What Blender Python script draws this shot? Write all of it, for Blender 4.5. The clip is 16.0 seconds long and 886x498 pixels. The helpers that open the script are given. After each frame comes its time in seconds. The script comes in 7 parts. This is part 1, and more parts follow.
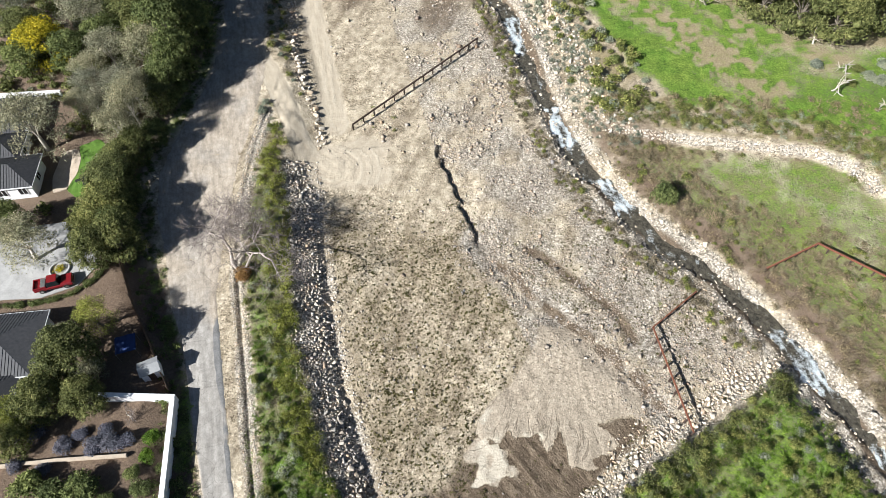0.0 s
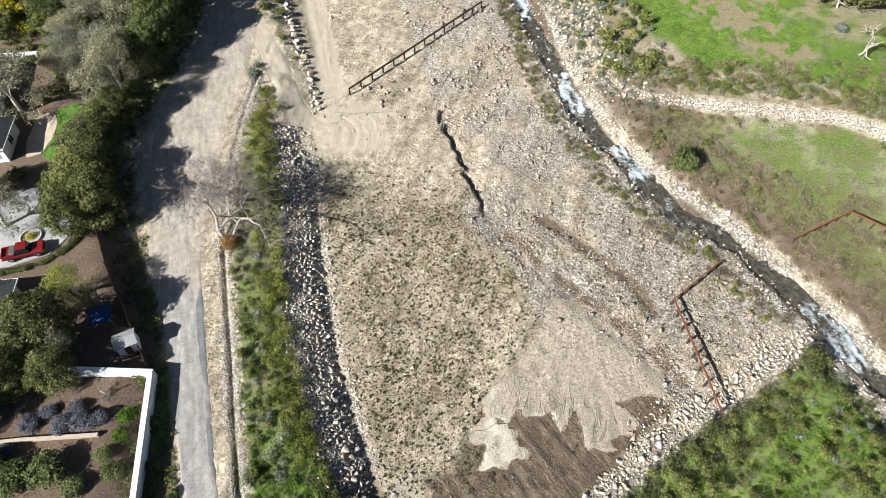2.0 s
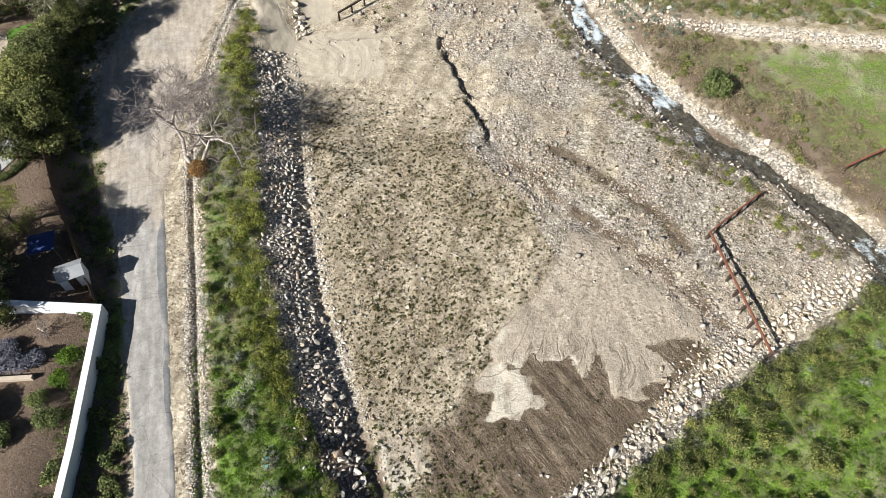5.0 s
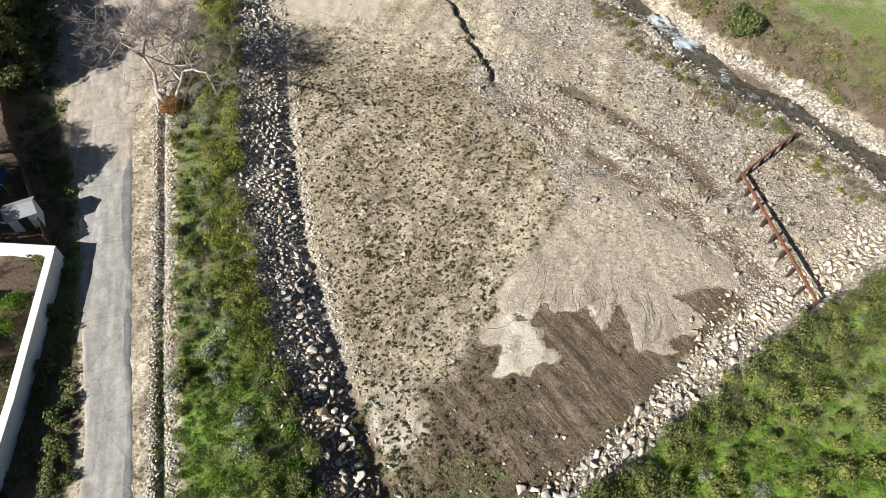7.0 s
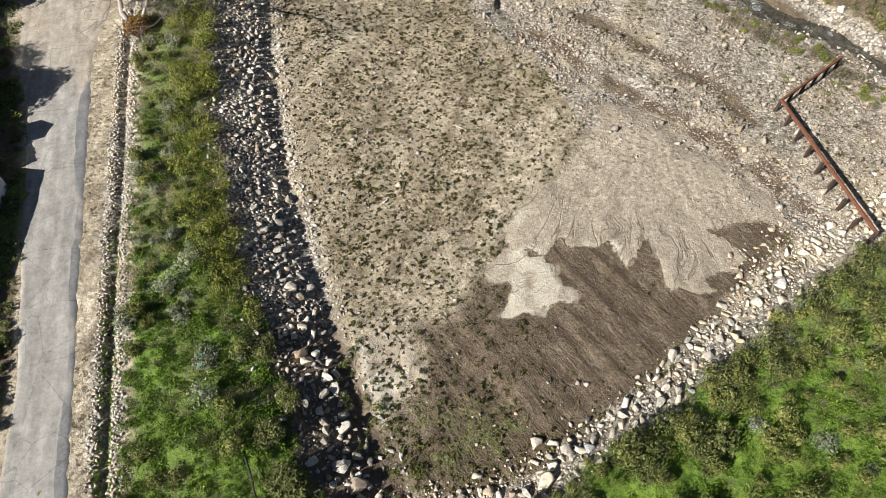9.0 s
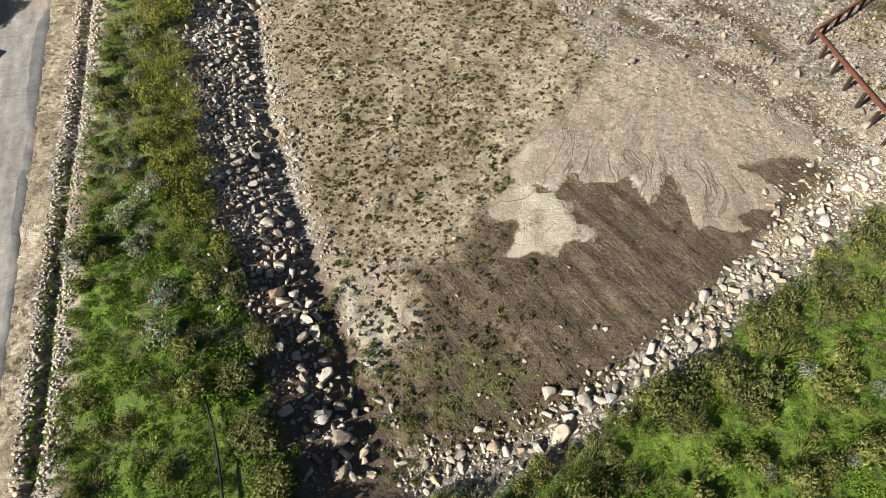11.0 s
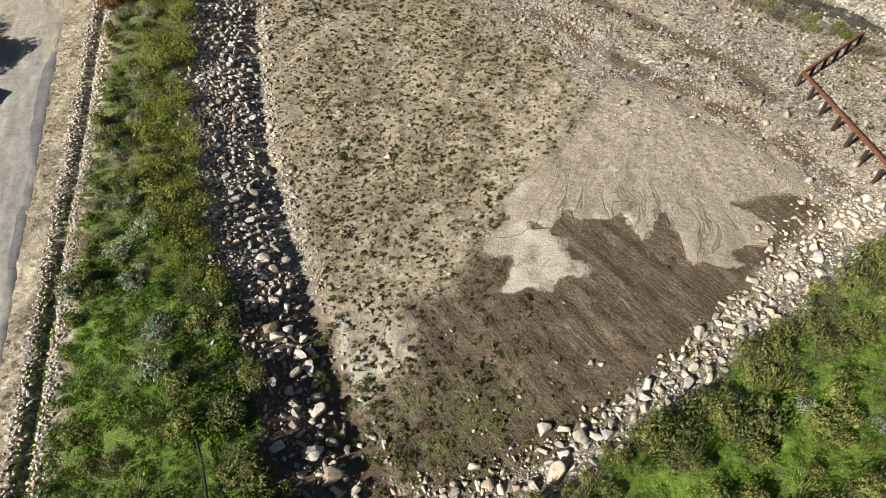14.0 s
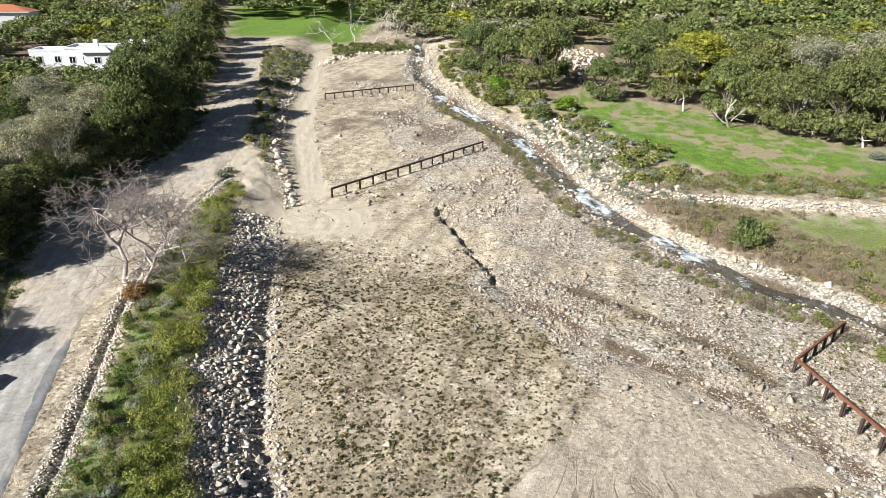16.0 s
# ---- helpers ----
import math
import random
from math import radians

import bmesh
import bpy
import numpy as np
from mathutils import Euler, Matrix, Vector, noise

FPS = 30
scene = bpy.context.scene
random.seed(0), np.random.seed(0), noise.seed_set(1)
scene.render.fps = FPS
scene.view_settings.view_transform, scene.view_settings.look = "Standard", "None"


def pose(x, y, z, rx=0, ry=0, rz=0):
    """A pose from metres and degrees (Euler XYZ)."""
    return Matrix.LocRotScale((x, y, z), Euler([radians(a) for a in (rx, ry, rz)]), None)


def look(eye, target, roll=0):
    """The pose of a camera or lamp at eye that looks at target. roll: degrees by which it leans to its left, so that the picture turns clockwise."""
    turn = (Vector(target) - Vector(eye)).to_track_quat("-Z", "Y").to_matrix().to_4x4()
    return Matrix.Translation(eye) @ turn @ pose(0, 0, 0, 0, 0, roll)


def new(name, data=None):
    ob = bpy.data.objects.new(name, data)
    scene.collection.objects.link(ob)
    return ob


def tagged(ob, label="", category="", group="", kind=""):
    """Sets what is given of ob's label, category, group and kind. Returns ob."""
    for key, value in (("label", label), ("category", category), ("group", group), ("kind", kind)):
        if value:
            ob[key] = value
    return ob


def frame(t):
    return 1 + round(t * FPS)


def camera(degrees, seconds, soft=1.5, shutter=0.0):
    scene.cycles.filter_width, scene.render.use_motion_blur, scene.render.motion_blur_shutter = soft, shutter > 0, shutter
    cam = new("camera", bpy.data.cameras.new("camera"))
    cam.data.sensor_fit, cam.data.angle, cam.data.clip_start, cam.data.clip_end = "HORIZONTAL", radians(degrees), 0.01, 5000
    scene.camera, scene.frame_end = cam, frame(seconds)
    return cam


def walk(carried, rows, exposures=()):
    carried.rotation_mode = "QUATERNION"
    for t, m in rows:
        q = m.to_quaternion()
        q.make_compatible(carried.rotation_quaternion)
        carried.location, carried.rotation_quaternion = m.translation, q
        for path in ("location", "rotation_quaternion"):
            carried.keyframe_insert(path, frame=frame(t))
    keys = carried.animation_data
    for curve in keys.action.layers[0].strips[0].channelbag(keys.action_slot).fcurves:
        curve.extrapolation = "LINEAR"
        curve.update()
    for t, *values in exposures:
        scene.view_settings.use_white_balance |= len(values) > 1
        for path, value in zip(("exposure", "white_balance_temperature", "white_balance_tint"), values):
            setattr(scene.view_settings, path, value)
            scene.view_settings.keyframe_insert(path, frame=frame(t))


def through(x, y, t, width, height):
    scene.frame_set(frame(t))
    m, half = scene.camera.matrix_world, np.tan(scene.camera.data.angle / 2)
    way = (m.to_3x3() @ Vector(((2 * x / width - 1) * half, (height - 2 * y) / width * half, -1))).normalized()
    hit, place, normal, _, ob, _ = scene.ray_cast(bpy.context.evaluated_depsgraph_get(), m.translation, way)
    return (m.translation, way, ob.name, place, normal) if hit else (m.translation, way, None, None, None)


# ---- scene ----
cam = camera(70.8, 16.0, 0.5)
# seconds, x, y, z, and the turn in degrees
ROWS = [
    (0, 0, -0, 82, 36.87, -0.71, 0.94),
    (0.5, -0.06, 0.04, 79.98, 36.87, -0.71, 0.94),
    (1, -0.1, 0.2, 77.8, 36.87, -0.71, 0.94),
    (1.5, -0.25, 0.39, 75.61, 36.87, -0.71, 0.94),
    (2, -0.35, 0.54, 73.39, 36.87, -0.71, 0.94),
    (2.5, -0.38, 0.52, 71.03, 36.87, -0.71, 0.94),
    (3, -0.3, 0.49, 68.64, 36.87, -0.71, 0.94),
    (3.5, -0.22, 0.45, 66.24, 36.87, -0.71, 0.94),
    (4, -0.24, 0.39, 63.81, 36.87, -0.71, 0.94),
    (6.5, -0.15, 0.19, 51.79, 36.87, -0.71, 0.94),
    (7, -0.13, 0.15, 49.32, 36.87, -0.71, 0.94),
    (7.5, -0.15, 0.11, 46.91, 36.87, -0.71, 0.94),
    (8, -0.08, 0.09, 44.47, 36.87, -0.71, 0.94),
    (8.5, -0.03, 0.04, 42.04, 36.87, -0.71, 0.94),
    (9, -0.03, -0.01, 39.62, 36.87, -0.71, 0.94),
    (9.5, 0, -0, 37.15, 36.87, -0.71, 0.94),
    (10.1, 0.06, -0.06, 34.45, 36.87, -0.71, 0.94),
    (10.5, 0.13, -0.13, 33.23, 36.87, -0.71, 0.94),
    (10.9, 0.2, -0.22, 32.5, 36.87, -0.71, 0.94),
    (11.3, 0.27, -0.31, 32.26, 36.87, -0.71, 0.94),
    (12, 0.37, -0.45, 32.24, 36.87, -0.71, 0.94),
    (12.5, 0.57, -0.69, 32.23, 36.87, -0.71, 0.94),
    (13, 0.65, -0.82, 32.23, 36.87, -0.71, 0.94),
    (13.5, 0.62, -0.86, 32.17, 37.23, -0.74, 0.97),
    (14, 0.55, -0.73, 32.22, 40.83, -0.74, 0.97),
    (14.5, 0.49, -0.72, 32.24, 47, -0.74, 0.97),
    (15, 0.51, -0.71, 32.19, 53.17, -0.74, 0.97),
    (15.5, 0.5, -0.67, 32.21, 59.73, -0.74, 0.97),
    (16, 0.43, -0.69, 32.17, 66.66, -0.74, 0.97),
]
walk(cam, [(t, pose(x, y, z, rx, ry, rz)) for t, x, y, z, rx, ry, rz in ROWS],
     [(0, 1.16, 5880, 9), (4, 1.08, 5930, 9), (7, 1.00, 6080, 9), (8.5, 0.90, 6150, 9), (9.5, 0.88, 6200, 9), (10.5, 0.84, 6350, 9), (12, 0.71, 6450, 9), (13.4, 0.71, 6450, 9), (14.5, 0.82, 6250, 9), (15.3, 1.08, 6020, 9), (16, 1.19, 5950, 9)])
# ---- light ----
SUN_AZ, SUN_EL = radians(-127.7), radians(33.0)
to_sun = Vector((math.sin(SUN_AZ) * math.cos(SUN_EL), math.cos(SUN_AZ) * math.cos(SUN_EL), math.sin(SUN_EL)))
sun_data = bpy.data.lights.new("sun", "SUN")
sun_data.energy, sun_data.angle, sun_data.color = 5.0, radians(0.53), (1.0, 0.94, 0.84)
sun = new("sun", sun_data)
sun.matrix_world = look(to_sun * 300, (0, 0, 0))
world = bpy.data.worlds.new("sky")
scene.world = world
world.use_nodes = True
sky = world.node_tree.nodes.new("ShaderNodeTexSky")
sky.sky_type, sky.sun_disc = "NISHITA", False
sky.sun_elevation, sky.sun_rotation = SUN_EL, SUN_AZ
world.node_tree.links.new(sky.outputs[0], world.node_tree.nodes["Background"].inputs["Color"])
world.node_tree.nodes["Background"].inputs["Strength"].default_value = 0.026


# ---- small tools ----
def fbm_value(x, y, size, seed=0, octaves=3):
    """Smooth value noise in 0..1 over the plan, of that grain size in metres."""
    x, y = np.asarray(x, float) / size, np.asarray(y, float) / size
    total, weight, amount = np.zeros(np.broadcast(x, y).shape), 0.0, 1.0
    for k in range(octaves):
        xi, yi = np.floor(x).astype(np.int64), np.floor(y).astype(np.int64)
        fx, fy = x - xi, y - yi
        fx, fy = fx * fx * (3 - 2 * fx), fy * fy * (3 - 2 * fy)

        def lattice(a, b):
            h = (a * 374761393 + b * 668265263 + (seed * 31 + k * 17) * 974634777) & 0x7FFFFFFF
            h = ((h ^ (h >> 13)) * 1274126177) & 0x7FFFFFFF
            return ((h ^ (h >> 16)) & 0xFFFF) / 65535.0

        total += amount * ((lattice(xi, yi) * (1 - fx) + lattice(xi + 1, yi) * fx) * (1 - fy) + (lattice(xi, yi + 1) * (1 - fx) + lattice(xi + 1, yi + 1) * fx) * fy)
        weight, amount = weight + amount, amount * 0.5
        x, y = x * 2.03 + 11.3, y * 2.03 + 7.7
    return total / weight


def smooth(a, b, v):
    s = np.clip((v - a) / (b - a), 0, 1)
    return s * s * (3 - 2 * s)


def from_line(x, y, line):
    """Distance to a polyline, the signed distance (plus: to its left) and the length along it."""
    x, y = np.asarray(x, float), np.asarray(y, float)
    best, side, along, run = np.full(x.shape, 1e9), np.zeros(x.shape), np.zeros(x.shape), 0.0
    for (ax, ay), (bx, by) in zip(line, line[1:]):
        dx, dy = bx - ax, by - ay
        size = math.hypot(dx, dy)
        s = np.clip(((x - ax) * dx + (y - ay) * dy) / size**2, 0, 1)
        d = np.hypot(x - ax - s * dx, y - ay - s * dy)
        near = d < best
        best = np.where(near, d, best)
        side = np.where(near, np.sign(dx * (y - ay) - dy * (x - ax)), side)
        along = np.where(near, run + s * size, along)
        run += size
    return best, best * side, along


def inside(x, y, ring):
    """Signed distance to a closed ring: plus inside."""
    x, y = np.asarray(x, float), np.asarray(y, float)
    d = from_line(x, y, ring + ring[:1])[0]
    odd = np.zeros(x.shape, bool)
    for (ax, ay), (bx, by) in zip(ring, ring[1:] + ring[:1]):
        if ay != by:
            odd ^= ((ay > y) != (by > y)) & (x < (bx - ax) * (y - ay) / (by - ay) + ax)
    return np.where(odd, d, -d)


def along_line(line, step):
    """Points at even steps along a polyline, with the unit normal to its left."""
    out, left = [], 0.0
    for (ax, ay), (bx, by) in zip(line, line[1:]):
        size = math.hypot(bx - ax, by - ay)
        ux, uy = (bx - ax) / size, (by - ay) / size
        s = left
        while s < size:
            out.append((ax + ux * s, ay + uy * s, -uy, ux))
            s += step
        left = s - size
    return out


def mesh_from(name, verts, faces, material, shade=False):
    """A mesh from arrays: verts (n, 3), faces (m, 3 or 4)."""
    verts, faces = np.asarray(verts, np.float32), np.asarray(faces, np.int32)
    me = bpy.data.meshes.new(name)
    me.vertices.add(len(verts))
    me.vertices.foreach_set("co", verts.ravel())
    me.loops.add(faces.size)
    me.loops.foreach_set("vertex_index", faces.ravel())
    me.polygons.add(len(faces))
    me.polygons.foreach_set("loop_start", np.arange(len(faces), dtype=np.int32) * faces.shape[1])
    me.polygons.foreach_set("loop_total", np.full(len(faces), faces.shape[1], np.int32))
    me.update(calc_edges=True)
    me.validate()
    if shade:
        me.polygons.foreach_set("use_smooth", np.ones(len(faces), bool))
    me.materials.append(material)
    return me


def part(name, data, material, parent, label=""):
    """One mesh object, from a bmesh or a mesh, under a thing or a part."""
    if isinstance(data, bmesh.types.BMesh):
        me = bpy.data.meshes.new(name)
        data.to_mesh(me)
        data.free()
        me.materials.append(material)
        data = me
    ob = new(name, data)
    ob.parent = parent
    return tagged(ob, label)


def thing(name, place, label, category, group="", turn=0.0):
    ob = new(name)
    ob.empty_display_size = 0.2
    ob.matrix_basis = pose(*place, 0, 0, turn)
    return tagged(ob, label, category, group)


def box(bm, lo, hi, m=None, bevel=0.0):
    """A box between two corners, turned by m, with eased edges."""
    lo, hi = Vector(lo), Vector(hi)
    made = bmesh.ops.create_cube(bm, size=1, matrix=(m or Matrix()) @ Matrix.Translation((lo + hi) / 2) @ Matrix.Diagonal((*(hi - lo), 1)))
    if bevel:
        edges = list({e for v in made["verts"] for e in v.link_edges})
        bmesh.ops.bevel(bm, geom=edges, offset=bevel, segments=1, affect="EDGES")
    return bm


def tube(path, radii, sides=6):
    """Verts and quads of a tapered tube along a path."""
    path = [Vector(p) for p in path]
    verts, faces = [], []
    for i, p in enumerate(path):
        way = (path[min(i + 1, len(path) - 1)] - path[max(i - 1, 0)]).normalized()
        a = way.orthogonal().normalized()
        b = way.cross(a)
        for k in range(sides):
            w = 2 * math.pi * k / sides
            verts.append(p + (a * math.cos(w) + b * math.sin(w)) * radii[i])
    for i in range(len(path) - 1):
        for k in range(sides):
            n = (k + 1) % sides
            faces.append((i * sides + k, i * sides + n, (i + 1) * sides + n, (i + 1) * sides + k))
    return verts, faces


def join(pieces):
    """Verts and faces of several pieces as one."""
    verts, faces, base = [], [], 0
    for v, f in pieces:
        v = np.asarray(v, np.float32).reshape(-1, 3)
        verts.append(v)
        faces.append(np.asarray(f, np.int32) + base)
        base += len(v)
    return np.concatenate(verts), np.concatenate(faces)


# ---- materials ----
def shader(name, rough=0.9, metal=0.0, specular=0.3):
    m = bpy.data.materials.new(name)
    m.use_nodes = True
    nt = m.node_tree
    b = nt.nodes["Principled BSDF"]
    b.inputs["Roughness"].default_value, b.inputs["Metallic"].default_value = rough, metal
    b.inputs["Specular IOR Level"].default_value = specular
    return m, nt, b


def node(nt, kind, **inputs):
    n = nt.nodes.new(kind)
    for key, value in inputs.items():
        key = key.replace("_", " ")
        if hasattr(value, "is_linked"):
            nt.links.new(value, n.inputs[key])
        else:
            n.inputs[key].default_value = value
    return n


def place_of(nt, stretch=(1, 1, 1), turn=0.0):
    g = nt.nodes.new("ShaderNodeNewGeometry")
    mp = node(nt, "ShaderNodeMapping", Vector=g.outputs["Position"])
    mp.inputs["Rotation"].default_value = (0, 0, turn)
    mp = node(nt, "ShaderNodeMapping", Vector=mp.outputs[0])
    mp.inputs["Scale"].default_value = stretch
    return mp.outputs[0]


def own_place(nt, stretch=(1, 1, 1)):
    g = nt.nodes.new("ShaderNodeTexCoord")
    mp = node(nt, "ShaderNodeMapping", Vector=g.outputs["Object"])
    mp.inputs["Scale"].default_value = stretch
    return mp.outputs[0]


def grain(nt, vec, scale, detail=4.0, rough=0.6):
    return node(nt, "ShaderNodeTexNoise", Vector=vec, Scale=scale, Detail=detail, Roughness=rough).outputs["Fac"]


def ramp(nt, fac, *stops):
    r = node(nt, "ShaderNodeValToRGB", Fac=fac)
    e = r.color_ramp.elements
    while len(e) < len(stops):
        e.new(0.5)
    for el, (at, c) in zip(e, stops):
        el.position, el.color = at, (*c, 1) if len(c) == 3 else c
    return r.outputs["Color"]


def sums(nt, op, a, b, clamp=False):
    n = nt.nodes.new("ShaderNodeMath")
    n.operation, n.use_clamp = op, clamp
    for i, v in enumerate((a, b)):
        if hasattr(v, "is_linked"):
            nt.links.new(v, n.inputs[i])
        else:
            n.inputs[i].default_value = v
    return n.outputs[0]


def blend(nt, fac, a, b, kind="MIX"):
    n = nt.nodes.new("ShaderNodeMix")
    n.data_type, n.blend_type = "RGBA", kind
    for i, v in ((0, fac), (6, a), (7, b)):
        if hasattr(v, "is_linked"):
            nt.links.new(v, n.inputs[i])
        else:
            n.inputs[i].default_value = v if i == 0 else (*v, 1)
    return n.outputs[2]


def relief(nt, b, height, strength=0.5, distance=0.05):
    bump = node(nt, "ShaderNodeBump", Height=height, Strength=strength, Distance=distance)
    nt.links.new(bump.outputs[0], b.inputs["Normal"])


def zone(nt, name):
    a = nt.nodes.new("ShaderNodeAttribute")
    a.attribute_name = name
    return a.outputs["Fac"]


def edged(nt, mask, wobble, amount=0.7, hard=0.18):
    """A zone's weight with a ragged edge."""
    v = sums(nt, "ADD", mask, sums(nt, "MULTIPLY", sums(nt, "SUBTRACT", wobble, 0.5), amount))
    r = node(nt, "ShaderNodeMapRange", Value=v)
    r.inputs["From Min"].default_value, r.inputs["From Max"].default_value = 0.5 - hard, 0.5 + hard
    return r.outputs[0]


def ridge(nt, value, width):
    """Thin crooked lines where a noise crosses its middle: 1 on them, 0 between."""
    d = sums(nt, "ABSOLUTE", sums(nt, "SUBTRACT", value, 0.5), 0.0)
    return sums(nt, "SUBTRACT", 1.0, sums(nt, "DIVIDE", d, width, True), True)


def joined(nt, x, y):
    c = nt.nodes.new("ShaderNodeCombineXYZ")
    nt.links.new(x, c.inputs[0])
    nt.links.new(y, c.inputs[1])
    return c.outputs[0]


def ground_material():
    m, nt, b = shader("bare_earth", 0.95, 0, 0.2)
    p = place_of(nt)
    along = place_of(nt, (1.0, 0.16, 1.0), -0.644)
    broad, mid, fine, grit = grain(nt, p, 0.07, 5), grain(nt, p, 0.6, 6, 0.7), grain(nt, p, 3.2, 6, 0.75), grain(nt, p, 17.0, 4, 0.75)
    calm_spots = grain(nt, p, 0.2, 4, 0.65)
    streaks = grain(nt, along, 1.9, 5, 0.65)
    cells = node(nt, "ShaderNodeTexVoronoi", Vector=p, Scale=2.6, Randomness=1.0)
    pebbles = node(nt, "ShaderNodeTexVoronoi", Vector=p, Scale=4.2, Randomness=1.0)
    shade_of = node(nt, "ShaderNodeSeparateColor", Color=pebbles.outputs["Color"]).outputs[0]
    shade_big = node(nt, "ShaderNodeSeparateColor", Color=cells.outputs["Color"]).outputs[0]
    tone = sums(nt, "ADD", sums(nt, "MULTIPLY", mid, 0.6), sums(nt, "MULTIPLY", fine, 0.4))
    chip = grain(nt, p, 4.6, 4, 0.8)
    # bare earth, smooth in places and littered with chips in others
    dirt = ramp(nt, tone, (0.30, (0.20, 0.160, 0.110)), (0.42, (0.345, 0.292, 0.214)), (0.55, (0.455, 0.392, 0.298)), (0.70, (0.55, 0.485, 0.385)))
    speck = ramp(nt, sums(nt, "ADD", sums(nt, "MULTIPLY", shade_of, 0.4), sums(nt, "MULTIPLY", chip, 0.6)), (0.29, (0.30, 0.28, 0.25)), (0.42, (0.90, 0.89, 0.88)), (0.60, (1.03, 1.03, 1.03)), (0.74, (1.65, 1.65, 1.66)))
    littered = ramp(nt, calm_spots, (0.40, (0.30, 0.30, 0.30)), (0.58, (1, 1, 1)))
    dirt = blend(nt, littered, dirt, blend(nt, 1.0, dirt, speck, "MULTIPLY"))
    dirt = blend(nt, 1.0, dirt, ramp(nt, broad, (0.35, (0.82, 0.81, 0.79)), (0.65, (1.12, 1.12, 1.12))), "MULTIPLY")
    # dead weeds and dark clods
    clods = grain(nt, place_of(nt, (1.0, 0.7, 1.0), 0.32), 1.5, 5, 0.75)
    brown = edged(nt, sums(nt, "SUBTRACT", zone(nt, "weedy"), 0.18), clods, 2.2, 0.16)
    dirt = blend(nt, sums(nt, "MULTIPLY", brown, 0.36), dirt, blend(nt, 1.0, dirt, (0.50, 0.46, 0.36), "MULTIPLY"))
    # gravel
    stone = ramp(nt, shade_big, (0.0, (0.22, 0.195, 0.162)), (0.5, (0.37, 0.335, 0.285)), (1.0, (0.52, 0.48, 0.42)))
    stone = blend(nt, 0.6, stone, ramp(nt, shade_of, (0.0, (0.17, 0.150, 0.125)), (0.55, (0.36, 0.325, 0.275)), (1.0, (0.64, 0.60, 0.54))))
    gap = ramp(nt, sums(nt, "MULTIPLY", pebbles.outputs["Distance"], sums(nt, "ADD", mid, 0.5)), (0.32, (1, 1, 1)), (0.80, (0.72, 0.69, 0.65)))
    stone = blend(nt, 1.0, stone, gap, "MULTIPLY")
    stone = blend(nt, 0.6, stone, blend(nt, 1.0, stone, speck, "MULTIPLY"))
    flow = grain(nt, place_of(nt, (1.0, 0.09, 1.0), 0.32), 0.45, 6, 0.65)
    gravel = edged(nt, zone(nt, "gravel"), fine, 1.1, 0.3)
    colour = blend(nt, gravel, dirt, stone)
    colour = blend(nt, 1.0, colour, ramp(nt, flow, (0.36, (0.70, 0.68, 0.66)), (0.5, (1.0, 1.0, 1.0)), (0.64, (1.14, 1.14, 1.13))), "MULTIPLY")
    colour = blend(nt, 1.0, colour, ramp(nt, mid, (0.34, (0.76, 0.75, 0.73)), (0.62, (1.1, 1.1, 1.1))), "MULTIPLY")
    # beaten lanes with wheel ruts
    ruts = grain(nt, joined(nt, sums(nt, "ADD", sums(nt, "MULTIPLY", zone(nt, "lane_u"), 0.9), sums(nt, "MULTIPLY", mid, 1.6)), sums(nt, "MULTIPLY", zone(nt, "lane_v"), 0.06)), 1.0, 4, 0.6)
    lane = edged(nt, zone(nt, "lane"), mid, 0.6, 0.22)
    beaten = ramp(nt, sums(nt, "ADD", sums(nt, "MULTIPLY", ruts, 0.65), sums(nt, "MULTIPLY", fine, 0.35)), (0.32, (0.31, 0.262, 0.195)), (0.5, (0.40, 0.344, 0.264)), (0.68, (0.49, 0.43, 0.34)))
    colour = blend(nt, lane, colour, beaten)
    # sand fan with rills that run down from its top
    wander = sums(nt, "ADD", zone(nt, "fan_turn"), sums(nt, "MULTIPLY", grain(nt, p, 0.22, 2.0, 0.5), 2.6))
    course = joined(nt, wander, sums(nt, "MULTIPLY", zone(nt, "fan_far"), 0.11))
    few, many = ridge(nt, grain(nt, course, 0.6, 3, 0.6), 0.020), ridge(nt, grain(nt, course, 1.7, 2, 0.5), 0.045)
    banks = grain(nt, course, 1.2, 4, 0.6)
    lower = node(nt, "ShaderNodeMapRange", Value=zone(nt, "fan_far"))
    lower.inputs["From Min"].default_value, lower.inputs["From Max"].default_value = 9.0, 15.0
    rill = sums(nt, "MULTIPLY", sums(nt, "MAXIMUM", few, sums(nt, "MULTIPLY", many, 0.14)), lower.outputs[0])
    fan = ramp(nt, sums(nt, "ADD", sums(nt, "MULTIPLY", fine, 0.5), sums(nt, "MULTIPLY", grit, 0.5)), (0.3, (0.255, 0.212, 0.160)), (0.5, (0.365, 0.310, 0.240)), (0.7, (0.47, 0.408, 0.325)))
    pebbly = ramp(nt, sums(nt, "MULTIPLY", zone(nt, "fan_far"), 0.05), (0.20, (0.75, 0.75, 0.75)), (0.85, (0.30, 0.30, 0.30)))
    fan = blend(nt, pebbly, fan, blend(nt, 1.0, fan, speck, "MULTIPLY"))
    fan = blend(nt, 1.0, fan, ramp(nt, banks, (0.33, (0.80, 0.79, 0.78)), (0.62, (1.10, 1.10, 1.10))), "MULTIPLY")
    fan = blend(nt, edged(nt, zone(nt, "toe"), fine, 0.9, 0.2), fan, ramp(nt, grit, (0.3, (0.43, 0.38, 0.30)), (0.7, (0.57, 0.51, 0.415))))
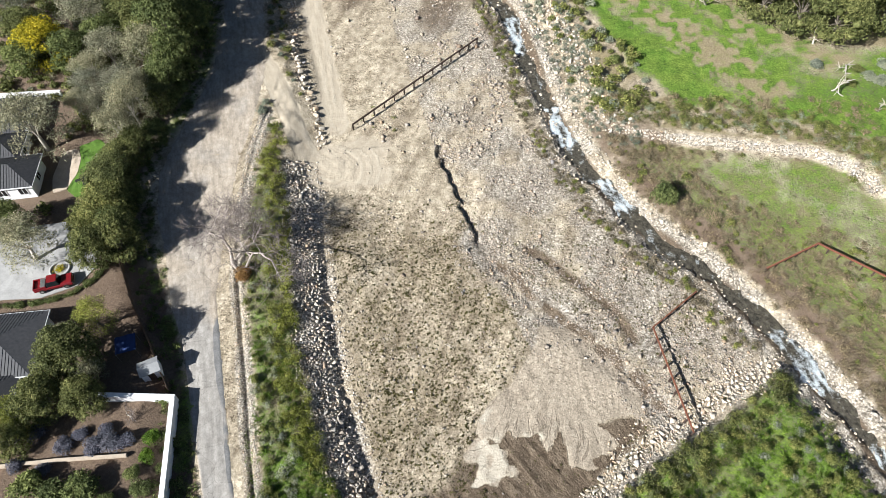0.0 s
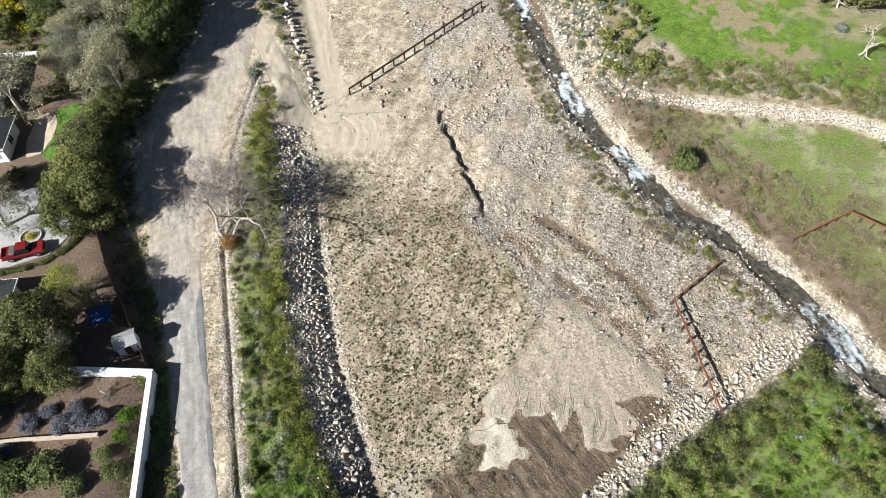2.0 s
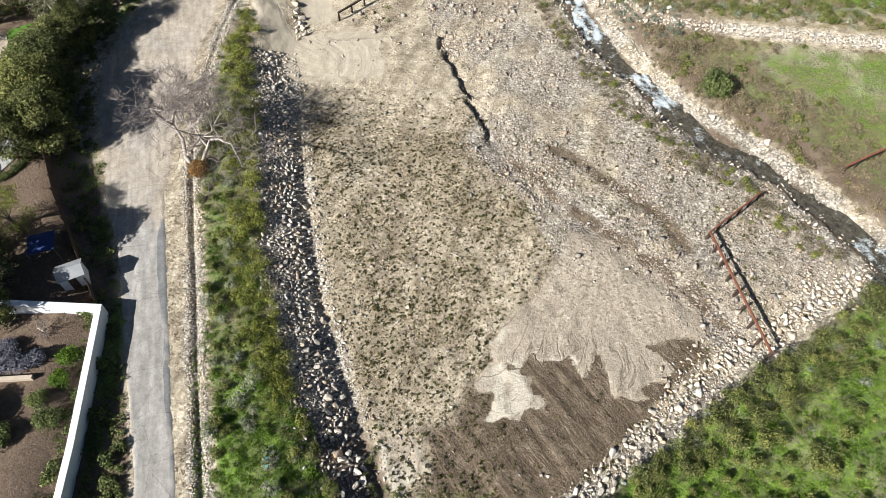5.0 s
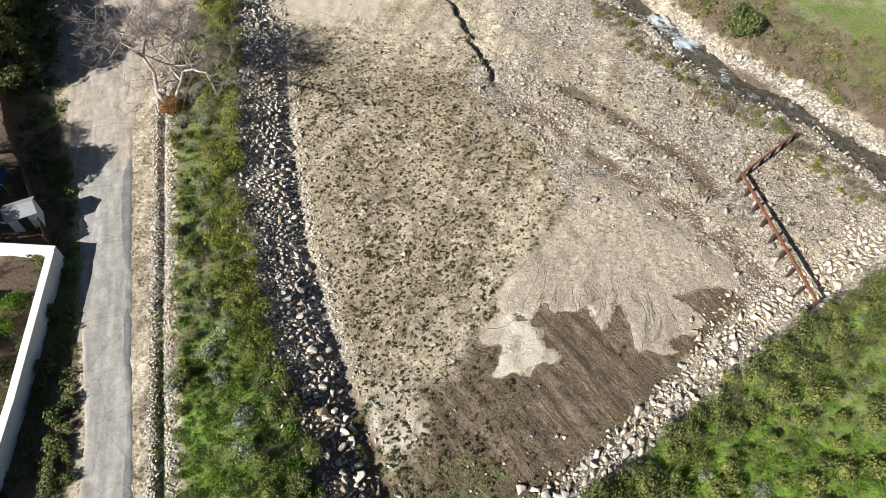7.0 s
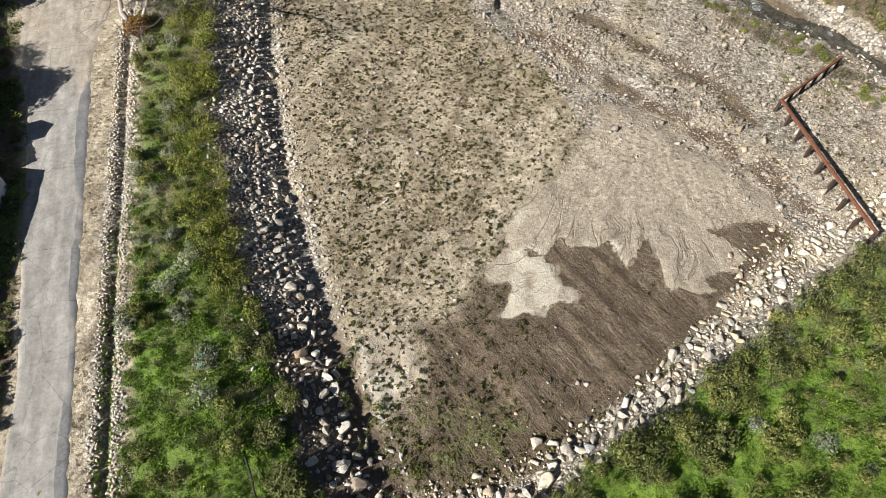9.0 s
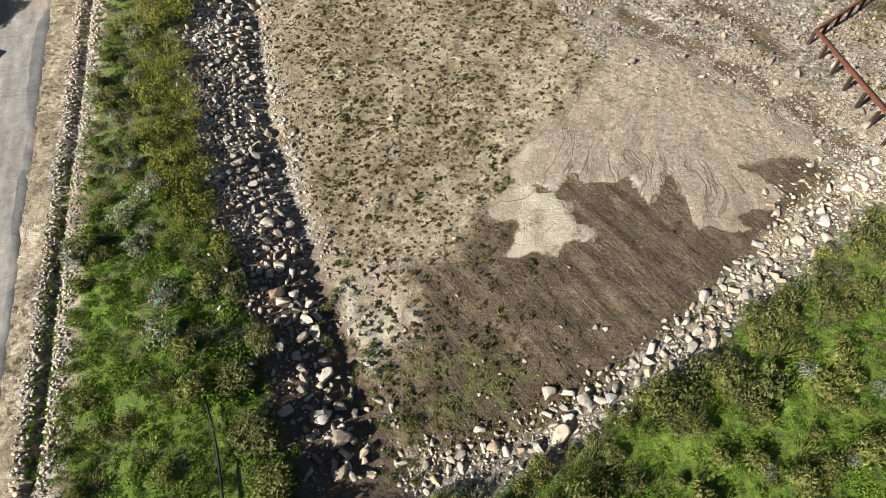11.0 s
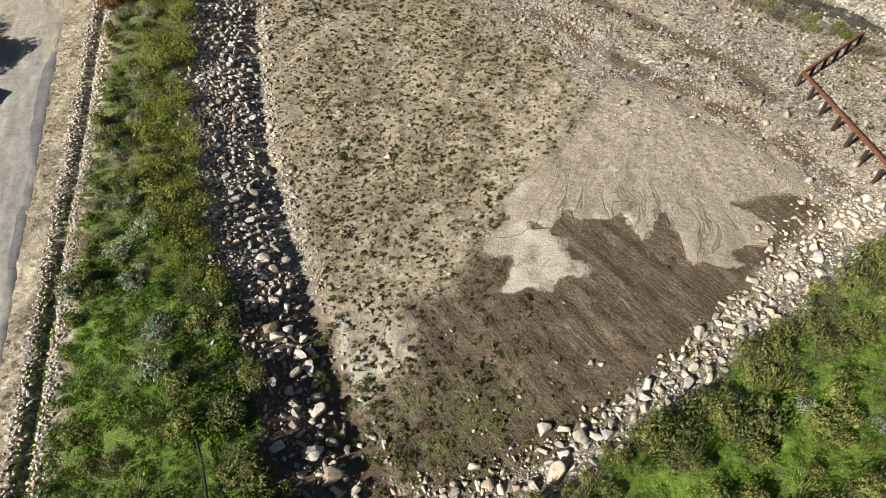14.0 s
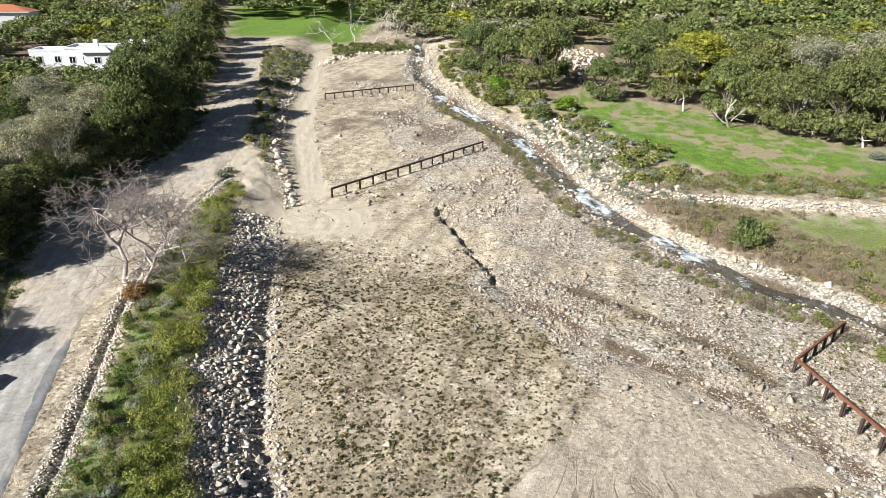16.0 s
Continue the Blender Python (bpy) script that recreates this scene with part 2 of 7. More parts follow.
    fan = blend(nt, sums(nt, "MULTIPLY", rill, 0.75), fan, (0.15, 0.12, 0.088))
    sandy = edged(nt, zone(nt, "sand"), sums(nt, "ADD", sums(nt, "MULTIPLY", fine, 0.6), sums(nt, "MULTIPLY", mid, 0.4)), 1.0, 0.16)
    colour = blend(nt, sandy, colour, fan)
    # dark mud, furrowed by run-off
    warped = node(nt, "ShaderNodeVectorMath")
    warped.operation = "MULTIPLY_ADD"
    nt.links.new(node(nt, "ShaderNodeTexNoise", Vector=p, Scale=0.22, Detail=3.0).outputs["Color"], warped.inputs[0])
    warped.inputs[1].default_value = (1.4, 1.4, 0)
    nt.links.new(place_of(nt, (1.0, 0.2, 1.0), -0.644), warped.inputs[2])
    furrow = sums(nt, "MULTIPLY", ridge(nt, grain(nt, warped.outputs[0], 0.6, 6, 0.75), 0.07), ramp(nt, calm_spots, (0.42, (0, 0, 0)), (0.55, (1, 1, 1))))
    mud = ramp(nt, sums(nt, "ADD", sums(nt, "ADD", sums(nt, "MULTIPLY", streaks, 0.25), sums(nt, "MULTIPLY", mid, 0.35)), sums(nt, "MULTIPLY", chip, 0.40)), (0.36, (0.052, 0.036, 0.024)), (0.5, (0.132, 0.098, 0.066)), (0.64, (0.29, 0.232, 0.168)))
    mud = blend(nt, sums(nt, "MULTIPLY", furrow, 0.30), mud, (0.052, 0.037, 0.025))
    wet = edged(nt, zone(nt, "wet"), sums(nt, "ADD", sums(nt, "MULTIPLY", fine, 0.5), sums(nt, "MULTIPLY", mid, 0.5)), 1.0, 0.2)
    colour = blend(nt, wet, colour, mud)
    soil = ramp(nt, fine, (0.3, (0.085, 0.058, 0.042)), (0.7, (0.21, 0.155, 0.11)))
    colour = blend(nt, edged(nt, zone(nt, "soil"), fine, 0.8, 0.3), colour, soil)
    straw = ramp(nt, fine, (0.3, (0.16, 0.13, 0.07)), (0.7, (0.36, 0.30, 0.18)))
    colour = blend(nt, edged(nt, zone(nt, "straw"), mid, 1.0, 0.3), colour, straw)
    leafy = sums(nt, "ADD", sums(nt, "MULTIPLY", mid, 0.35), sums(nt, "MULTIPLY", fine, 0.65))
    green = ramp(nt, leafy, (0.36, (0.026, 0.046, 0.009)), (0.48, (0.105, 0.175, 0.024)), (0.59, (0.20, 0.295, 0.046)), (0.70, (0.33, 0.41, 0.10)))
    green = blend(nt, 1.0, green, ramp(nt, calm_spots, (0.36, (1.10, 1.0, 1.1)), (0.62, (0.84, 0.92, 0.84))), "MULTIPLY")
    ragged = sums(nt, "ADD", sums(nt, "MULTIPLY", mid, 0.6), sums(nt, "MULTIPLY", fine, 0.4))
    grassy = edged(nt, zone(nt, "grass"), ragged, 1.7, 0.25)
    colour = blend(nt, grassy, colour, green)
    nt.links.new(colour, b.inputs["Base Color"])
    nt.links.new(ramp(nt, wet, (0, (0.95, 0.95, 0.95)), (1, (0.62, 0.62, 0.62))), b.inputs["Roughness"])
    # relief
    lumps = sums(nt, "ADD", sums(nt, "MULTIPLY", fine, 0.7), sums(nt, "MULTIPLY", grit, 0.3))
    lumps = sums(nt, "SUBTRACT", lumps, sums(nt, "MULTIPLY", sums(nt, "MULTIPLY", sums(nt, "MULTIPLY", pebbles.outputs["Distance"], mid), 0.4), sums(nt, "ADD", zone(nt, "gravel"), 0.4)))
    lumps = sums(nt, "ADD", lumps, sums(nt, "MULTIPLY", mid, 0.7))
    calm = sums(nt, "SUBTRACT", 1.0, sums(nt, "MULTIPLY", sums(nt, "ADD", sums(nt, "ADD", sandy, wet), lane, True), 0.66), True)
    lumps = sums(nt, "MULTIPLY", lumps, calm)
    lumps = sums(nt, "ADD", lumps, sums(nt, "MULTIPLY", sums(nt, "SUBTRACT", sums(nt, "MULTIPLY", sums(nt, "ADD", streaks, fine), 0.8), sums(nt, "MULTIPLY", furrow, 0.22)), wet))
    lumps = sums(nt, "ADD", lumps, sums(nt, "MULTIPLY", sums(nt, "SUBTRACT", sums(nt, "MULTIPLY", sums(nt, "ADD", sums(nt, "ADD", banks, mid), fine), 0.32), sums(nt, "MULTIPLY", rill, 0.20)), sandy))
    lumps = sums(nt, "ADD", lumps, sums(nt, "MULTIPLY", sums(nt, "MULTIPLY", ruts, 0.6), lane))
    lumps = sums(nt, "ADD", lumps, sums(nt, "MULTIPLY", sums(nt, "MULTIPLY", fine, 0.35), grassy))
    relief(nt, b, lumps, 0.9, 0.24)
    return m


def mottled(name, dark, light, scale=3.0, rough=0.9, bump=0.4, distance=0.03, per_thing=0.0, per_piece=0.0, metal=0.0, streak=None, specular=0.3):
    """A plain surface with grain and stains at two scales."""
    m, nt, b = shader(name, rough, metal, specular)
    p = own_place(nt, streak or (1, 1, 1))
    a, c = grain(nt, p, scale, 6, 0.65), grain(nt, p, scale * 7.3, 4, 0.65)
    mixed = sums(nt, "ADD", sums(nt, "MULTIPLY", a, 0.6), sums(nt, "MULTIPLY", c, 0.4))
    colour = ramp(nt, mixed, (0.3, dark), (0.7, light))
    for amount, source, slot in ((per_thing, "ShaderNodeObjectInfo", "Random"), (per_piece, "ShaderNodeNewGeometry", "Random Per Island")):
        if amount:
            tone = ramp(nt, nt.nodes.new(source).outputs[slot], (0, (1 - amount,) * 3), (1, (1 + amount,) * 3))
            colour = blend(nt, 1.0, colour, tone, "MULTIPLY")
    nt.links.new(colour, b.inputs["Base Color"])
    if bump:
        relief(nt, b, mixed, bump, distance)
    return m


def rock_material(name, tint=(1, 1, 1), spread=(0.62, 1.25)):
    """Pale sandstone: each stone its own tone, some buff, some grey, with stained patches."""
    m, nt, b = shader(name, 0.92, 0, 0.25)
    p = own_place(nt)
    r = nt.nodes.new("ShaderNodeObjectInfo").outputs["Random"]
    i = nt.nodes.new("ShaderNodeNewGeometry").outputs["Random Per Island"]
    both = sums(nt, "FRACT", sums(nt, "ADD", sums(nt, "MULTIPLY", r, 7.13), i), 0.0)
    hue = sums(nt, "FRACT", sums(nt, "MULTIPLY", both, 5.7), 0.0)
    base = ramp(nt, hue, (0.0, (0.36, 0.335, 0.30)), (0.45, (0.43, 0.385, 0.325)), (0.8, (0.47, 0.40, 0.31)), (0.93, (0.43, 0.32, 0.22)), (1.0, (0.33, 0.325, 0.325)))
    tone = ramp(nt, both, (0.0, tuple(spread[0] * t for t in tint)), (1.0, tuple(spread[1] * t for t in tint)))
    colour = blend(nt, 1.0, base, tone, "MULTIPLY")
    a, c = grain(nt, p, 2.2, 6, 0.7), grain(nt, p, 17, 4, 0.7)
    colour = blend(nt, 1.0, colour, ramp(nt, a, (0.32, (0.62, 0.60, 0.57)), (0.55, (1.03, 1.03, 1.03))), "MULTIPLY")
    colour = blend(nt, 1.0, colour, ramp(nt, c, (0.3, (0.8, 0.8, 0.8)), (0.7, (1.12, 1.12, 1.12))), "MULTIPLY")
    nt.links.new(colour, b.inputs["Base Color"])
    relief(nt, b, sums(nt, "ADD", a, sums(nt, "MULTIPLY", c, 0.3)), 0.6, 0.08)
    return m


def leaf_material(name, dark, light, through=0.25, rough=0.75, per_thing=0.2):
    """Foliage: every leaf clump its own tone; some light comes through."""
    m, nt, b = shader(name, rough, 0, 0.15)
    i = nt.nodes.new("ShaderNodeNewGeometry").outputs["Random Per Island"]
    colour = ramp(nt, i, (0.0, dark), (0.6, tuple((a + c) / 2 for a, c in zip(dark, light))), (1.0, light))
    wide = grain(nt, place_of(nt), 0.45, 3)
    colour = blend(nt, 1.0, colour, ramp(nt, wide, (0.35, (0.72, 0.75, 0.72)), (0.65, (1.25, 1.2, 1.15))), "MULTIPLY")
    r = nt.nodes.new("ShaderNodeObjectInfo").outputs["Random"]
    colour = blend(nt, 1.0, colour, ramp(nt, r, (0, (1 - per_thing, 1 - per_thing, 1 - per_thing)), (1, (1 + per_thing, 1 + per_thing * 0.7, 1))), "MULTIPLY")
    nt.links.new(colour, b.inputs["Base Color"])
    t = node(nt, "ShaderNodeBsdfTranslucent", Color=colour)
    mix = nt.nodes.new("ShaderNodeMixShader")
    mix.inputs[0].default_value = through
    nt.links.new(b.outputs[0], mix.inputs[1])
    nt.links.new(t.outputs[0], mix.inputs[2])
    nt.links.new(mix.outputs[0], nt.nodes["Material Output"].inputs["Surface"])
    return m


def water_material():
    m, nt, b = shader("shallow_water", 0.08, 0, 0.5)
    p = place_of(nt)
    a, c = grain(nt, p, 1.3, 5, 0.75), grain(nt, p, 6.0, 5, 0.8)
    deep = ramp(nt, a, (0.35, (0.022, 0.021, 0.017)), (0.6, (0.095, 0.085, 0.064)))
    torn = sums(nt, "ADD", sums(nt, "MULTIPLY", a, 0.5), sums(nt, "MULTIPLY", c, 0.5))
    foam = edged(nt, torn, zone(nt, "rapid"), 1.0, 0.09)
    nt.links.new(blend(nt, foam, deep, (0.62, 0.68, 0.72)), b.inputs["Base Color"])
    nt.links.new(ramp(nt, foam, (0, (0.1, 0.1, 0.1)), (1, (0.7, 0.7, 0.7))), b.inputs["Roughness"])
    relief(nt, b, sums(nt, "ADD", a, c), 0.7, 0.2)
    return m


def asphalt_material():
    m, nt, b = shader("worn_asphalt", 0.92, 0, 0.2)
    p = place_of(nt)
    long = place_of(nt, (1.0, 0.16, 1.0), -0.27)
    a, c, s = grain(nt, p, 0.35, 5, 0.65), grain(nt, p, 5.0, 6, 0.75), grain(nt, long, 1.6, 5, 0.65)
    colour = ramp(nt, sums(nt, "ADD", sums(nt, "MULTIPLY", s, 0.6), sums(nt, "MULTIPLY", c, 0.4)), (0.3, (0.20, 0.188, 0.172)), (0.5, (0.31, 0.292, 0.268)), (0.7, (0.43, 0.408, 0.378)))
    dust = ramp(nt, sums(nt, "ADD", sums(nt, "MULTIPLY", s, 0.5), sums(nt, "MULTIPLY", c, 0.5)), (0.34, (0.22, 0.184, 0.142)), (0.5, (0.36, 0.310, 0.250)), (0.64, (0.48, 0.42, 0.35)))
    colour = blend(nt, edged(nt, zone(nt, "dust"), a, 0.9, 0.3), colour, dust)
    patch = edged(nt, zone(nt, "patch"), sums(nt, "ADD", sums(nt, "MULTIPLY", c, 0.4), sums(nt, "MULTIPLY", a, 0.6)), 0.5, 0.06)
    colour = blend(nt, patch, colour, ramp(nt, c, (0.3, (0.13, 0.129, 0.129)), (0.7, (0.22, 0.218, 0.216))))
    colour = blend(nt, 1.0, colour, ramp(nt, grain(nt, p, 0.9, 6, 0.75), (0.36, (0.76, 0.75, 0.74)), (0.62, (1.1, 1.1, 1.1))), "MULTIPLY")
    seam = nt.nodes.new("ShaderNodeTexVoronoi")
    seam.feature = "DISTANCE_TO_EDGE"
    nt.links.new(p, seam.inputs["Vector"])
    seam.inputs["Scale"].default_value = 0.3
    worn = sums(nt, "ADD", seam.outputs["Distance"], sums(nt, "MULTIPLY", sums(nt, "SUBTRACT", c, 0.35), 0.05))
    colour = blend(nt, 1.0, colour, ramp(nt, worn, (0.0, (0.62, 0.61, 0.6)), (0.02, (1, 1, 1))), "MULTIPLY")
    nt.links.new(colour, b.inputs["Base Color"])
    relief(nt, b, sums(nt, "ADD", c, sums(nt, "MULTIPLY", a, 0.5)), 0.4, 0.04)
    return m


GROUND, WATER, ASPHALT = ground_material(), water_material(), asphalt_material()
ROCK = rock_material("sandstone", (0.93, 0.90, 0.89), (0.55, 1.25))
ROCK_PALE = rock_material("pale_sandstone", (1.24, 1.23, 1.21), (0.78, 1.36))
ROCK_GREY = rock_material("grey_sandstone", (1.22, 1.23, 1.25), (0.55, 1.32))
OAK = leaf_material("oak_leaves", (0.050, 0.070, 0.022), (0.225, 0.265, 0.108), 0.25)
OLIVE = leaf_material("olive_green_leaves", (0.060, 0.076, 0.024), (0.26, 0.275, 0.112), 0.25)
GREYLEAF = leaf_material("grey_green_leaves", (0.14, 0.145, 0.105), (0.40, 0.40, 0.30), 0.3)
GOLD = leaf_material("golden_leaves", (0.20, 0.19, 0.014), (0.58, 0.52, 0.040), 0.35)
LIME = leaf_material("lime_green_leaves", (0.14, 0.16, 0.02), (0.42, 0.43, 0.08), 0.35)
BUSH = leaf_material("scrub_leaves", (0.062, 0.080, 0.022), (0.275, 0.295, 0.110), 0.3)
WILLOW = leaf_material("feathery_leaves", (0.120, 0.145, 0.028), (0.36, 0.39, 0.115), 0.4)
FRESH = leaf_material("fresh_green_leaves", (0.045, 0.095, 0.010), (0.225, 0.345, 0.048), 0.25)
SAGE = leaf_material("sage_leaves", (0.12, 0.145, 0.115), (0.34, 0.37, 0.30))
TWIG = leaf_material("dry_twigs", (0.10, 0.084, 0.058), (0.33, 0.285, 0.205), 0.2, 0.9)
RUST = leaf_material("dry_rust_leaves", (0.17, 0.095, 0.035), (0.36, 0.22, 0.09), 0.2, 0.9)
LAVENDER = leaf_material("blue_grey_leaves", (0.075, 0.080, 0.115), (0.20, 0.205, 0.27))
WEED = leaf_material("weed_leaves", (0.050, 0.048, 0.020), (0.15, 0.140, 0.060), 0.2)
GRASS = leaf_material("grass_blades", (0.06, 0.12, 0.012), (0.26, 0.37, 0.06), 0.3)
BARK = mottled("grey_bark", (0.07, 0.058, 0.045), (0.22, 0.19, 0.155), 4, 0.95, 0.6)
PALEBARK = mottled("pale_bark", (0.30, 0.26, 0.21), (0.62, 0.58, 0.51), 3, 0.9, 0.4)
TWIGGREY = mottled("fine_grey_twigs", (0.13, 0.105, 0.095), (0.27, 0.23, 0.21), 2, 0.95, 0)
BARETWIG = mottled("bare_branches", (0.26, 0.215, 0.19), (0.52, 0.46, 0.42), 2, 0.95, 0.3)
RUSTED = mottled("rusty_steel", (0.085, 0.032, 0.020), (0.26, 0.105, 0.060), 3, 0.85, 0.3, 0.01, per_thing=0.15)
DARKSTEEL = mottled("dark_weathered_steel", (0.022, 0.016, 0.013), (0.085, 0.055, 0.042), 3, 0.8, 0.3, 0.01)
STUCCO = mottled("white_stucco", (0.62, 0.62, 0.63), (0.80, 0.80, 0.80), 1.5, 0.9, 0.2)
BOARDS = mottled("brown_boards", (0.045, 0.030, 0.022), (0.13, 0.09, 0.065), 3, 0.9, 0.3, per_thing=0.2)
SLATE = mottled("dark_roof", (0.035, 0.036, 0.040), (0.085, 0.085, 0.090), 2.5, 0.6, 0.3, per_thing=0.15)
TERRACOTTA = mottled("terracotta", (0.30, 0.10, 0.045), (0.50, 0.20, 0.10), 2.5, 0.85, 0.3, per_thing=0.12)
FLATROOF = mottled("pale_flat_roof", (0.33, 0.33, 0.33), (0.52, 0.52, 0.51), 1.2, 0.9, 0.2)
CONCRETE = mottled("light_concrete", (0.24, 0.235, 0.23), (0.40, 0.395, 0.385), 0.8, 0.9, 0.2)
PAVING = mottled("warm_paving", (0.36, 0.29, 0.22), (0.52, 0.44, 0.35), 1.2, 0.9, 0.2)
REDPAINT = mottled("red_car_paint", (0.13, 0.007, 0.010), (0.19, 0.012, 0.016), 0.8, 0.25, 0, specular=0.6)
DARKGLASS = mottled("dark_glass", (0.010, 0.012, 0.014), (0.018, 0.020, 0.022), 1, 0.08, 0, specular=0.6)
TYRE = mottled("tyre_rubber", (0.012, 0.012, 0.012), (0.03, 0.03, 0.03), 6, 0.9, 0.2)
CHROME = mottled("bright_metal", (0.45, 0.45, 0.46), (0.62, 0.62, 0.63), 3, 0.3, 0, metal=0.9)
GREYPAINT = mottled("grey_paint", (0.20, 0.205, 0.21), (0.33, 0.335, 0.34), 1.5, 0.7, 0.2)
BLUECLOTH = mottled("blue_cloth", (0.009, 0.020, 0.075), (0.020, 0.045, 0.15), 2.0, 0.8, 0.4)
TEAL = mottled("teal_plastic", (0.12, 0.30, 0.26), (0.20, 0.42, 0.37), 3, 0.6, 0.1)
BLACKPIPE = mottled("black_plastic", (0.010, 0.010, 0.010), (0.03, 0.03, 0.03), 3, 0.5, 0.1)
DRIFTWOOD = mottled("bleached_wood", (0.35, 0.31, 0.25), (0.58, 0.53, 0.45), 5, 0.9, 0.4)
LAWN = mottled("mown_lawn", (0.055, 0.115, 0.014), (0.115, 0.205, 0.030), 1.4, 0.95, 0.5)


# ---- plan ----
BANK_Y = [-40, 0, 9, 15.3, 21.6, 28.8, 37.5, 45, 51, 60.3, 67, 74, 78, 83, 93, 100, 109, 125, 145, 174, 230, 400]
BANK_X = [-8, -4, -4.2, -7.4, -10.2, -13, -16.4, -18.3, -19.8, -21.7, -23, -25.3, -26.2, -24.5, -26, -27.6, -30.6, -34.8, -38.5, -42.5, -52, -60]
ROAD_L = [(-24.2, 5), (-25.8, 11), (-27.5, 17.2), (-30.4, 24.6), (-32.2, 29), (-34.2, 34.6), (-37.4, 42.7), (-40.3, 48.1), (-43.6, 57.1), (-47.0, 64.8), (-49.0, 73.2), (-48.6, 79.7), (-47.0, 89.8), (-46.0, 100.8), (-47.0, 116), (-52, 140), (-60, 178), (-77, 240)]
ROAD_R = [(-19.9, 5), (-21.7, 11.1), (-23.7, 17.3), (-26.1, 24.7), (-27.4, 29), (-28.9, 33.7), (-30.4, 38.9), (-31.9, 44.0), (-33.7, 50.2), (-34.6, 59.5), (-35.2, 68.6), (-35.4, 76.1), (-34.9, 85.7), (-35.0, 97.9), (-36.5, 108), (-40, 125), (-48, 156), (-65, 221), (-68, 236)]
DITCH = [(-18.6, 7), (-19.8, 11.1), (-20.7, 14.2), (-21.6, 17.4), (-22.6, 20.9), (-23.7, 24.8), (-24.9, 29.0), (-26.3, 34.5), (-28.6, 42.9), (-31.1, 52.3), (-32.7, 60.6), (-33.4, 69.9), (-33.6, 77.5), (-33.0, 88.7)]
STREAM = [(-14, 262), (-12, 240), (-10.6, 205), (-9.4, 186), (-5.5, 170), (-0.6, 154), (4.5, 142), (9.3, 133), (13.6, 124.5), (16.2, 115), (17.6, 107), (18.9, 100), (21.0, 91.6), (23.1, 84.7), (25.9, 77.8), (29.2, 72.0), (32.8, 67.2), (36.0, 63.6), (39.8, 60.0), (42.7, 56.4), (46.4, 51.8), (48.8, 47.9), (50.7, 45.1), (53.2, 41.5), (54.5, 38.2), (56.5, 34.9), (59, 28), (66, 10), (80, -20)]
DAM = [(-6.5, 6.5), (-3.3, 8.2), (-1.0, 8.6), (1.6, 9.2), (6.2, 11.2), (8.8, 13.7), (14.7, 17.2), (21, 22.2), (27.4, 26.9), (32.2, 30.2), (37.4, 33), (42.4, 36.8), (48.0, 40.8), (51, 42)]
TERRACE = [(27, 92), (30.7, 88), (37.9, 86.4), (47.2, 84.9), (57, 83.8), (66.1, 82.8), (72.2, 79.6), (76.4, 72.6), (80, 62)]
CRACK = [(-2.0, 83.5), (-0.9, 79.6), (-0.1, 77.4), (1.5, 74.3), (2.6, 71.7), (3.0, 69.2), (3.9, 66.8), (4.5, 64.0), (5.5, 61.6)]
GULLY = [(5.4, 62.5), (9.0, 57.0), (13.2, 51.6), (17.9, 48.0), (23.1, 42.9), (26.9, 39.0), (29.9, 35.5), (31.6, 33.6)]
GULLY_EAST = [(13.6, 61.0), (16.2, 59.6), (19.1, 56.6), (22.5, 53.6), (25.8, 50.6), (27.6, 47.5), (28.5, 45.1)]
RAMP = [(-38.5, 106), (-35.2, 101.5), (-32.2, 96.0), (-29.3, 89.9), (-26.6, 83.6), (-24.0, 79.4), (-20.0, 76.8)]
TRACK = [(-20.4, 88), (-22.6, 97), (-25.5, 108), (-30, 125), (-34.5, 150), (-39, 185), (-46, 226), (-50, 238)]
ROW_UP = [(-21.9, 82.4), (-23.2, 86.5), (-24.6, 91), (-26.0, 94.6), (-27.6, 98.2), (-30.4, 106.3), (-32.1, 113.6), (-34.2, 125), (-37.8, 145), (-41.4, 173)]
FAN = [(15.0, 47.4), (12.6, 42.1), (9.9, 37.8), (6.8, 35.1), (5.4, 32.4), (5.2, 30.8), (5.9, 29.9), (7.1, 29.6), (8.4, 29.0), (9.2, 30.6), (10.3, 30.0), (11.7, 29.9), (13.2, 30.3), (13.8, 29.5), (14.4, 28.3), (15.4, 29.2), (16.1, 30.8), (16.6, 29.0), (17.0, 26.9), (18.4, 26.3), (20.4, 25.7), (21.1, 26.2), (20.4, 27.2), (23.6, 28.6), (24.2, 29.6), (23.3, 31.3), (21.7, 32.0), (24.0, 32.9), (26.2, 33.3), (29.2, 32.5), (28.8, 35.8), (26.2, 40.3), (22.8, 43.6), (19.7, 47.2)]
LOBE = [(5.2, 29.7), (6.3, 29.9), (6.9, 29.3), (9.0, 28.7), (8.6, 27.1), (9.9, 26.5), (10.6, 25.8), (10.3, 24.8), (8.2, 24.5), (7.7, 23.6), (6.1, 23.7), (5.0, 23.4), (4.1, 23.2), (4.3, 23.8), (4.9, 24.4), (5.0, 26.5), (3.4, 26.9), (3.4, 27.5), (4.3, 28.8)]
MUD = [(-3.2, 22.6), (0.2, 23.6), (3.0, 26.0), (4.2, 29.6), (6.0, 31.4), (13, 31.6), (17.0, 31.8), (22, 32.6), (26.0, 33.4), (28.4, 31.8), (25.4, 29.6), (22.6, 26.6), (15.7, 20.0), (9.0, 14.8), (5.0, 12.0), (0, 10.6), (-3.4, 11.4), (-4.6, 15)]
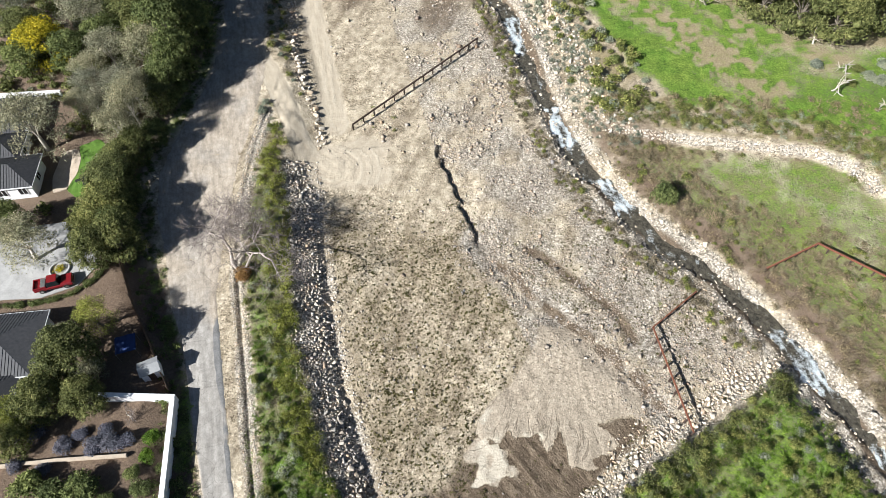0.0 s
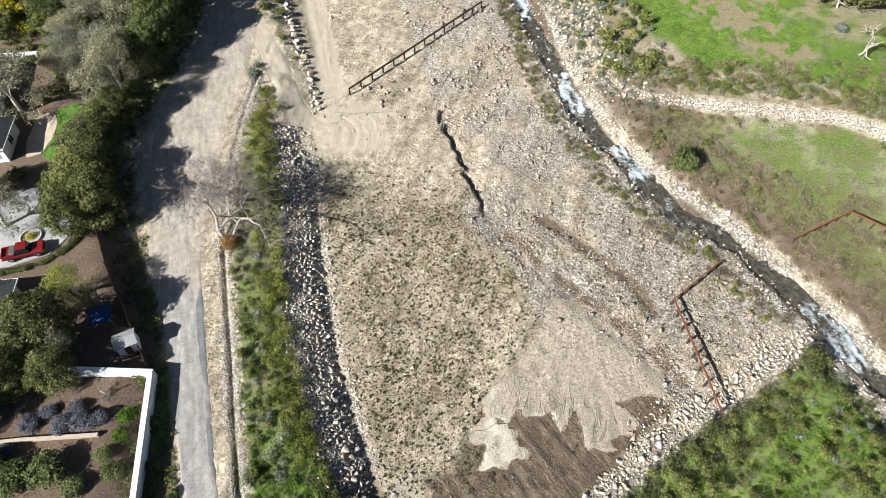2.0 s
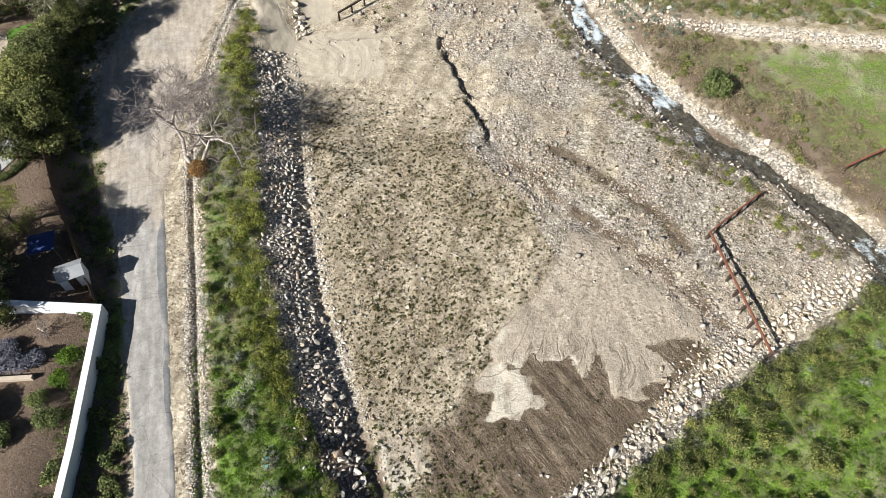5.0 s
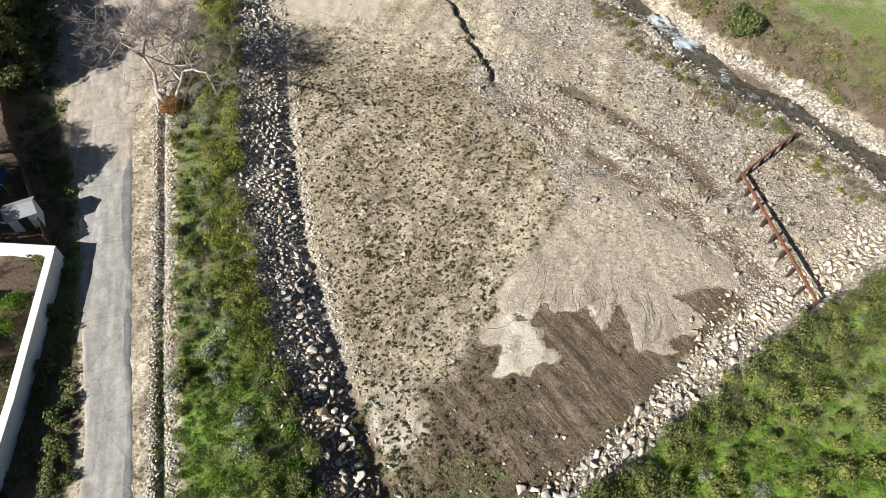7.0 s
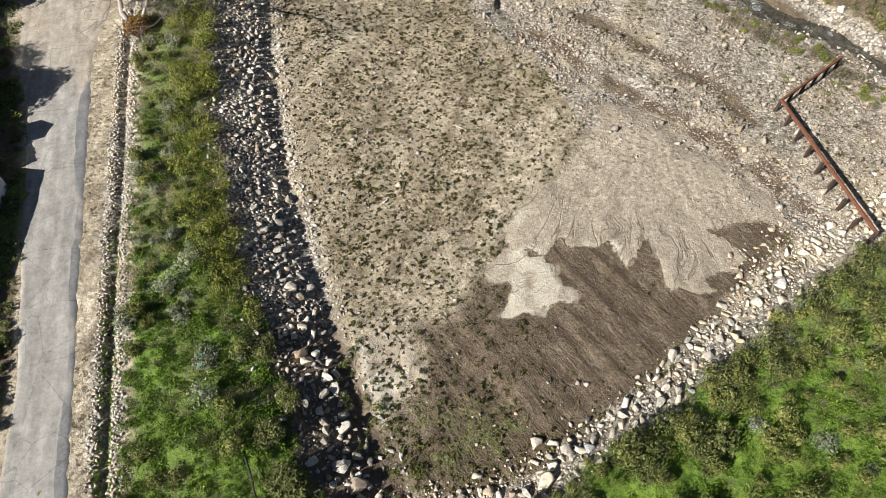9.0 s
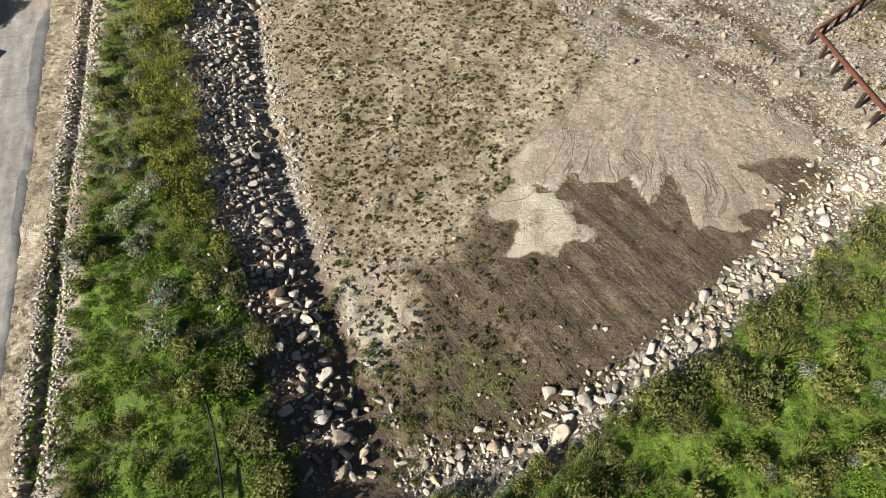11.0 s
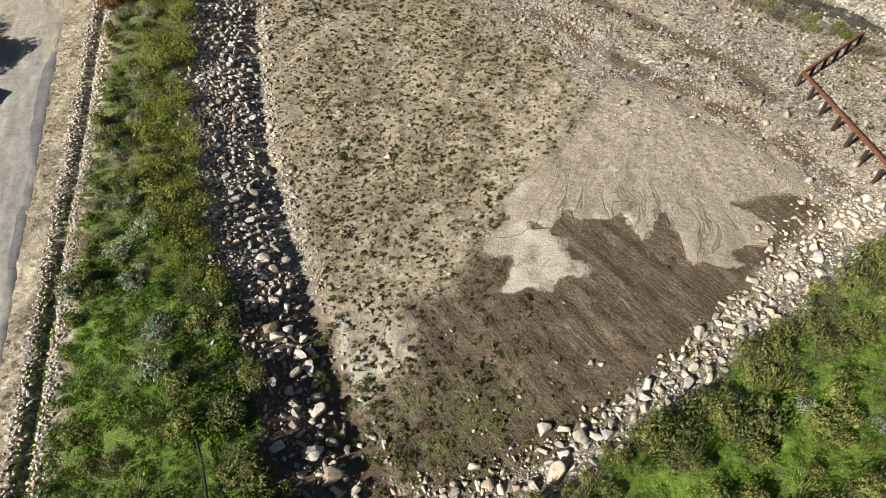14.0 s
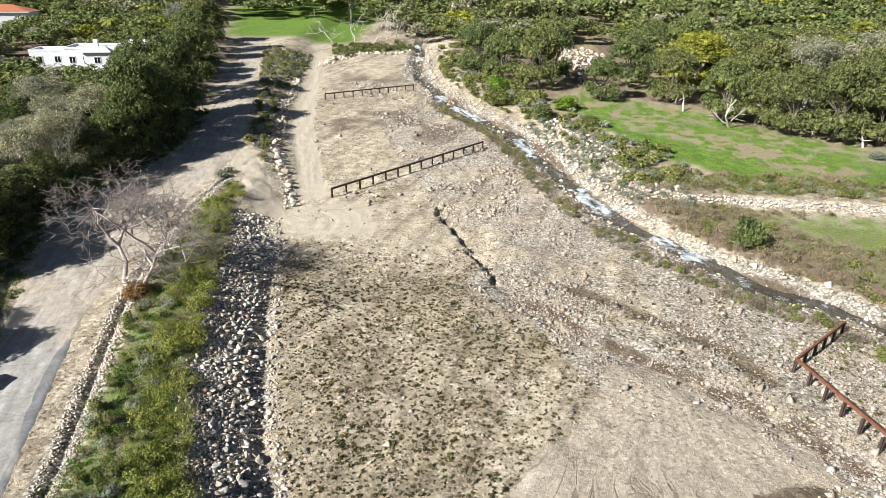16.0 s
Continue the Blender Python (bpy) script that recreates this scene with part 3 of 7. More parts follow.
SPILL = [(-5.9, 21.4), (-4.5, 22.0), (-2.4, 21.4), (-1.5, 20.0), (-1.2, 18.4), (-2.1, 17.4), (-3.2, 17.0), (-3.0, 15.4), (-4.4, 16.0), (-5.0, 17.6), (-6.1, 18.4), (-6.3, 19.9)]
MEADOW = [(29, 126), (35.4, 111.5), (38.8, 103), (44, 95.4), (58, 92), (81, 85.5), (140, 70), (150, 110), (78, 112), (68, 120), (57, 131), (50, 147), (32, 160), (24, 150)]
LOWGREEN = [(42, 80), (52, 83), (66, 81.5), (75, 74), (90, 62), (76, 58), (62, 65.5), (50.5, 70.5)]
YARD_EDGE = [(-32, 3), (-34.2, 20), (-36, 33.5), (-40.5, 42), (-45, 51), (-49, 60), (-52.5, 70), (-52.5, 80), (-50.5, 90), (-49.5, 101), (-51, 118), (-57, 143), (-65, 180), (-82, 240)]
DAMP_GREEN = [(-2.2, 17.4), (-0.1, 17.2), (2.9, 17.4), (4.8, 17.2), (6.2, 15.2), (4.3, 13.0), (1.2, 11.6), (-1.6, 12.4)]
FAN_TOP = (20.0, 54.0)


def floor_level(y):
    """The basin's floor, which falls towards the dam."""
    y = np.asarray(y, float)
    s = np.maximum(0, y - 31)
    return np.minimum(0.046 * s * s / (s + 6), 14.0)


def bank_side(x, y):
    """Metres to the left of the middle of the western bank."""
    return np.interp(y, BANK_Y, BANK_X) - x


def rill_lines(x, y, turn, far):
    """Fine branching rills that run down the fan from its top: 0 between them, 1 in them."""
    warp = 0.10 * (fbm_value(x, y, 3, 31) - 0.5)
    few = np.abs(fbm_value((turn + warp) * 19, far * 0.10, 1.0, 33, 2) - 0.5)
    many = np.abs(fbm_value((turn + warp * 1.6) * 38, far * 0.14, 1.0, 35, 2) - 0.5)
    return np.maximum(smooth(0.10, 0.01, few) * smooth(7, 13, far), 0.75 * smooth(0.10, 0.02, many) * smooth(12, 18, far))


def height(x, y):
    x, y = np.asarray(x, float), np.asarray(y, float)
    z = floor_level(y)
    near = smooth(260, 150, np.hypot(x, y))
    # western bank, with a trench at its toe
    d = bank_side(x, y)
    d = d + 0.7 * (fbm_value(x, y, 4, 3) - 0.5)
    bank = 2.1 * smooth(-3.6, 5.2, d)
    ramp_d = from_line(x, y, RAMP)[0]
    bank = bank * 1.0 + 0.35 * smooth(2, 8, d) * smooth(14, 8, d) * smooth(3, 6, ramp_d)
    trench = np.exp(-((d + 2.5) / 0.7) ** 2) * (0.5 + 0.9 * fbm_value(x, y, 3, 4)) * smooth(72, 60, y) * smooth(11, 17, y)
    z = z + bank - 0.38 * trench * near
    # yards west of the road
    yard = from_line(x, y, YARD_EDGE)[1]
    z = z + 1.5 * smooth(-1.5, 3.5, yard)
    # ditch beside the road
    z = z - 0.50 * np.exp(-(from_line(x, y, DITCH)[0] / 0.30) ** 2) * (0.25 + 0.75 * smooth(62, 50, y))
    # dam and the green slope behind it
    dd, ds, _ = from_line(x, y, DAM)
    behind = smooth(1.2, -3.2, ds + 0.5 * (fbm_value(x, y, 3, 5) - 0.5))
    sd, ss, sa = from_line(x, y, STREAM)
    behind = behind * smooth(3.0, 9.0, -ss) * smooth(45, 38, y) * (bank < 2.0)
    z = z + np.where(bank < 2.0, (2.0 - bank) * behind, 0)
    # stream bed
    wide = 2.0 * (fbm_value(x, y, 9, 7) - 0.5) + 1.6 * (fbm_value(x, y, 2.5, 8) - 0.5)
    bend = np.abs(ss + 3.2 * (fbm_value(sa, sa * 0, 11, 10, 2) - 0.5))
    z = z - 1.25 * smooth(3.5, 0.5, bend + wide) * (sd < 8) + 0.9 * (fbm_value(x, y, 1.5, 9) - 0.5) * smooth(6, 2, sd)
    z = z + 0.5 * smooth(4, 8, ss) * smooth(30, 60, y)
    # terrace of the meadow
    td, ts, _ = from_line(x, y, TERRACE)
    z = z + 0.9 * smooth(-1.3, 1.3, ts) * smooth(6, 12, ss)
    # washed gullies and the cracked edge of the crust
    cd, cs, _ = from_line(x, y, CRACK)
    wob = 1.5 * (fbm_value(x, y, 1.6, 21) - 0.5)
    cut = 0.35 + 1.0 * smooth(0.3, 0.6, fbm_value(x, y, 2.2, 24))
    sc = cs + wob * 0.9 + 1.1 * (fbm_value(x, y, 0.7, 25, 2) - 0.5)
    z = z - (0.75 * smooth(-0.12, 0.28, sc) * smooth(5.5, 0.6, sc) + 0.35 * cut * np.exp(-(((sc - 0.35) / 0.32) ** 2))) * smooth(6, 3, cd) * smooth(60.5, 63.5, y) * smooth(85.5, 82, y)
    gd = from_line(x, y, GULLY)[0] + 1.2 * (fbm_value(x, y, 3, 22) - 0.5)
    z = z - 0.38 * np.exp(-((gd / 1.5) ** 2)) * (0.5 + 1.0 * fbm_value(x, y, 1.4, 26))
    ed = from_line(x, y, GULLY_EAST)[0] + 0.8 * (fbm_value(x, y, 2, 23) - 0.5)
    z = z - 0.25 * np.exp(-((ed / 0.9) ** 2))
    # fan of sand, higher in its middle, cut by rills
    fan = np.maximum(inside(x, y, FAN), inside(x, y, LOBE))
    rx, ry = x - FAN_TOP[0], y - FAN_TOP[1]
    turn, far = np.arctan2(ry, rx), np.hypot(rx, ry) - 9.0
    fan = fan + 1.0 * (fbm_value(turn * 30, far * 0.1, 1.0, 34, 2) - 0.5)
    rills = rill_lines(x, y, turn, far)
    z = z + 0.10 * smooth(-0.1, 0.5, fan) * smooth(8, 16, far) - 0.05 * rills * smooth(0.0, 0.8, fan)
    furrow = fbm_value((x * 0.8 + y * 0.6) * 1.0, (x * 0.6 - y * 0.8) * 0.12, 0.85, 36, 3)
    z = z + 0.42 * (furrow - 0.5) * smooth(-1, 1.5, inside(x, y, MUD)) * smooth(0.2, -0.4, fan)
    # unevenness
    z = z + near * (0.16 * (fbm_value(x, y, 5, 1) - 0.5) + 0.20 * (fbm_value(x, y, 1.1, 2) - 0.5) * (1 - 0.6 * smooth(-0.5, 0.5, fan)))
    ruts = fbm_value(x * 0.94 + y * 0.34, (y * 0.94 - x * 0.34) * 0.06, 0.9, 41, 2) - 0.5
    z = z + 0.16 * ruts * near * smooth(18, 26, y) * smooth(64, 52, y) * smooth(2, 4, -d)
    rough = np.clip(smooth(0, 4, d) * smooth(-1, 3, from_line(x, y, DITCH)[1] * -1) + behind, 0, 1)
    z = z + near * 0.95 * rough * (fbm_value(x, y, 2.2, 6) - 0.5)
    return z


def level(x, y):
    return float(height(np.array([x]), np.array([y]))[0])


def spaced(parts):
    """Grid lines: (from, to, step) pieces, then widening steps to the horizon on both sides."""
    lines = [parts[0][0]]
    for lo, hi, step in parts:
        n = max(1, round((hi - lo) / step))
        lines += [lo + (hi - lo) * k / n for k in range(1, n + 1)]
    for sign, at in ((-1, lines[0]), (1, lines[-1])):
        step, new_lines = 0.5, []
        while abs(at) < 2600:
            step *= 1.17
            at += sign * step
            new_lines.append(at)
        lines = new_lines[::-1] + lines if sign < 0 else lines + new_lines
    return np.array(lines)


def build_ground():
    xs = spaced([(-52, -35, 0.8), (-35, 32, 0.28), (32, 64, 0.55)])
    ys = spaced([(0, 9, 0.5), (9, 40, 0.27), (40, 92, 0.45), (92, 130, 0.8)])
    gx, gy = np.meshgrid(xs, ys)
    x, y = gx.ravel(), gy.ravel()
    z = height(x, y)
    nx, ny = len(xs), len(ys)
    i = np.arange(nx * ny).reshape(ny, nx)
    faces = np.stack([i[:-1, :-1], i[:-1, 1:], i[1:, 1:], i[1:, :-1]], -1).reshape(-1, 4)
    me = mesh_from("ground", np.stack([x, y, z], 1), faces, GROUND, True)
    d = bank_side(x, y)
    ditch = from_line(x, y, DITCH)
    dam = from_line(x, y, DAM)
    sd, ss, _ = from_line(x, y, STREAM)
    cs = from_line(x, y, CRACK)
    n5, n2, n12 = fbm_value(x, y, 5, 51), fbm_value(x, y, 1.6, 52), fbm_value(x, y, 14, 53)
    fan = np.maximum(inside(x, y, FAN), inside(x, y, LOBE)) + 0.7 * (fbm_value(x, y, 0.9, 55) - 0.5)
    rx, ry = x - FAN_TOP[0], y - FAN_TOP[1]
    turn, far = np.arctan2(ry, rx), np.hypot(rx, ry) - 9.0
    fan = fan + 1.0 * (fbm_value(turn * 30, far * 0.1, 1.0, 34, 2) - 0.5)
    rills = rill_lines(x, y, turn, far)
    in_field = smooth(-1, 1, -d - 3) * smooth(0, 2, -ss - 3)
    toe = (0.8 * smooth(2.0, 0.5, fan) * smooth(0.35, 0.6, fbm_value(x, y, 3.4, 58)) * smooth(12, 17, far) + 0.52 * smooth(-0.2, 0.3, inside(x, y, LOBE)) * (0.35 + 1.0 * fbm_value(turn * 40, far * 0.15, 1.0, 56, 2)))
    sand = smooth(-0.25, 0.35, fan) * (0.7 + 0.3 * smooth(4, 14, far + 6 * (n5 - 0.5)))
    apron = np.hypot((x + 18) / 1.5, y - 79) + 5 * (n5 - 0.5)
    lane_r, lane_t = from_line(x, y, RAMP), from_line(x, y, TRACK)
    on_ramp = lane_r[0] < lane_t[0]
    lane_u, lane_v = np.where(on_ramp, lane_r[1], lane_t[1]), np.where(on_ramp, lane_r[2], lane_t[2] + 40)
    lane = np.maximum(1.0 * smooth(2.5, 1.7, lane_r[0] + 0.5 * (n2 - 0.5)), 0.85 * smooth(3.4, 1.4, lane_t[0] + 1.6 * (n2 - 0.5)))
    lane = np.maximum(lane, 0.80 * smooth(8.5, 3.5, apron))
    sand = np.maximum(sand, 0.85 * smooth(-0.6, 0.6, inside(x, y, SPILL) + 2.4 * (fbm_value(x, y, 1.0, 54) - 0.5)))
    mud = inside(x, y, MUD)
    west_fade = smooth(7.5, 1.0, from_line(x, y, [(-3.4, 11), (-4.0, 16), (-2.6, 22.6), (3.0, 26.4)])[0])
    wet = smooth(-1.2, 1.0, mud + 1.4 * (n2 - 0.5)) * (1 - 0.55 * west_fade) + 0.46 * smooth(-8.5, 0.5, mud) * (fbm_value(x, y, 2.6, 59) - 0.1) * smooth(-14, -6, -np.abs(x + 2))
    spill = smooth(-0.6, 0.6, inside(x, y, SPILL) + 2.4 * (fbm_value(x, y, 1.0, 54) - 0.5))
    wet = np.maximum(wet * (1 - smooth(-0.15, 0.2, fan)) * (1 - spill), 0.35 * smooth(0.5, 0.95, rills) * smooth(0.3, 0.5, n5) * (fan > 0.2) * smooth(7, 13, far))
    wet = np.maximum(wet, 1.0 * np.exp(-(((from_line(x, y, GULLY_EAST)[0] + 0.8 * (n2 - 0.5)) / 1.15) ** 2)) * (0.55 + 0.7 * n2))
    gy_d, gy_s, gy_a = from_line(x, y, GULLY)
    wet = np.maximum(wet, 0.95 * np.exp(-(((gy_s - 0.7 + 2 * (n5 - 0.5)) / 1.1) ** 2)) * smooth(0.26, 0.5, n2) * smooth(2, 7, gy_a))
    wet = np.maximum(wet, 0.62 * smooth(0.50, 0.66, n12 + 0.25 * (n5 - 0.5)) * smooth(95, 125, y) * in_field * smooth(2.5, 8, lane_t[0] + 3 * (n5 - 0.5)))
    wet = np.maximum(wet, 0.8 * smooth(2.4, 1.2, sd))
    gravel = smooth(4.5, 1.0, gy_d + 3 * (n5 - 0.5)) * 0.9
    gravel = np.maximum(gravel, smooth(-1, 3, np.where(cs[0] < 60, -(-cs[1]), 0)) * 0.5 * in_field * smooth(34, 44, y))
    gravel = np.maximum(gravel, 0.9 * smooth(np.where(ss > 0, 5.0, 6.0), np.where(ss > 0, 3.0, 3.6), sd + 2.0 * (n5 - 0.5)) * smooth(2, 6, y))
    terrace = from_line(x, y, TERRACE)[0]
    gravel = np.maximum(gravel, 1.1 * smooth(1.0, 0.6, terrace + 0.5 * (n2 - 0.5)))
    gravel = np.maximum(gravel, smooth(4, -2, from_line(x, y, [(31, 46), (34, 30)])[1]) * smooth(0, 4, -ss) * smooth(28, 33, y) * smooth(52, 46, y) * smooth(28, 31, x) * 0.9)
    gravel = np.maximum(gravel, 0.9 * smooth(5, 1.5, np.abs(d)) * smooth(80, 76, y))
    gravel = np.maximum(gravel, 0.75 * smooth(2.5, 1, np.abs(dam[1])))
    gravel = np.maximum(gravel, 0.75 * smooth(1.6, 0.8, ditch[0]))
    track = np.minimum(from_line(x, y, RAMP)[0], from_line(x, y, TRACK)[0])
    gravel = gravel * smooth(2.2, 3.6, track) * (0.45 + 1.0 * smooth(0.3, 0.6, n5))
    berm = smooth(1.5, 3.5, d) * smooth(0.8, 2.0, -ditch[1]) * smooth(2.5, 5, from_line(x, y, RAMP)[0]) * smooth(2.5, 4, from_line(x, y, TRACK)[0])
    berm = berm * (from_line(x, y, ROAD_R)[1] < 0.5)
    behind = smooth(0.6, -2.5, dam[1]) * smooth(4, 8, -ss) * smooth(46, 38, y) * (d < 3)
    grass = np.maximum((0.70 + 0.24 * smooth(34, 24, y)) * berm * (0.62 + 0.75 * (n12 - 0.5)), behind * (0.74 + 0.7 * (n12 - 0.5)))
    meadow = smooth(-3, 3, inside(x, y, MEADOW) + 4 * (n5 - 0.5))
    grass = np.maximum(grass, meadow * (0.98 + 0.7 * (n12 - 0.5)))
    grass = np.maximum(grass, smooth(-3, 3, inside(x, y, LOWGREEN) + 5 * (n5 - 0.5)) * (0.42 + 0.30 * n2 + 0.2 * (n12 - 0.5)))
    grass = np.maximum(grass, (0.30 + 0.35 * n5) * smooth(6, 10, ss) * smooth(95, 75, y))
    grass = np.maximum(grass, 0.56 * smooth(-1.5, 1.5, inside(x, y, DAMP_GREEN)) * (0.55 + 1.1 * (n5 - 0.2)))
    grass = np.maximum(grass, 0.9 * smooth(238, 243, y) * smooth(-30, -44, x))
    grass = grass * smooth(0.9, 1.6, terrace)
    east = smooth(8, 14, ss) * (1 - meadow) * smooth(1.2, 2.2, terrace)
    straw = np.maximum(0.8 * east * smooth(0.34, 0.52, n5), 0.42 * berm * smooth(0.5, 0.62, fbm_value(x, y, 3.2, 92)))
    dry = from_line(x, y, [(30, 152), (40, 128), (52, 112), (62, 100)])[0]
    bare = meadow * np.maximum(smooth(9, 2, dry + 8 * (n5 - 0.5)), smooth(12, 3, from_line(x, y, MEADOW[8:13])[0] + 6 * (n5 - 0.5)))
    grass = grass * (1 - 0.8 * bare * smooth(0.35, 0.6, n2))
    straw = np.maximum(straw, np.maximum(0.75 * bare, 0.55 * meadow * smooth(0.55, 0.68, fbm_value(x * 0.45 + y * 0.89, (x * 0.89 - y * 0.45) * 0.22, 3.5, 90))))
    yard = from_line(x, y, YARD_EDGE)[1]
    soil = smooth(-2, 0, yard) * 0.8
    soil = np.maximum(soil, 0.85 * smooth(-7, -5.5, yard) * smooth(0.0, 0.5, from_line(x, y, ROAD_L)[1]) * smooth(60, 50, y))
    soil = np.maximum(soil, 0.45 * berm * smooth(22, 30, y))
    soil = np.maximum(soil, 0.72 * smooth(4.2, 2.8, np.abs(d)) * smooth(27, 20, y))
    soil = np.maximum(soil, 0.72 * smooth(3.6, 5.2, ss + 1.5 * (n2 - 0.5)) * smooth(20, 14, ss) * smooth(96, 88, y) * (0.6 + 0.8 * n5))
    soil = np.maximum(soil, 0.55 * smooth(-2, 2, inside(x, y, [(52, 57), (61.5, 63), (70, 57), (66, 46), (57, 46)])) * (0.5 + 0.9 * n5))
    soil = np.maximum(soil, 0.75 * smooth(95, 140, y) * smooth(10, 20, ss) * (1 - meadow))
    grass = grass * smooth(1, -1, yard)
    grass = np.maximum(grass, 0.55 * smooth(-4.5, -2.5, yard) * smooth(0, -1.5, yard) * smooth(0.4, 0.6, n5))
    weedy_zone = in_field * smooth(76, 60, y) * smooth(-0.5, -2.5, fan) * np.where(cs[1] < 0, 1.0, 0.15) * smooth(1.5, 4, gy_d) * (0.35 + 1.1 * fbm_value(x, y, 5, 82)) * smooth(2.0, -3.0, mud)
    for name, values in (("grass", grass), ("straw", straw), ("wet", wet), ("sand", sand), ("gravel", gravel), ("soil", soil), ("toe", toe), ("lane", lane), ("weedy", weedy_zone)):
        me.attributes.new(name, "FLOAT", "POINT").data.foreach_set("value", np.clip(values, 0, 1.2).astype(np.float32))
    for name, values in (("fan_turn", turn * 15), ("fan_far", far), ("lane_u", lane_u), ("lane_v", lane_v)):
        me.attributes.new(name, "FLOAT", "POINT").data.foreach_set("value", values.astype(np.float32))
    return tagged(new("ground", me), "tan gravelly earth of a dry creek basin with green verges", "ground", kind="structure")


build_ground()


def strip(left, right, across, step, lift, name, material):
    """A sheet between two edge lines, laid on the ground."""
    a = np.array([p[:2] for p in along_line(left, step)])
    t = np.linspace(0, 1, len(a))
    r = np.array([p[:2] for p in along_line(right, step)])
    r = np.stack([np.interp(t, np.linspace(0, 1, len(r)), r[:, k]) for k in (0, 1)], 1)
    s = np.linspace(0, 1, across)[None, :, None]
    g = a[:, None] * (1 - s) + r[:, None] * s
    x, y = g[..., 0].ravel(), g[..., 1].ravel()
    n, m = g.shape[:2]
    i = np.arange(n * m).reshape(n, m)
    faces = np.stack([i[:-1, :-1], i[:-1, 1:], i[1:, 1:], i[1:, :-1]], -1).reshape(-1, 4)[:, ::-1]
    z = height(x, y)
    z = np.maximum(z, floor_level(y) + 2.02) + lift if name == "road" else z
    return x, y, z, faces, np.tile(np.linspace(0, 1, m), n), np.repeat(np.linspace(0, 1, n), m)


def build_road():
    x, y, z, faces, side, along = strip(ROAD_L, ROAD_R, 26, 1.2, 0.05, "road", ASPHALT)
    edge = np.minimum(side, 1 - side)
    z = z - 0.10 * smooth(0.06, 0.0, edge)
    me = mesh_from("road", np.stack([x, y, z], 1), faces, ASPHALT, True)
    n = fbm_value(x, y, 6, 61)
    dust = np.maximum(smooth(0.12, 0.01, edge) * 0.8, smooth(40, 52, y) * (0.35 + 0.7 * n))
    dust = np.maximum(dust, smooth(0.55, 0.95, side) * smooth(40, 47, y) * 0.9)
    patch = smooth(0.76, 0.84, side + 0.22 * (n - 0.5)) * smooth(50, 44, y) * (0.10 + 1.15 * fbm_value(x, y, 2.4, 62))
    for name, values in (("dust", dust), ("patch", patch)):
        me.attributes.new(name, "FLOAT", "POINT").data.foreach_set("value", np.clip(values, 0, 1).astype(np.float32))
    tagged(new("road", me), "worn pale asphalt lane with dusty earth edges", "road", kind="structure")


def build_water():
    pts = along_line(STREAM, 0.8)
    across = 11
    x = np.array([[px_ + nx_ * s for s in np.linspace(-3.0, 3.0, across)] for px_, py_, nx_, ny_ in pts])
    y = np.array([[py_ + ny_ * s for s in np.linspace(-3.0, 3.0, across)] for px_, py_, nx_, ny_ in pts])
    s_across = np.repeat(np.linspace(-3.0, 3.0, across)[None], len(pts), 0)
    z = np.repeat((floor_level(y[:, across // 2]) - 0.90)[:, None], across, 1)
    along = np.repeat(np.arange(len(pts))[:, None] * 0.8, across, 1)
    fall = fbm_value(along, along * 0, 7, 71, 2)
    z = z + 0.16 * (fbm_value(x, y, 0.9, 72) - 0.5) * (0.4 + fall)
    i = np.arange(x.size).reshape(x.shape)
    faces = np.stack([i[:-1, :-1], i[1:, :-1], i[1:, 1:], i[:-1, 1:]], -1).reshape(-1, 4)[:, ::-1]
    me = mesh_from("stream", np.stack([x, y, z], -1).reshape(-1, 3), faces, WATER, True)
    rapid = 0.30 + 0.20 * smooth(0.45, 0.60, fall) + 0.5 * (fbm_value(along, s_across * 3.0, 1.8, 73) - 0.5)
    me.attributes.new("rapid", "FLOAT", "POINT").data.foreach_set("value", np.clip(rapid, 0, 1).astype(np.float32).ravel())
    tagged(new("water", me), "shallow dark stream with white rapids over stones", "stream", kind="structure")


build_road()
build_water()


# ---- stones ----
def rock_shape(seed, cuts, fine=2):
    """A worn stone of radius about 1: a ball cut by planes, then roughened."""
    rng = np.random.default_rng(seed)
    bm = bmesh.new()
    bmesh.ops.create_icosphere(bm, subdivisions=fine, radius=1.0)
    v = np.array([w.co for w in bm.verts])
    f = np.array([[w.index for w in face.verts] for face in bm.faces])
    bm.free()
    for _ in range(cuts):
        n = rng.normal(size=3)
        n /= np.linalg.norm(n)
        over = np.maximum(v @ n - rng.uniform(*((0.30, 0.62) if fine > 2 else (0.20, 0.50))), 0)
        v = v - over[:, None] * n * 0.97
    v = v * (1 + (0.03 if fine > 2 else 0.07) * rng.normal(size=(len(v), 1)))
    return v * np.array([1.0, rng.uniform(0.62, 0.95), rng.uniform(0.55, 0.8)]), f


ROCKS_BIG = [rock_shape(100 + k, 12, 3) for k in range(8)]
ROCKS = [rock_shape(200 + k, 8, 2) for k in range(10)]
OCTA = np.array([(1, 0, 0), (-1, 0, 0), (0, 1, 0), (0, -1, 0), (0, 0, 1), (0, 0, -1)], float)
OCTA_FACES = np.array([(0, 2, 4), (2, 1, 4), (1, 3, 4), (3, 0, 4), (2, 0, 5), (1, 2, 5), (3, 1, 5), (0, 3, 5)])
ROCKS_FILL = [rock_shape(400 + k, 4, 1) for k in range(10)]
ROCKS_SMALL = [((OCTA + np.random.default_rng(300 + k).normal(size=(6, 3)) * 0.28) * (1.1, 1.0, 0.8), OCTA_FACES) for k in range(12)]
rock_meshes = {}


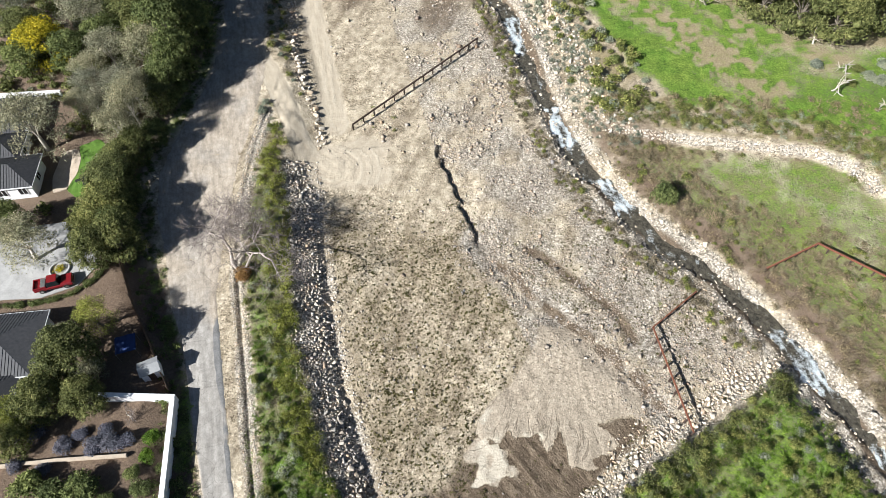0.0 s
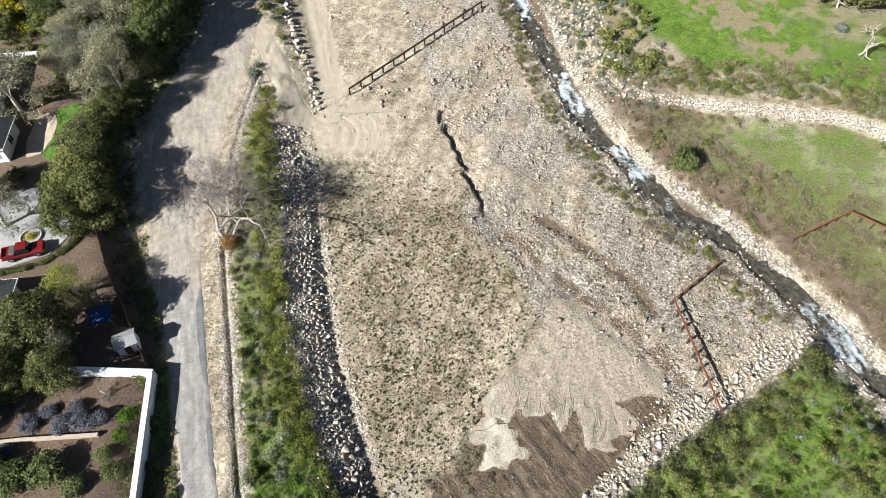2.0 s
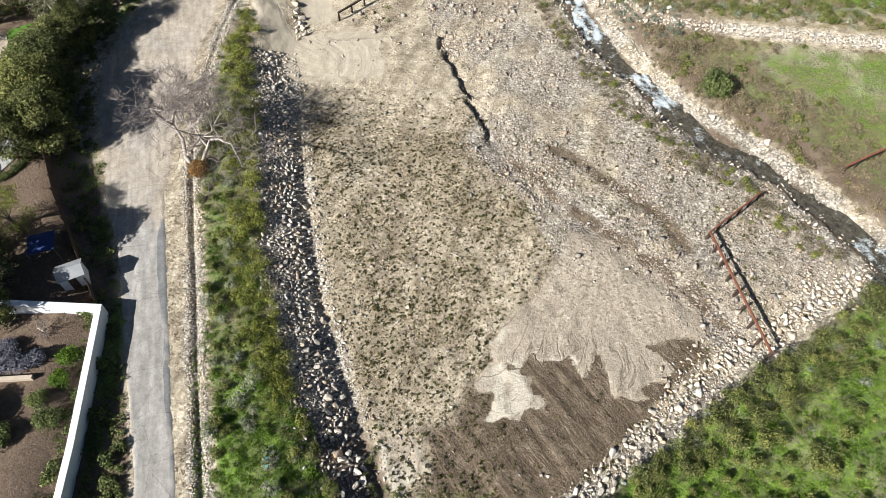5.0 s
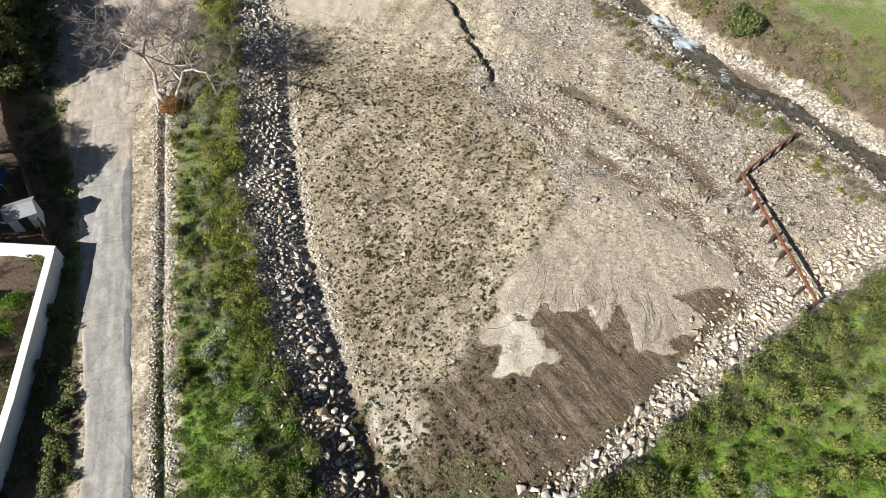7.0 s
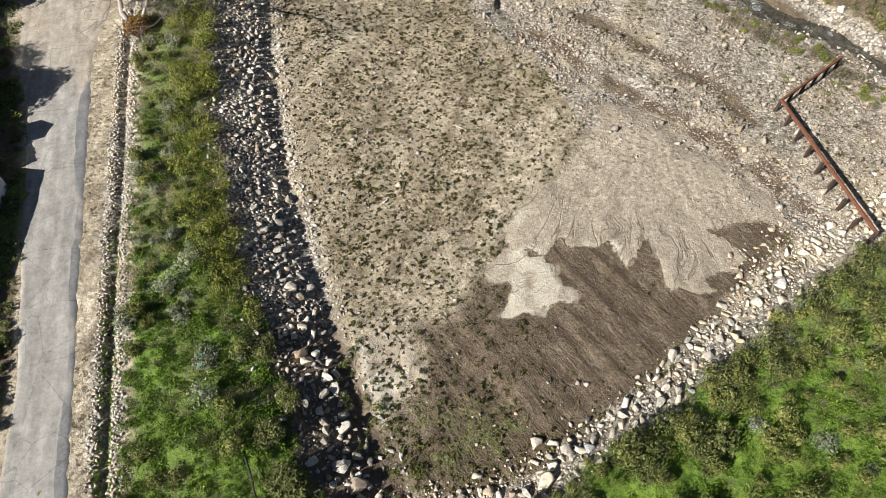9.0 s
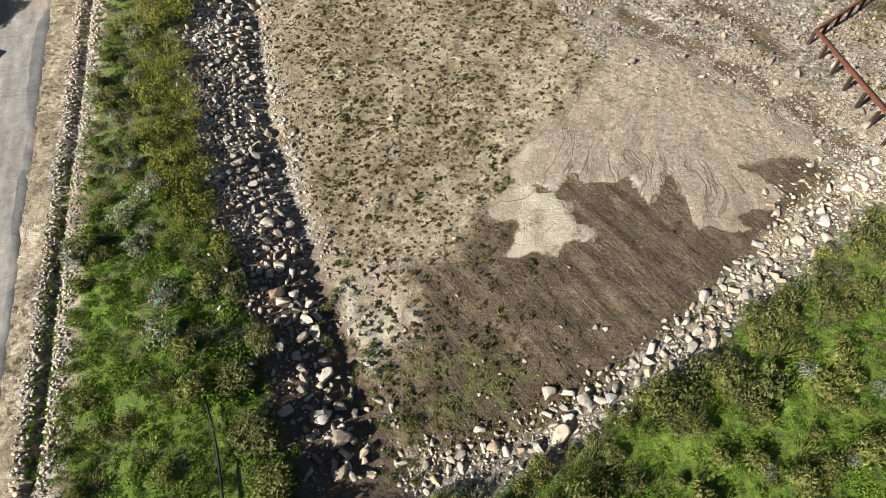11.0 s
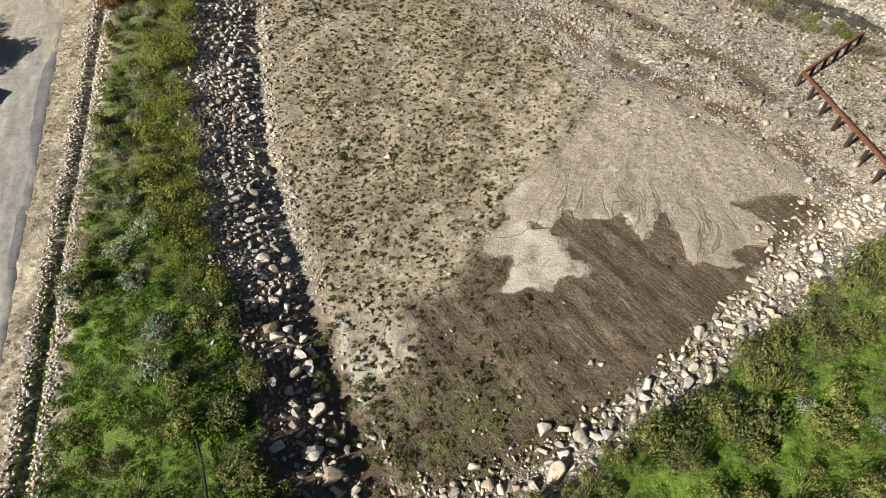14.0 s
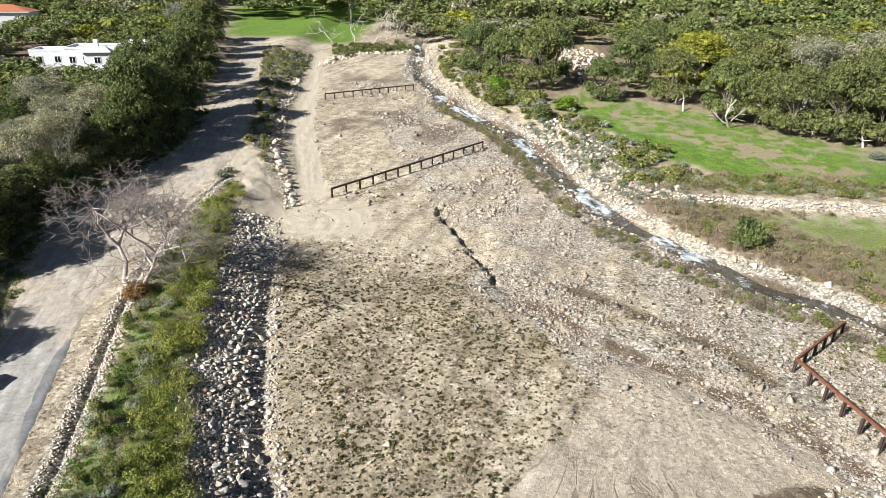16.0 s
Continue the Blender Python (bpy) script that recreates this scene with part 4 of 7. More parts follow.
def rock_mesh(kind, k, material):
    key = (kind, k, material.name)
    if key not in rock_meshes:
        v, f = (ROCKS_BIG if kind == "big" else ROCKS)[k]
        rock_meshes[key] = mesh_from("boulder", v, f, material)
    return rock_meshes[key]


def turned(rng):
    return Euler((rng.uniform(-0.4, 0.4), rng.uniform(-0.4, 0.4), rng.uniform(0, 6.28))).to_matrix()


def pile_up(spots, spacing=0.72, seed=0):
    """Of (x, y, radius) rows, largest first, those that keep clear of each other."""
    spots = sorted(spots, key=lambda s: -s[2])
    kept = np.zeros((len(spots), 3))
    n = 0
    for s in spots:
        if n == 0 or np.all(np.hypot(kept[:n, 0] - s[0], kept[:n, 1] - s[1]) > spacing * (kept[:n, 2] + s[2])):
            kept[n] = s
            n += 1
    return kept[:n]


def stones_joined(name, spots, parent, material, sink=0.25, seed=0, shapes=None, label=""):
    """Small stones as one mesh of real pieces."""
    rng = np.random.default_rng(seed)
    shapes = shapes or ROCKS_SMALL
    spots = np.asarray(spots)
    z = height(spots[:, 0], spots[:, 1])
    verts, faces, base = [], [], 0
    pick = rng.integers(0, len(shapes), len(spots))
    ang = rng.uniform(0, 6.28, len(spots))
    for k, (v, f) in enumerate(shapes):
        rows = np.nonzero(pick == k)[0]
        if not len(rows):
            continue
        c, s = np.cos(ang[rows])[:, None], np.sin(ang[rows])[:, None]
        r = spots[rows, 2][:, None]
        stretch = rng.uniform(0.75, 1.2, (len(rows), 3))
        vx, vy, vz = v[None, :, 0] * stretch[:, :1], v[None, :, 1] * stretch[:, 1:2], v[None, :, 2] * stretch[:, 2:]
        p = np.stack([(vx * c - vy * s) * r + spots[rows, 0][:, None], (vx * s + vy * c) * r + spots[rows, 1][:, None], vz * r + z[rows][:, None] + r * (0.6 - sink)], -1)
        verts.append(p.reshape(-1, 3))
        faces.append((f[None] + (np.arange(len(rows)) * len(v))[:, None, None] + base).reshape(-1, f.shape[1]))
        base += len(rows) * len(v)
    ob = new(name, mesh_from(name, np.concatenate(verts), np.concatenate(faces), material))
    if parent:
        ob.parent = parent
    return tagged(ob, label, kind="stuff")


def riprap(name, spots, material, label, category="riprap", cap=300, sink=0.2, seed=0, near=None, group=""):
    """A heap or row of stones: the nearest large ones are pieces of their own, the rest one mesh."""
    rng = np.random.default_rng(seed)
    owner = tagged(new(name), label, category, group)
    rank = spots[:, 2] * (1.0 if near is None else 1 / (15 + np.hypot(spots[:, 0] - near[0], spots[:, 1] - near[1])))
    order = np.argsort(-rank)
    z = height(spots[:, 0], spots[:, 1])
    for i in order[:cap]:
        x, y, r = spots[i]
        big = r > 0.55
        me = rock_mesh("big" if big else "mid", int(rng.integers(0, 8)), material)
        ob = new("boulder", me)
        ob.matrix_basis = Matrix.Translation((x, y, z[i] + r * (0.55 - sink))) @ turned(rng).to_4x4() @ Matrix.Diagonal((r, r * rng.uniform(0.85, 1.1), r * rng.uniform(0.85, 1.15), 1))
        ob.parent = owner
    if len(order) > cap:
        stones_joined("stone_fill", spots[order[cap:]], owner, material, sink, seed + 1, ROCKS_FILL)
    return owner


def sizes(rng, n, lo, hi, power=2.2):
    return lo * (1 - rng.random(n) * (1 - (lo / hi) ** power)) ** (-1 / power)


def band(line, n, lo, hi, width, seed, offset=0.0, power=2.2, keep=None):
    """Stones strewn along a line: (x, y, radius)."""
    rng = np.random.default_rng(seed)
    pts = np.array(along_line(line, 0.25))
    i = rng.integers(0, len(pts), n)
    o = np.clip(rng.normal(0, 0.5, n), -1.1, 1.1) * width + offset
    xy = pts[i, :2] + pts[i, 2:] * o[:, None] + rng.uniform(-0.15, 0.15, (n, 2))
    s = np.column_stack([xy, sizes(rng, n, lo, hi, power)])
    return s if keep is None else s[keep(s)]


# ---- plants ----
def leaf_quads(rng, points, outward, size, aspect=1.6, droop=0.0):
    """Small bent blades at points, facing roughly outward: (verts, triangles)."""
    n = len(points)
    normal = outward * 0.9 + rng.normal(size=(n, 3)) * 0.75
    normal[:, 2] += 0.25
    normal /= np.linalg.norm(normal, axis=1, keepdims=True) + 1e-9
    a = np.cross(normal, rng.normal(size=(n, 3)))
    a /= np.linalg.norm(a, axis=1, keepdims=True) + 1e-9
    b = np.cross(normal, a)
    s = (size * rng.uniform(0.6, 1.35, n))[:, None]
    u, w = a * s * aspect * 0.5, b * s * 0.5
    tip = normal * s * 0.2
    verts = np.stack([points - u - w - tip, points - u * 0.8 + w - tip * 0.5, points + u + tip], 1).reshape(-1, 3)
    return verts, np.arange(3 * n).reshape(n, 3)


def lump(rng, centre, radii):
    """A rough closed ball, which fills the inside of a clump."""
    bm = bmesh.new()
    bmesh.ops.create_cube(bm, size=2)
    bmesh.ops.subdivide_edges(bm, edges=bm.edges[:], cuts=1, use_grid_fill=True)
    v = np.array([w.co for w in bm.verts])
    f = np.array([[w.index for w in face.verts] for face in bm.faces])
    bm.free()
    v = v / np.linalg.norm(v, axis=1, keepdims=True)
    return v * (1 + 0.12 * rng.normal(size=(len(v), 1))) * np.array(radii) + np.array(centre), np.concatenate([f[:, :3], f[:, [0, 2, 3]]])


def cloud(rng, clumps, leaves, size, aspect=1.6, core=0.72, cores=99):
    """Foliage over several round clumps (x, y, z, rx, rz)."""
    pieces = []
    area = np.array([c[3] ** 2 for c in clumps])
    share = np.maximum(3, (leaves * area / area.sum()).astype(int))
    for i, ((x, y, z, r, h), n) in enumerate(zip(clumps, share)):
        d = rng.normal(size=(n, 3))
        d /= np.linalg.norm(d, axis=1, keepdims=True)
        d[:, 2] = np.where(d[:, 2] < -0.35, -d[:, 2], d[:, 2])
        shell = rng.uniform(0.30 if core == 0 else 0.68, 1.0, (n, 1)) ** 0.7 * 1.12
        pieces.append(leaf_quads(rng, d * shell * [r, r, h] + [x, y, z], d, size, aspect))
        if core and i < cores:
            pieces.append(lump(rng, (x, y, z), (r * core, r * core, h * core)))
    return join(pieces)


def tree_clumps(rng, radius, tall, count, flat=0.8, bottom=0.35, skirt=0):
    """Clumps of a crown round the top of a trunk, uneven on purpose."""
    out = [(0, 0, tall * 0.68, radius * 0.55, radius * 0.5 * flat)]
    for k in range(count):
        w = 2 * math.pi * (k * 0.618 + rng.uniform(-0.08, 0.08))
        q = math.sqrt((k + 0.6) / count) * radius * rng.uniform(0.62, 0.92)
        up = tall * (bottom + (0.93 - bottom) * math.sqrt(max(0, 1 - (q / radius) ** 2))) * rng.uniform(0.86, 1.08)
        r = radius * rng.uniform(0.15, 0.36)
        out.append((q * math.cos(w), q * math.sin(w), min(up, tall - r * 0.3), r, r * flat))
    for k in range(skirt):
        w, q, r = 2 * math.pi * (k + rng.uniform(0, 0.8)) / skirt, radius * rng.uniform(0.5, 0.85), radius * rng.uniform(0.24, 0.36)
        out.append((q * math.cos(w), q * math.sin(w), tall * rng.uniform(0.16, 0.36), r, r * flat))
    return out


def limb_tubes(rng, clumps, base_radius, fork, sides=6, share=0.8):
    """A trunk that forks into limbs, each reaching towards a clump."""
    top = Vector((rng.uniform(-0.3, 0.3), rng.uniform(-0.3, 0.3), fork))
    pieces = [tube([(0, 0, -0.4), (0.05, 0, fork * 0.4), tuple(top)], [base_radius * 1.25, base_radius, base_radius * 0.8], 8)]
    for c in clumps:
        if rng.random() > share:
            continue
        end = Vector(c[:3])
        mid = top.lerp(end, 0.5) + Vector((rng.uniform(-0.3, 0.3), rng.uniform(-0.3, 0.3), rng.uniform(0.0, 0.5)))
        pieces.append(tube([top - Vector((0, 0, 0.15)), top.lerp(mid, 0.5) + Vector((0, 0, 0.15)), mid, end], [base_radius * 0.42, base_radius * 0.3, base_radius * 0.2, base_radius * 0.06], sides))
    return join(pieces)


tree_models = {}


def tree_model(kind, k):
    """Crown and trunk meshes of one of three shapes of a kind, radius 4 and height 8."""
    if (kind, k) in tree_models:
        return tree_models[kind, k]
    leaf, bark, leaves, size, count, core, flat = {
        "o": (OAK, BARK, 10000, 0.185, 52, 0.42, 0.9), "v": (OLIVE, BARK, 10000, 0.185, 50, 0.4, 0.9), "g": (GREYLEAF, PALEBARK, 7500, 0.145, 48, 0, 0.75),
        "G": (GOLD, BARK, 7000, 0.17, 36, 0.25, 0.95), "l": (WILLOW, BARK, 6000, 0.15, 34, 0, 0.8), "L": (LIME, PALEBARK, 10000, 0.185, 56, 0.4, 0.95)}[kind]
    rng = np.random.default_rng(1000 + 37 * k + ord(kind))
    clumps = tree_clumps(rng, 4.0, 8.0 if kind != "L" else 9.5, count, flat, {"o": 0.16, "v": 0.2, "G": 0.2, "L": 0.28}.get(kind, 0.3), {"o": 20, "v": 20, "G": 12, "L": 22}.get(kind, 10))
    crown = mesh_from("crown", *cloud(rng, clumps, leaves, size, 1.5, core), leaf)
    trunk = mesh_from("trunk", *limb_tubes(rng, clumps, 0.26, 2.2, 5, 0.22), bark, True)
    tree_models[kind, k] = (trunk, crown)
    return trunk, crown


TREE_WORDS = {
    "o": ("live oak with a dense dark green crown", "oak_tree"), "v": ("broad oak with an olive-green crown", "oak_tree"), "g": ("thin grey-green tree with pale limbs", "eucalyptus_tree"),
    "G": ("tree with a golden yellow crown", "golden_tree"), "l": ("feathery light green tree", "willow_tree"), "L": ("tall tree with a lime green crown", "leafy_tree")}


def tree(x, y, radius, kind, k, where, tall=1.0):
    words, name = TREE_WORDS[kind]
    t = thing(name, (x, y, level(x, y) - 0.05), f"{words}, {where}", "tree", "trees " + where, turn=(x * 37 + y * 91) % 360)
    s = radius / 4.3
    t.scale = (s, s, s * tall)
    trunk, crown = tree_model(kind, k)
    part("trunk", trunk, BARK, t)
    part("crown", crown, OAK, t)
    return t


def bush_shape(rng, count, leaves, size, core, flat, spread=0.55):
    """A shrub of radius 1, sitting on z = 0."""
    clumps = [(0, 0, 0.45 * flat, 0.62, 0.55 * flat)]
    for k in range(count):
        w, q = rng.uniform(0, 6.28), spread * math.sqrt(rng.uniform(0.2, 1))
        r = rng.uniform(0.28, 0.48)
        clumps.append((q * math.cos(w), q * math.sin(w), flat * rng.uniform(0.25, 0.75), r, r * flat))
    return cloud(rng, clumps, leaves, size, 1.9, core, 3)


def spray_shape(rng, blades, size):
    """A wispy shrub of upright stems with thin leaves, radius 1."""
    pieces = []
    for _ in range(blades):
        w, lean, tall = rng.uniform(0, 6.28), rng.uniform(0.1, 0.85), rng.uniform(0.6, 1.15)
        foot = np.array([0.22 * math.cos(w), 0.22 * math.sin(w), 0.0]) * rng.uniform(0, 1.4)
        tip = foot + np.array([lean * math.cos(w), lean * math.sin(w), tall])
        s = rng.uniform(0.25, 1, (5, 1))
        pts = foot + (tip - foot) * s + rng.normal(size=(5, 3)) * 0.05
        way = np.repeat(((tip - foot) / np.linalg.norm(tip - foot))[None], 5, 0)
        across = np.cross(way, rng.normal(size=(5, 3)))
        across /= np.linalg.norm(across, axis=1, keepdims=True)
        half, wide = way * size * 1.5, across * size * 0.32
        pieces.append((np.stack([pts - half - wide, pts - half + wide, pts + half], 1).reshape(-1, 3), np.arange(15).reshape(5, 3)))
    return join(pieces)


def planted(name, shapes, spots, material, label="", parent=None, seed=0, sink=0.06, tall=(0.8, 1.2)):
    """Many shrubs or tufts of a kind as one mesh. spots: (x, y, radius)."""
    rng = np.random.default_rng(seed)
    spots = np.asarray(spots)
    z = height(spots[:, 0], spots[:, 1])
    pick, ang = rng.integers(0, len(shapes), len(spots)), rng.uniform(0, 6.28, len(spots))
    up = rng.uniform(*tall, len(spots))
    verts, faces, base = [], [], 0
    for k, (v, f) in enumerate(shapes):
        rows = np.nonzero(pick == k)[0]
        if not len(rows):
            continue
        c, s, r = np.cos(ang[rows])[:, None], np.sin(ang[rows])[:, None], spots[rows, 2][:, None]
        p = np.stack([(v[None, :, 0] * c - v[None, :, 1] * s) * r + spots[rows, 0][:, None], (v[None, :, 0] * s + v[None, :, 1] * c) * r + spots[rows, 1][:, None], v[None, :, 2] * r * up[rows][:, None] + z[rows][:, None] - sink * r], -1)
        verts.append(p.reshape(-1, 3))
        faces.append((f[None] + (np.arange(len(rows)) * len(v))[:, None, None] + base).reshape(-1, 3))
        base += len(rows) * len(v)
    ob = new(name, mesh_from(name, np.concatenate(verts), np.concatenate(faces), material))
    return tagged(ob, label, "plants", kind="stuff")


rng = np.random.default_rng(5)
BUSHES = [bush_shape(rng, 10, 440, 0.09, 0.55, 0.9) for _ in range(4)]
BUSHES_LOOSE = [bush_shape(rng, 10, 360, 0.085, 0.4, 0.8, 0.7) for _ in range(4)]
BUSHES_FAR = [bush_shape(rng, 8, 170, 0.17, 0.5, 0.85) for _ in range(4)]
SPRAYS = [spray_shape(rng, 34, 0.07) for _ in range(4)]
WISPS = [spray_shape(rng, 56, 0.062) for _ in range(4)]
MATS = [bush_shape(rng, 6, 84, 0.15, 0.0, 0.4, 0.8) for _ in range(5)]
TUFTS = [spray_shape(rng, 4, 0.2) for _ in range(6)]
LOWTUFTS = [bush_shape(rng, 2, 9, 0.62, 0.0, 0.5, 0.55) for _ in range(6)]


def random_spots(n, box_, lo, hi, seed, keep, power=2.0):
    r = np.random.default_rng(seed)
    x, y = r.uniform(box_[0], box_[1], n), r.uniform(box_[2], box_[3], n)
    s = np.column_stack([x, y, sizes(r, n, lo, hi, power)])
    return s[keep(s[:, 0], s[:, 1], r.random(n))]


# ---- riprap and boulders ----
BANK = [(x, y) for x, y in zip(BANK_X, BANK_Y) if 9 <= y <= 78]
s1 = np.concatenate([band(BANK, 12000, 0.075, 0.38, 2.5, 11, 0.6, 2.7), band(BANK, 520, 0.22, 0.56, 1.2, 10, -0.5, 2.2), band(BANK[:7], 500, 0.22, 0.72, 1.5, 12, -0.6, 1.8), band(BANK, 700, 0.10, 0.4, 0.7, 13, -3.2), band(BANK[2:], 700, 0.2, 0.46, 2.3, 29, 0.4, 2.0)])
s1 = s1[(s1[:, 1] > 23) | (s1[:, 2] > 0.26) | (np.random.default_rng(9).random(len(s1)) < 0.25)]
riprap("riprap_bank", pile_up(s1, 0.58), ROCK_GREY, "bank of loose grey and buff boulders above the basin floor", near=(-4, 10), seed=1)
SHORE = [(-1.7, 9.6), (1.3, 10.2), (4.3, 11.0), (6.6, 12.3), (10.0, 14.4), (13.4, 16.6), (17.1, 19.8), (20.6, 22.8), (24.0, 26.0), (27.0, 28.6), (30.6, 30.6), (35, 33.4), (40.5, 37.2), (46, 39.8), (49.4, 41.2)]
s2 = np.concatenate([band(SHORE, 3800, 0.07, 0.48, 1.5, 14, 0.0, 1.8), band(SHORE[3:], 420, 0.28, 0.66, 1.5, 15, 0.0, 1.5), band(SHORE[8:], 900, 0.10, 0.42, 2.6, 16, 0.6), band([(41.8, 42.2), (40.8, 39.5), (40.2, 36.8)], 60, 0.2, 0.5, 0.5, 28)])
riprap("riprap_dam", pile_up(s2, 0.62), ROCK_PALE, "row of pale sandstone boulders along a low grassy dam", near=(12, 14), seed=2)
for k, (x, y, r) in enumerate(((8.1, 13.6, 0.85), (6.4, 11.4, 0.85), (5.3, 11.0, 0.55), (1.4, 10.7, 0.52), (3.1, 11.0, 0.55), (9.5, 13.7, 0.5), (16.3, 20.8, 0.85), (18.8, 20.5, 0.6), (26.0, 27.0, 0.72), (23.1, 27.8, 0.5), (21.0, 22.0, 0.55), (24.3, 23.6, 0.6), (22.9, 22.1, 0.6), (28.0, 26.4, 0.75), (26.6, 25.6, 0.55),
                              (-9.7, 19.6, 0.75), (-7.8, 15.6, 0.58), (-6.2, 14.6, 0.62), (-7.3, 14.4, 0.5), (-7.6, 12.3, 0.6), (-5.9, 12.0, 0.82), (-4.8, 11.1, 0.9), (-3.6, 10.6, 0.55), (-7.2, 17.5, 0.4), (-10.3, 21.1, 0.55), (-4.5, 9.4, 0.55))):
    ob = new("boulder", rock_mesh("big", k % 8, ROCK_GREY if x < 0 else ROCK_PALE))
    ob.matrix_basis = pose(x, y, level(x, y) + r * 0.42, 8 * (k % 3), -6, 67 * k) @ Matrix.Diagonal((r * 1.1, r, r, 1))
    tagged(ob, "large rounded pale boulder beside the basin floor" if x > 0 else "large grey boulder on the shaded bank", "boulder", "large boulders")
s3 = np.concatenate([band(ROW_UP, 1800, 0.14, 0.8, 0.95, 17, 0.2, 1.7), band(ROW_UP[:6], 120, 0.5, 1.0, 0.5, 27, 0.1, 1.6)])
riprap("boulder_row", pile_up(s3, 0.62), ROCK_PALE, "row of pale boulders between track and scrubby berm", near=(-22, 83), cap=200, seed=3)
s4 = band(TERRACE[1:], 5200, 0.14, 0.5, 0.62, 18, 0.0, 1.6)
riprap("riprap_terrace", pile_up(s4, 0.56), ROCK_PALE, "curved strip of white riprap between two green terraces", near=(45, 84), cap=260, seed=4)
for side, seed in ((0.60, 19), (-0.62, 20)):
    s5 = band(DITCH, 4200, 0.08, 0.22, 0.34, seed, side, 2.0)
    riprap("ditch_stones", pile_up(s5, 0.68), ROCK_PALE, "line of small pale stones edging a narrow roadside ditch", near=(-24, 26), cap=160, seed=seed, group="ditch edges")
in_bed = [p for p in STREAM if 20 < p[1] < 250]
s6 = np.concatenate([band(in_bed, 2600, 0.12, 0.75, 1.5, 21, 3.2, 1.9), band(in_bed, 1500, 0.12, 0.55, 1.4, 22, -3.2, 2.0), band(in_bed, 1500, 0.13, 0.6, 2.0, 23, 0, 1.9), band([(20, 130), (23.2, 116.3), (25.3, 107.3), (27.8, 98.9), (29.8, 92.7), (31.8, 87.5)], 1300, 0.18, 0.9, 3.4, 26, 0.5, 1.7)])
riprap("stream_boulders", pile_up(s6, 0.72), ROCK_PALE, "pale boulders lining the bed of the stream", near=(40, 58), cap=300, seed=5)
PILE = [(37, 232), (46, 226), (50, 206), (43, 187), (36, 190)]
r_ = np.random.default_rng(24)
s7 = np.column_stack([r_.uniform(31, 53, 900), r_.uniform(152, 234, 900), sizes(r_, 900, 0.4, 1.6, 1.6)])
s7 = s7[(inside(s7[:, 0], s7[:, 1], PILE) > -2) | (from_line(s7[:, 0], s7[:, 1], [(32, 181), (39, 163), (41, 153)])[0] < 3)]
riprap("boulder_heap", pile_up(s7, 0.6), ROCK_PALE, "heap of white quarried boulders among trees", near=(40, 180), cap=150, seed=6, sink=0.0)
s8 = band([(-40, 195), (-37, 208), (-32, 222), (-20, 222), (-12, 232)], 300, 0.4, 1.2, 1.6, 25, 0, 1.6)
riprap("riprap_far", pile_up(s8, 0.66), ROCK_PALE, "bent row of white boulders at the upper end of the basin", near=(-30, 200), cap=90, seed=7)
for k, (x, y, r) in enumerate(((1.0, 24.9, 0.26), (-0.1, 26.4, 0.2), (1.1, 20.5, 0.2), (0.8, 20.2, 0.15), (-5.0, 34.4, 0.24), (-4.8, 34.7, 0.15), (8.5, 104.5, 0.5), (-6.5, 98.5, 0.45))):
    ob = new("stone", rock_mesh("mid", k % 8, ROCK_PALE))
    ob.matrix_basis = pose(x, y, level(x, y) + r * 0.35, 5, 9, 50 * k) @ Matrix.Diagonal((r, r * 0.9, r * 0.9, 1))
    tagged(ob, "single pale stone lying on the bare earth", "stone", "lone stones")


def in_basin(x, y):
    return (bank_side(x, y) < -3.2) & (from_line(x, y, STREAM)[1] < -3) & (from_line(x, y, DAM)[1] > 1.0) & (from_line(x, y, RAMP)[0] > 2.2) & (from_line(x, y, TRACK)[0] > 2.0)


def gravelly(x, y, u):
    east = from_line(x, y, CRACK)[1] > 0
    gully = from_line(x, y, GULLY)[0] < 4
    fan = np.maximum(inside(x, y, FAN), inside(x, y, LOBE)) > 0
    mud = inside(x, y, MUD) > 0
    p = 0.07 + 0.5 * (east & (y > 40)) + 0.75 * gully + 0.6 * ((x > 30) & (y < 55)) - 0.05 * mud
    p = p * np.where(fan, 0.22, 1.0) * (0.10 + 1.5 * smooth(0.38, 0.62, fbm_value(x, y, 3, 81))) * (0.25 + 1.2 * smooth(0.38, 0.6, fbm_value(x, y, 9, 80)))
    return in_basin(x, y) & (u < p)


stones_joined("field_stones", random_spots(120000, (-24, 46, 12, 84), 0.055, 0.40, 31, gravelly, 2.7), None, ROCK, 0.25, 31, label="loose pale stones scattered over the basin floor")
stones_joined("field_gravel", random_spots(36000, (-34, 24, 80, 175), 0.10, 0.55, 32, gravelly, 2.3), None, ROCK, 0.25, 32, label="loose stones scattered over the upper basin floor")

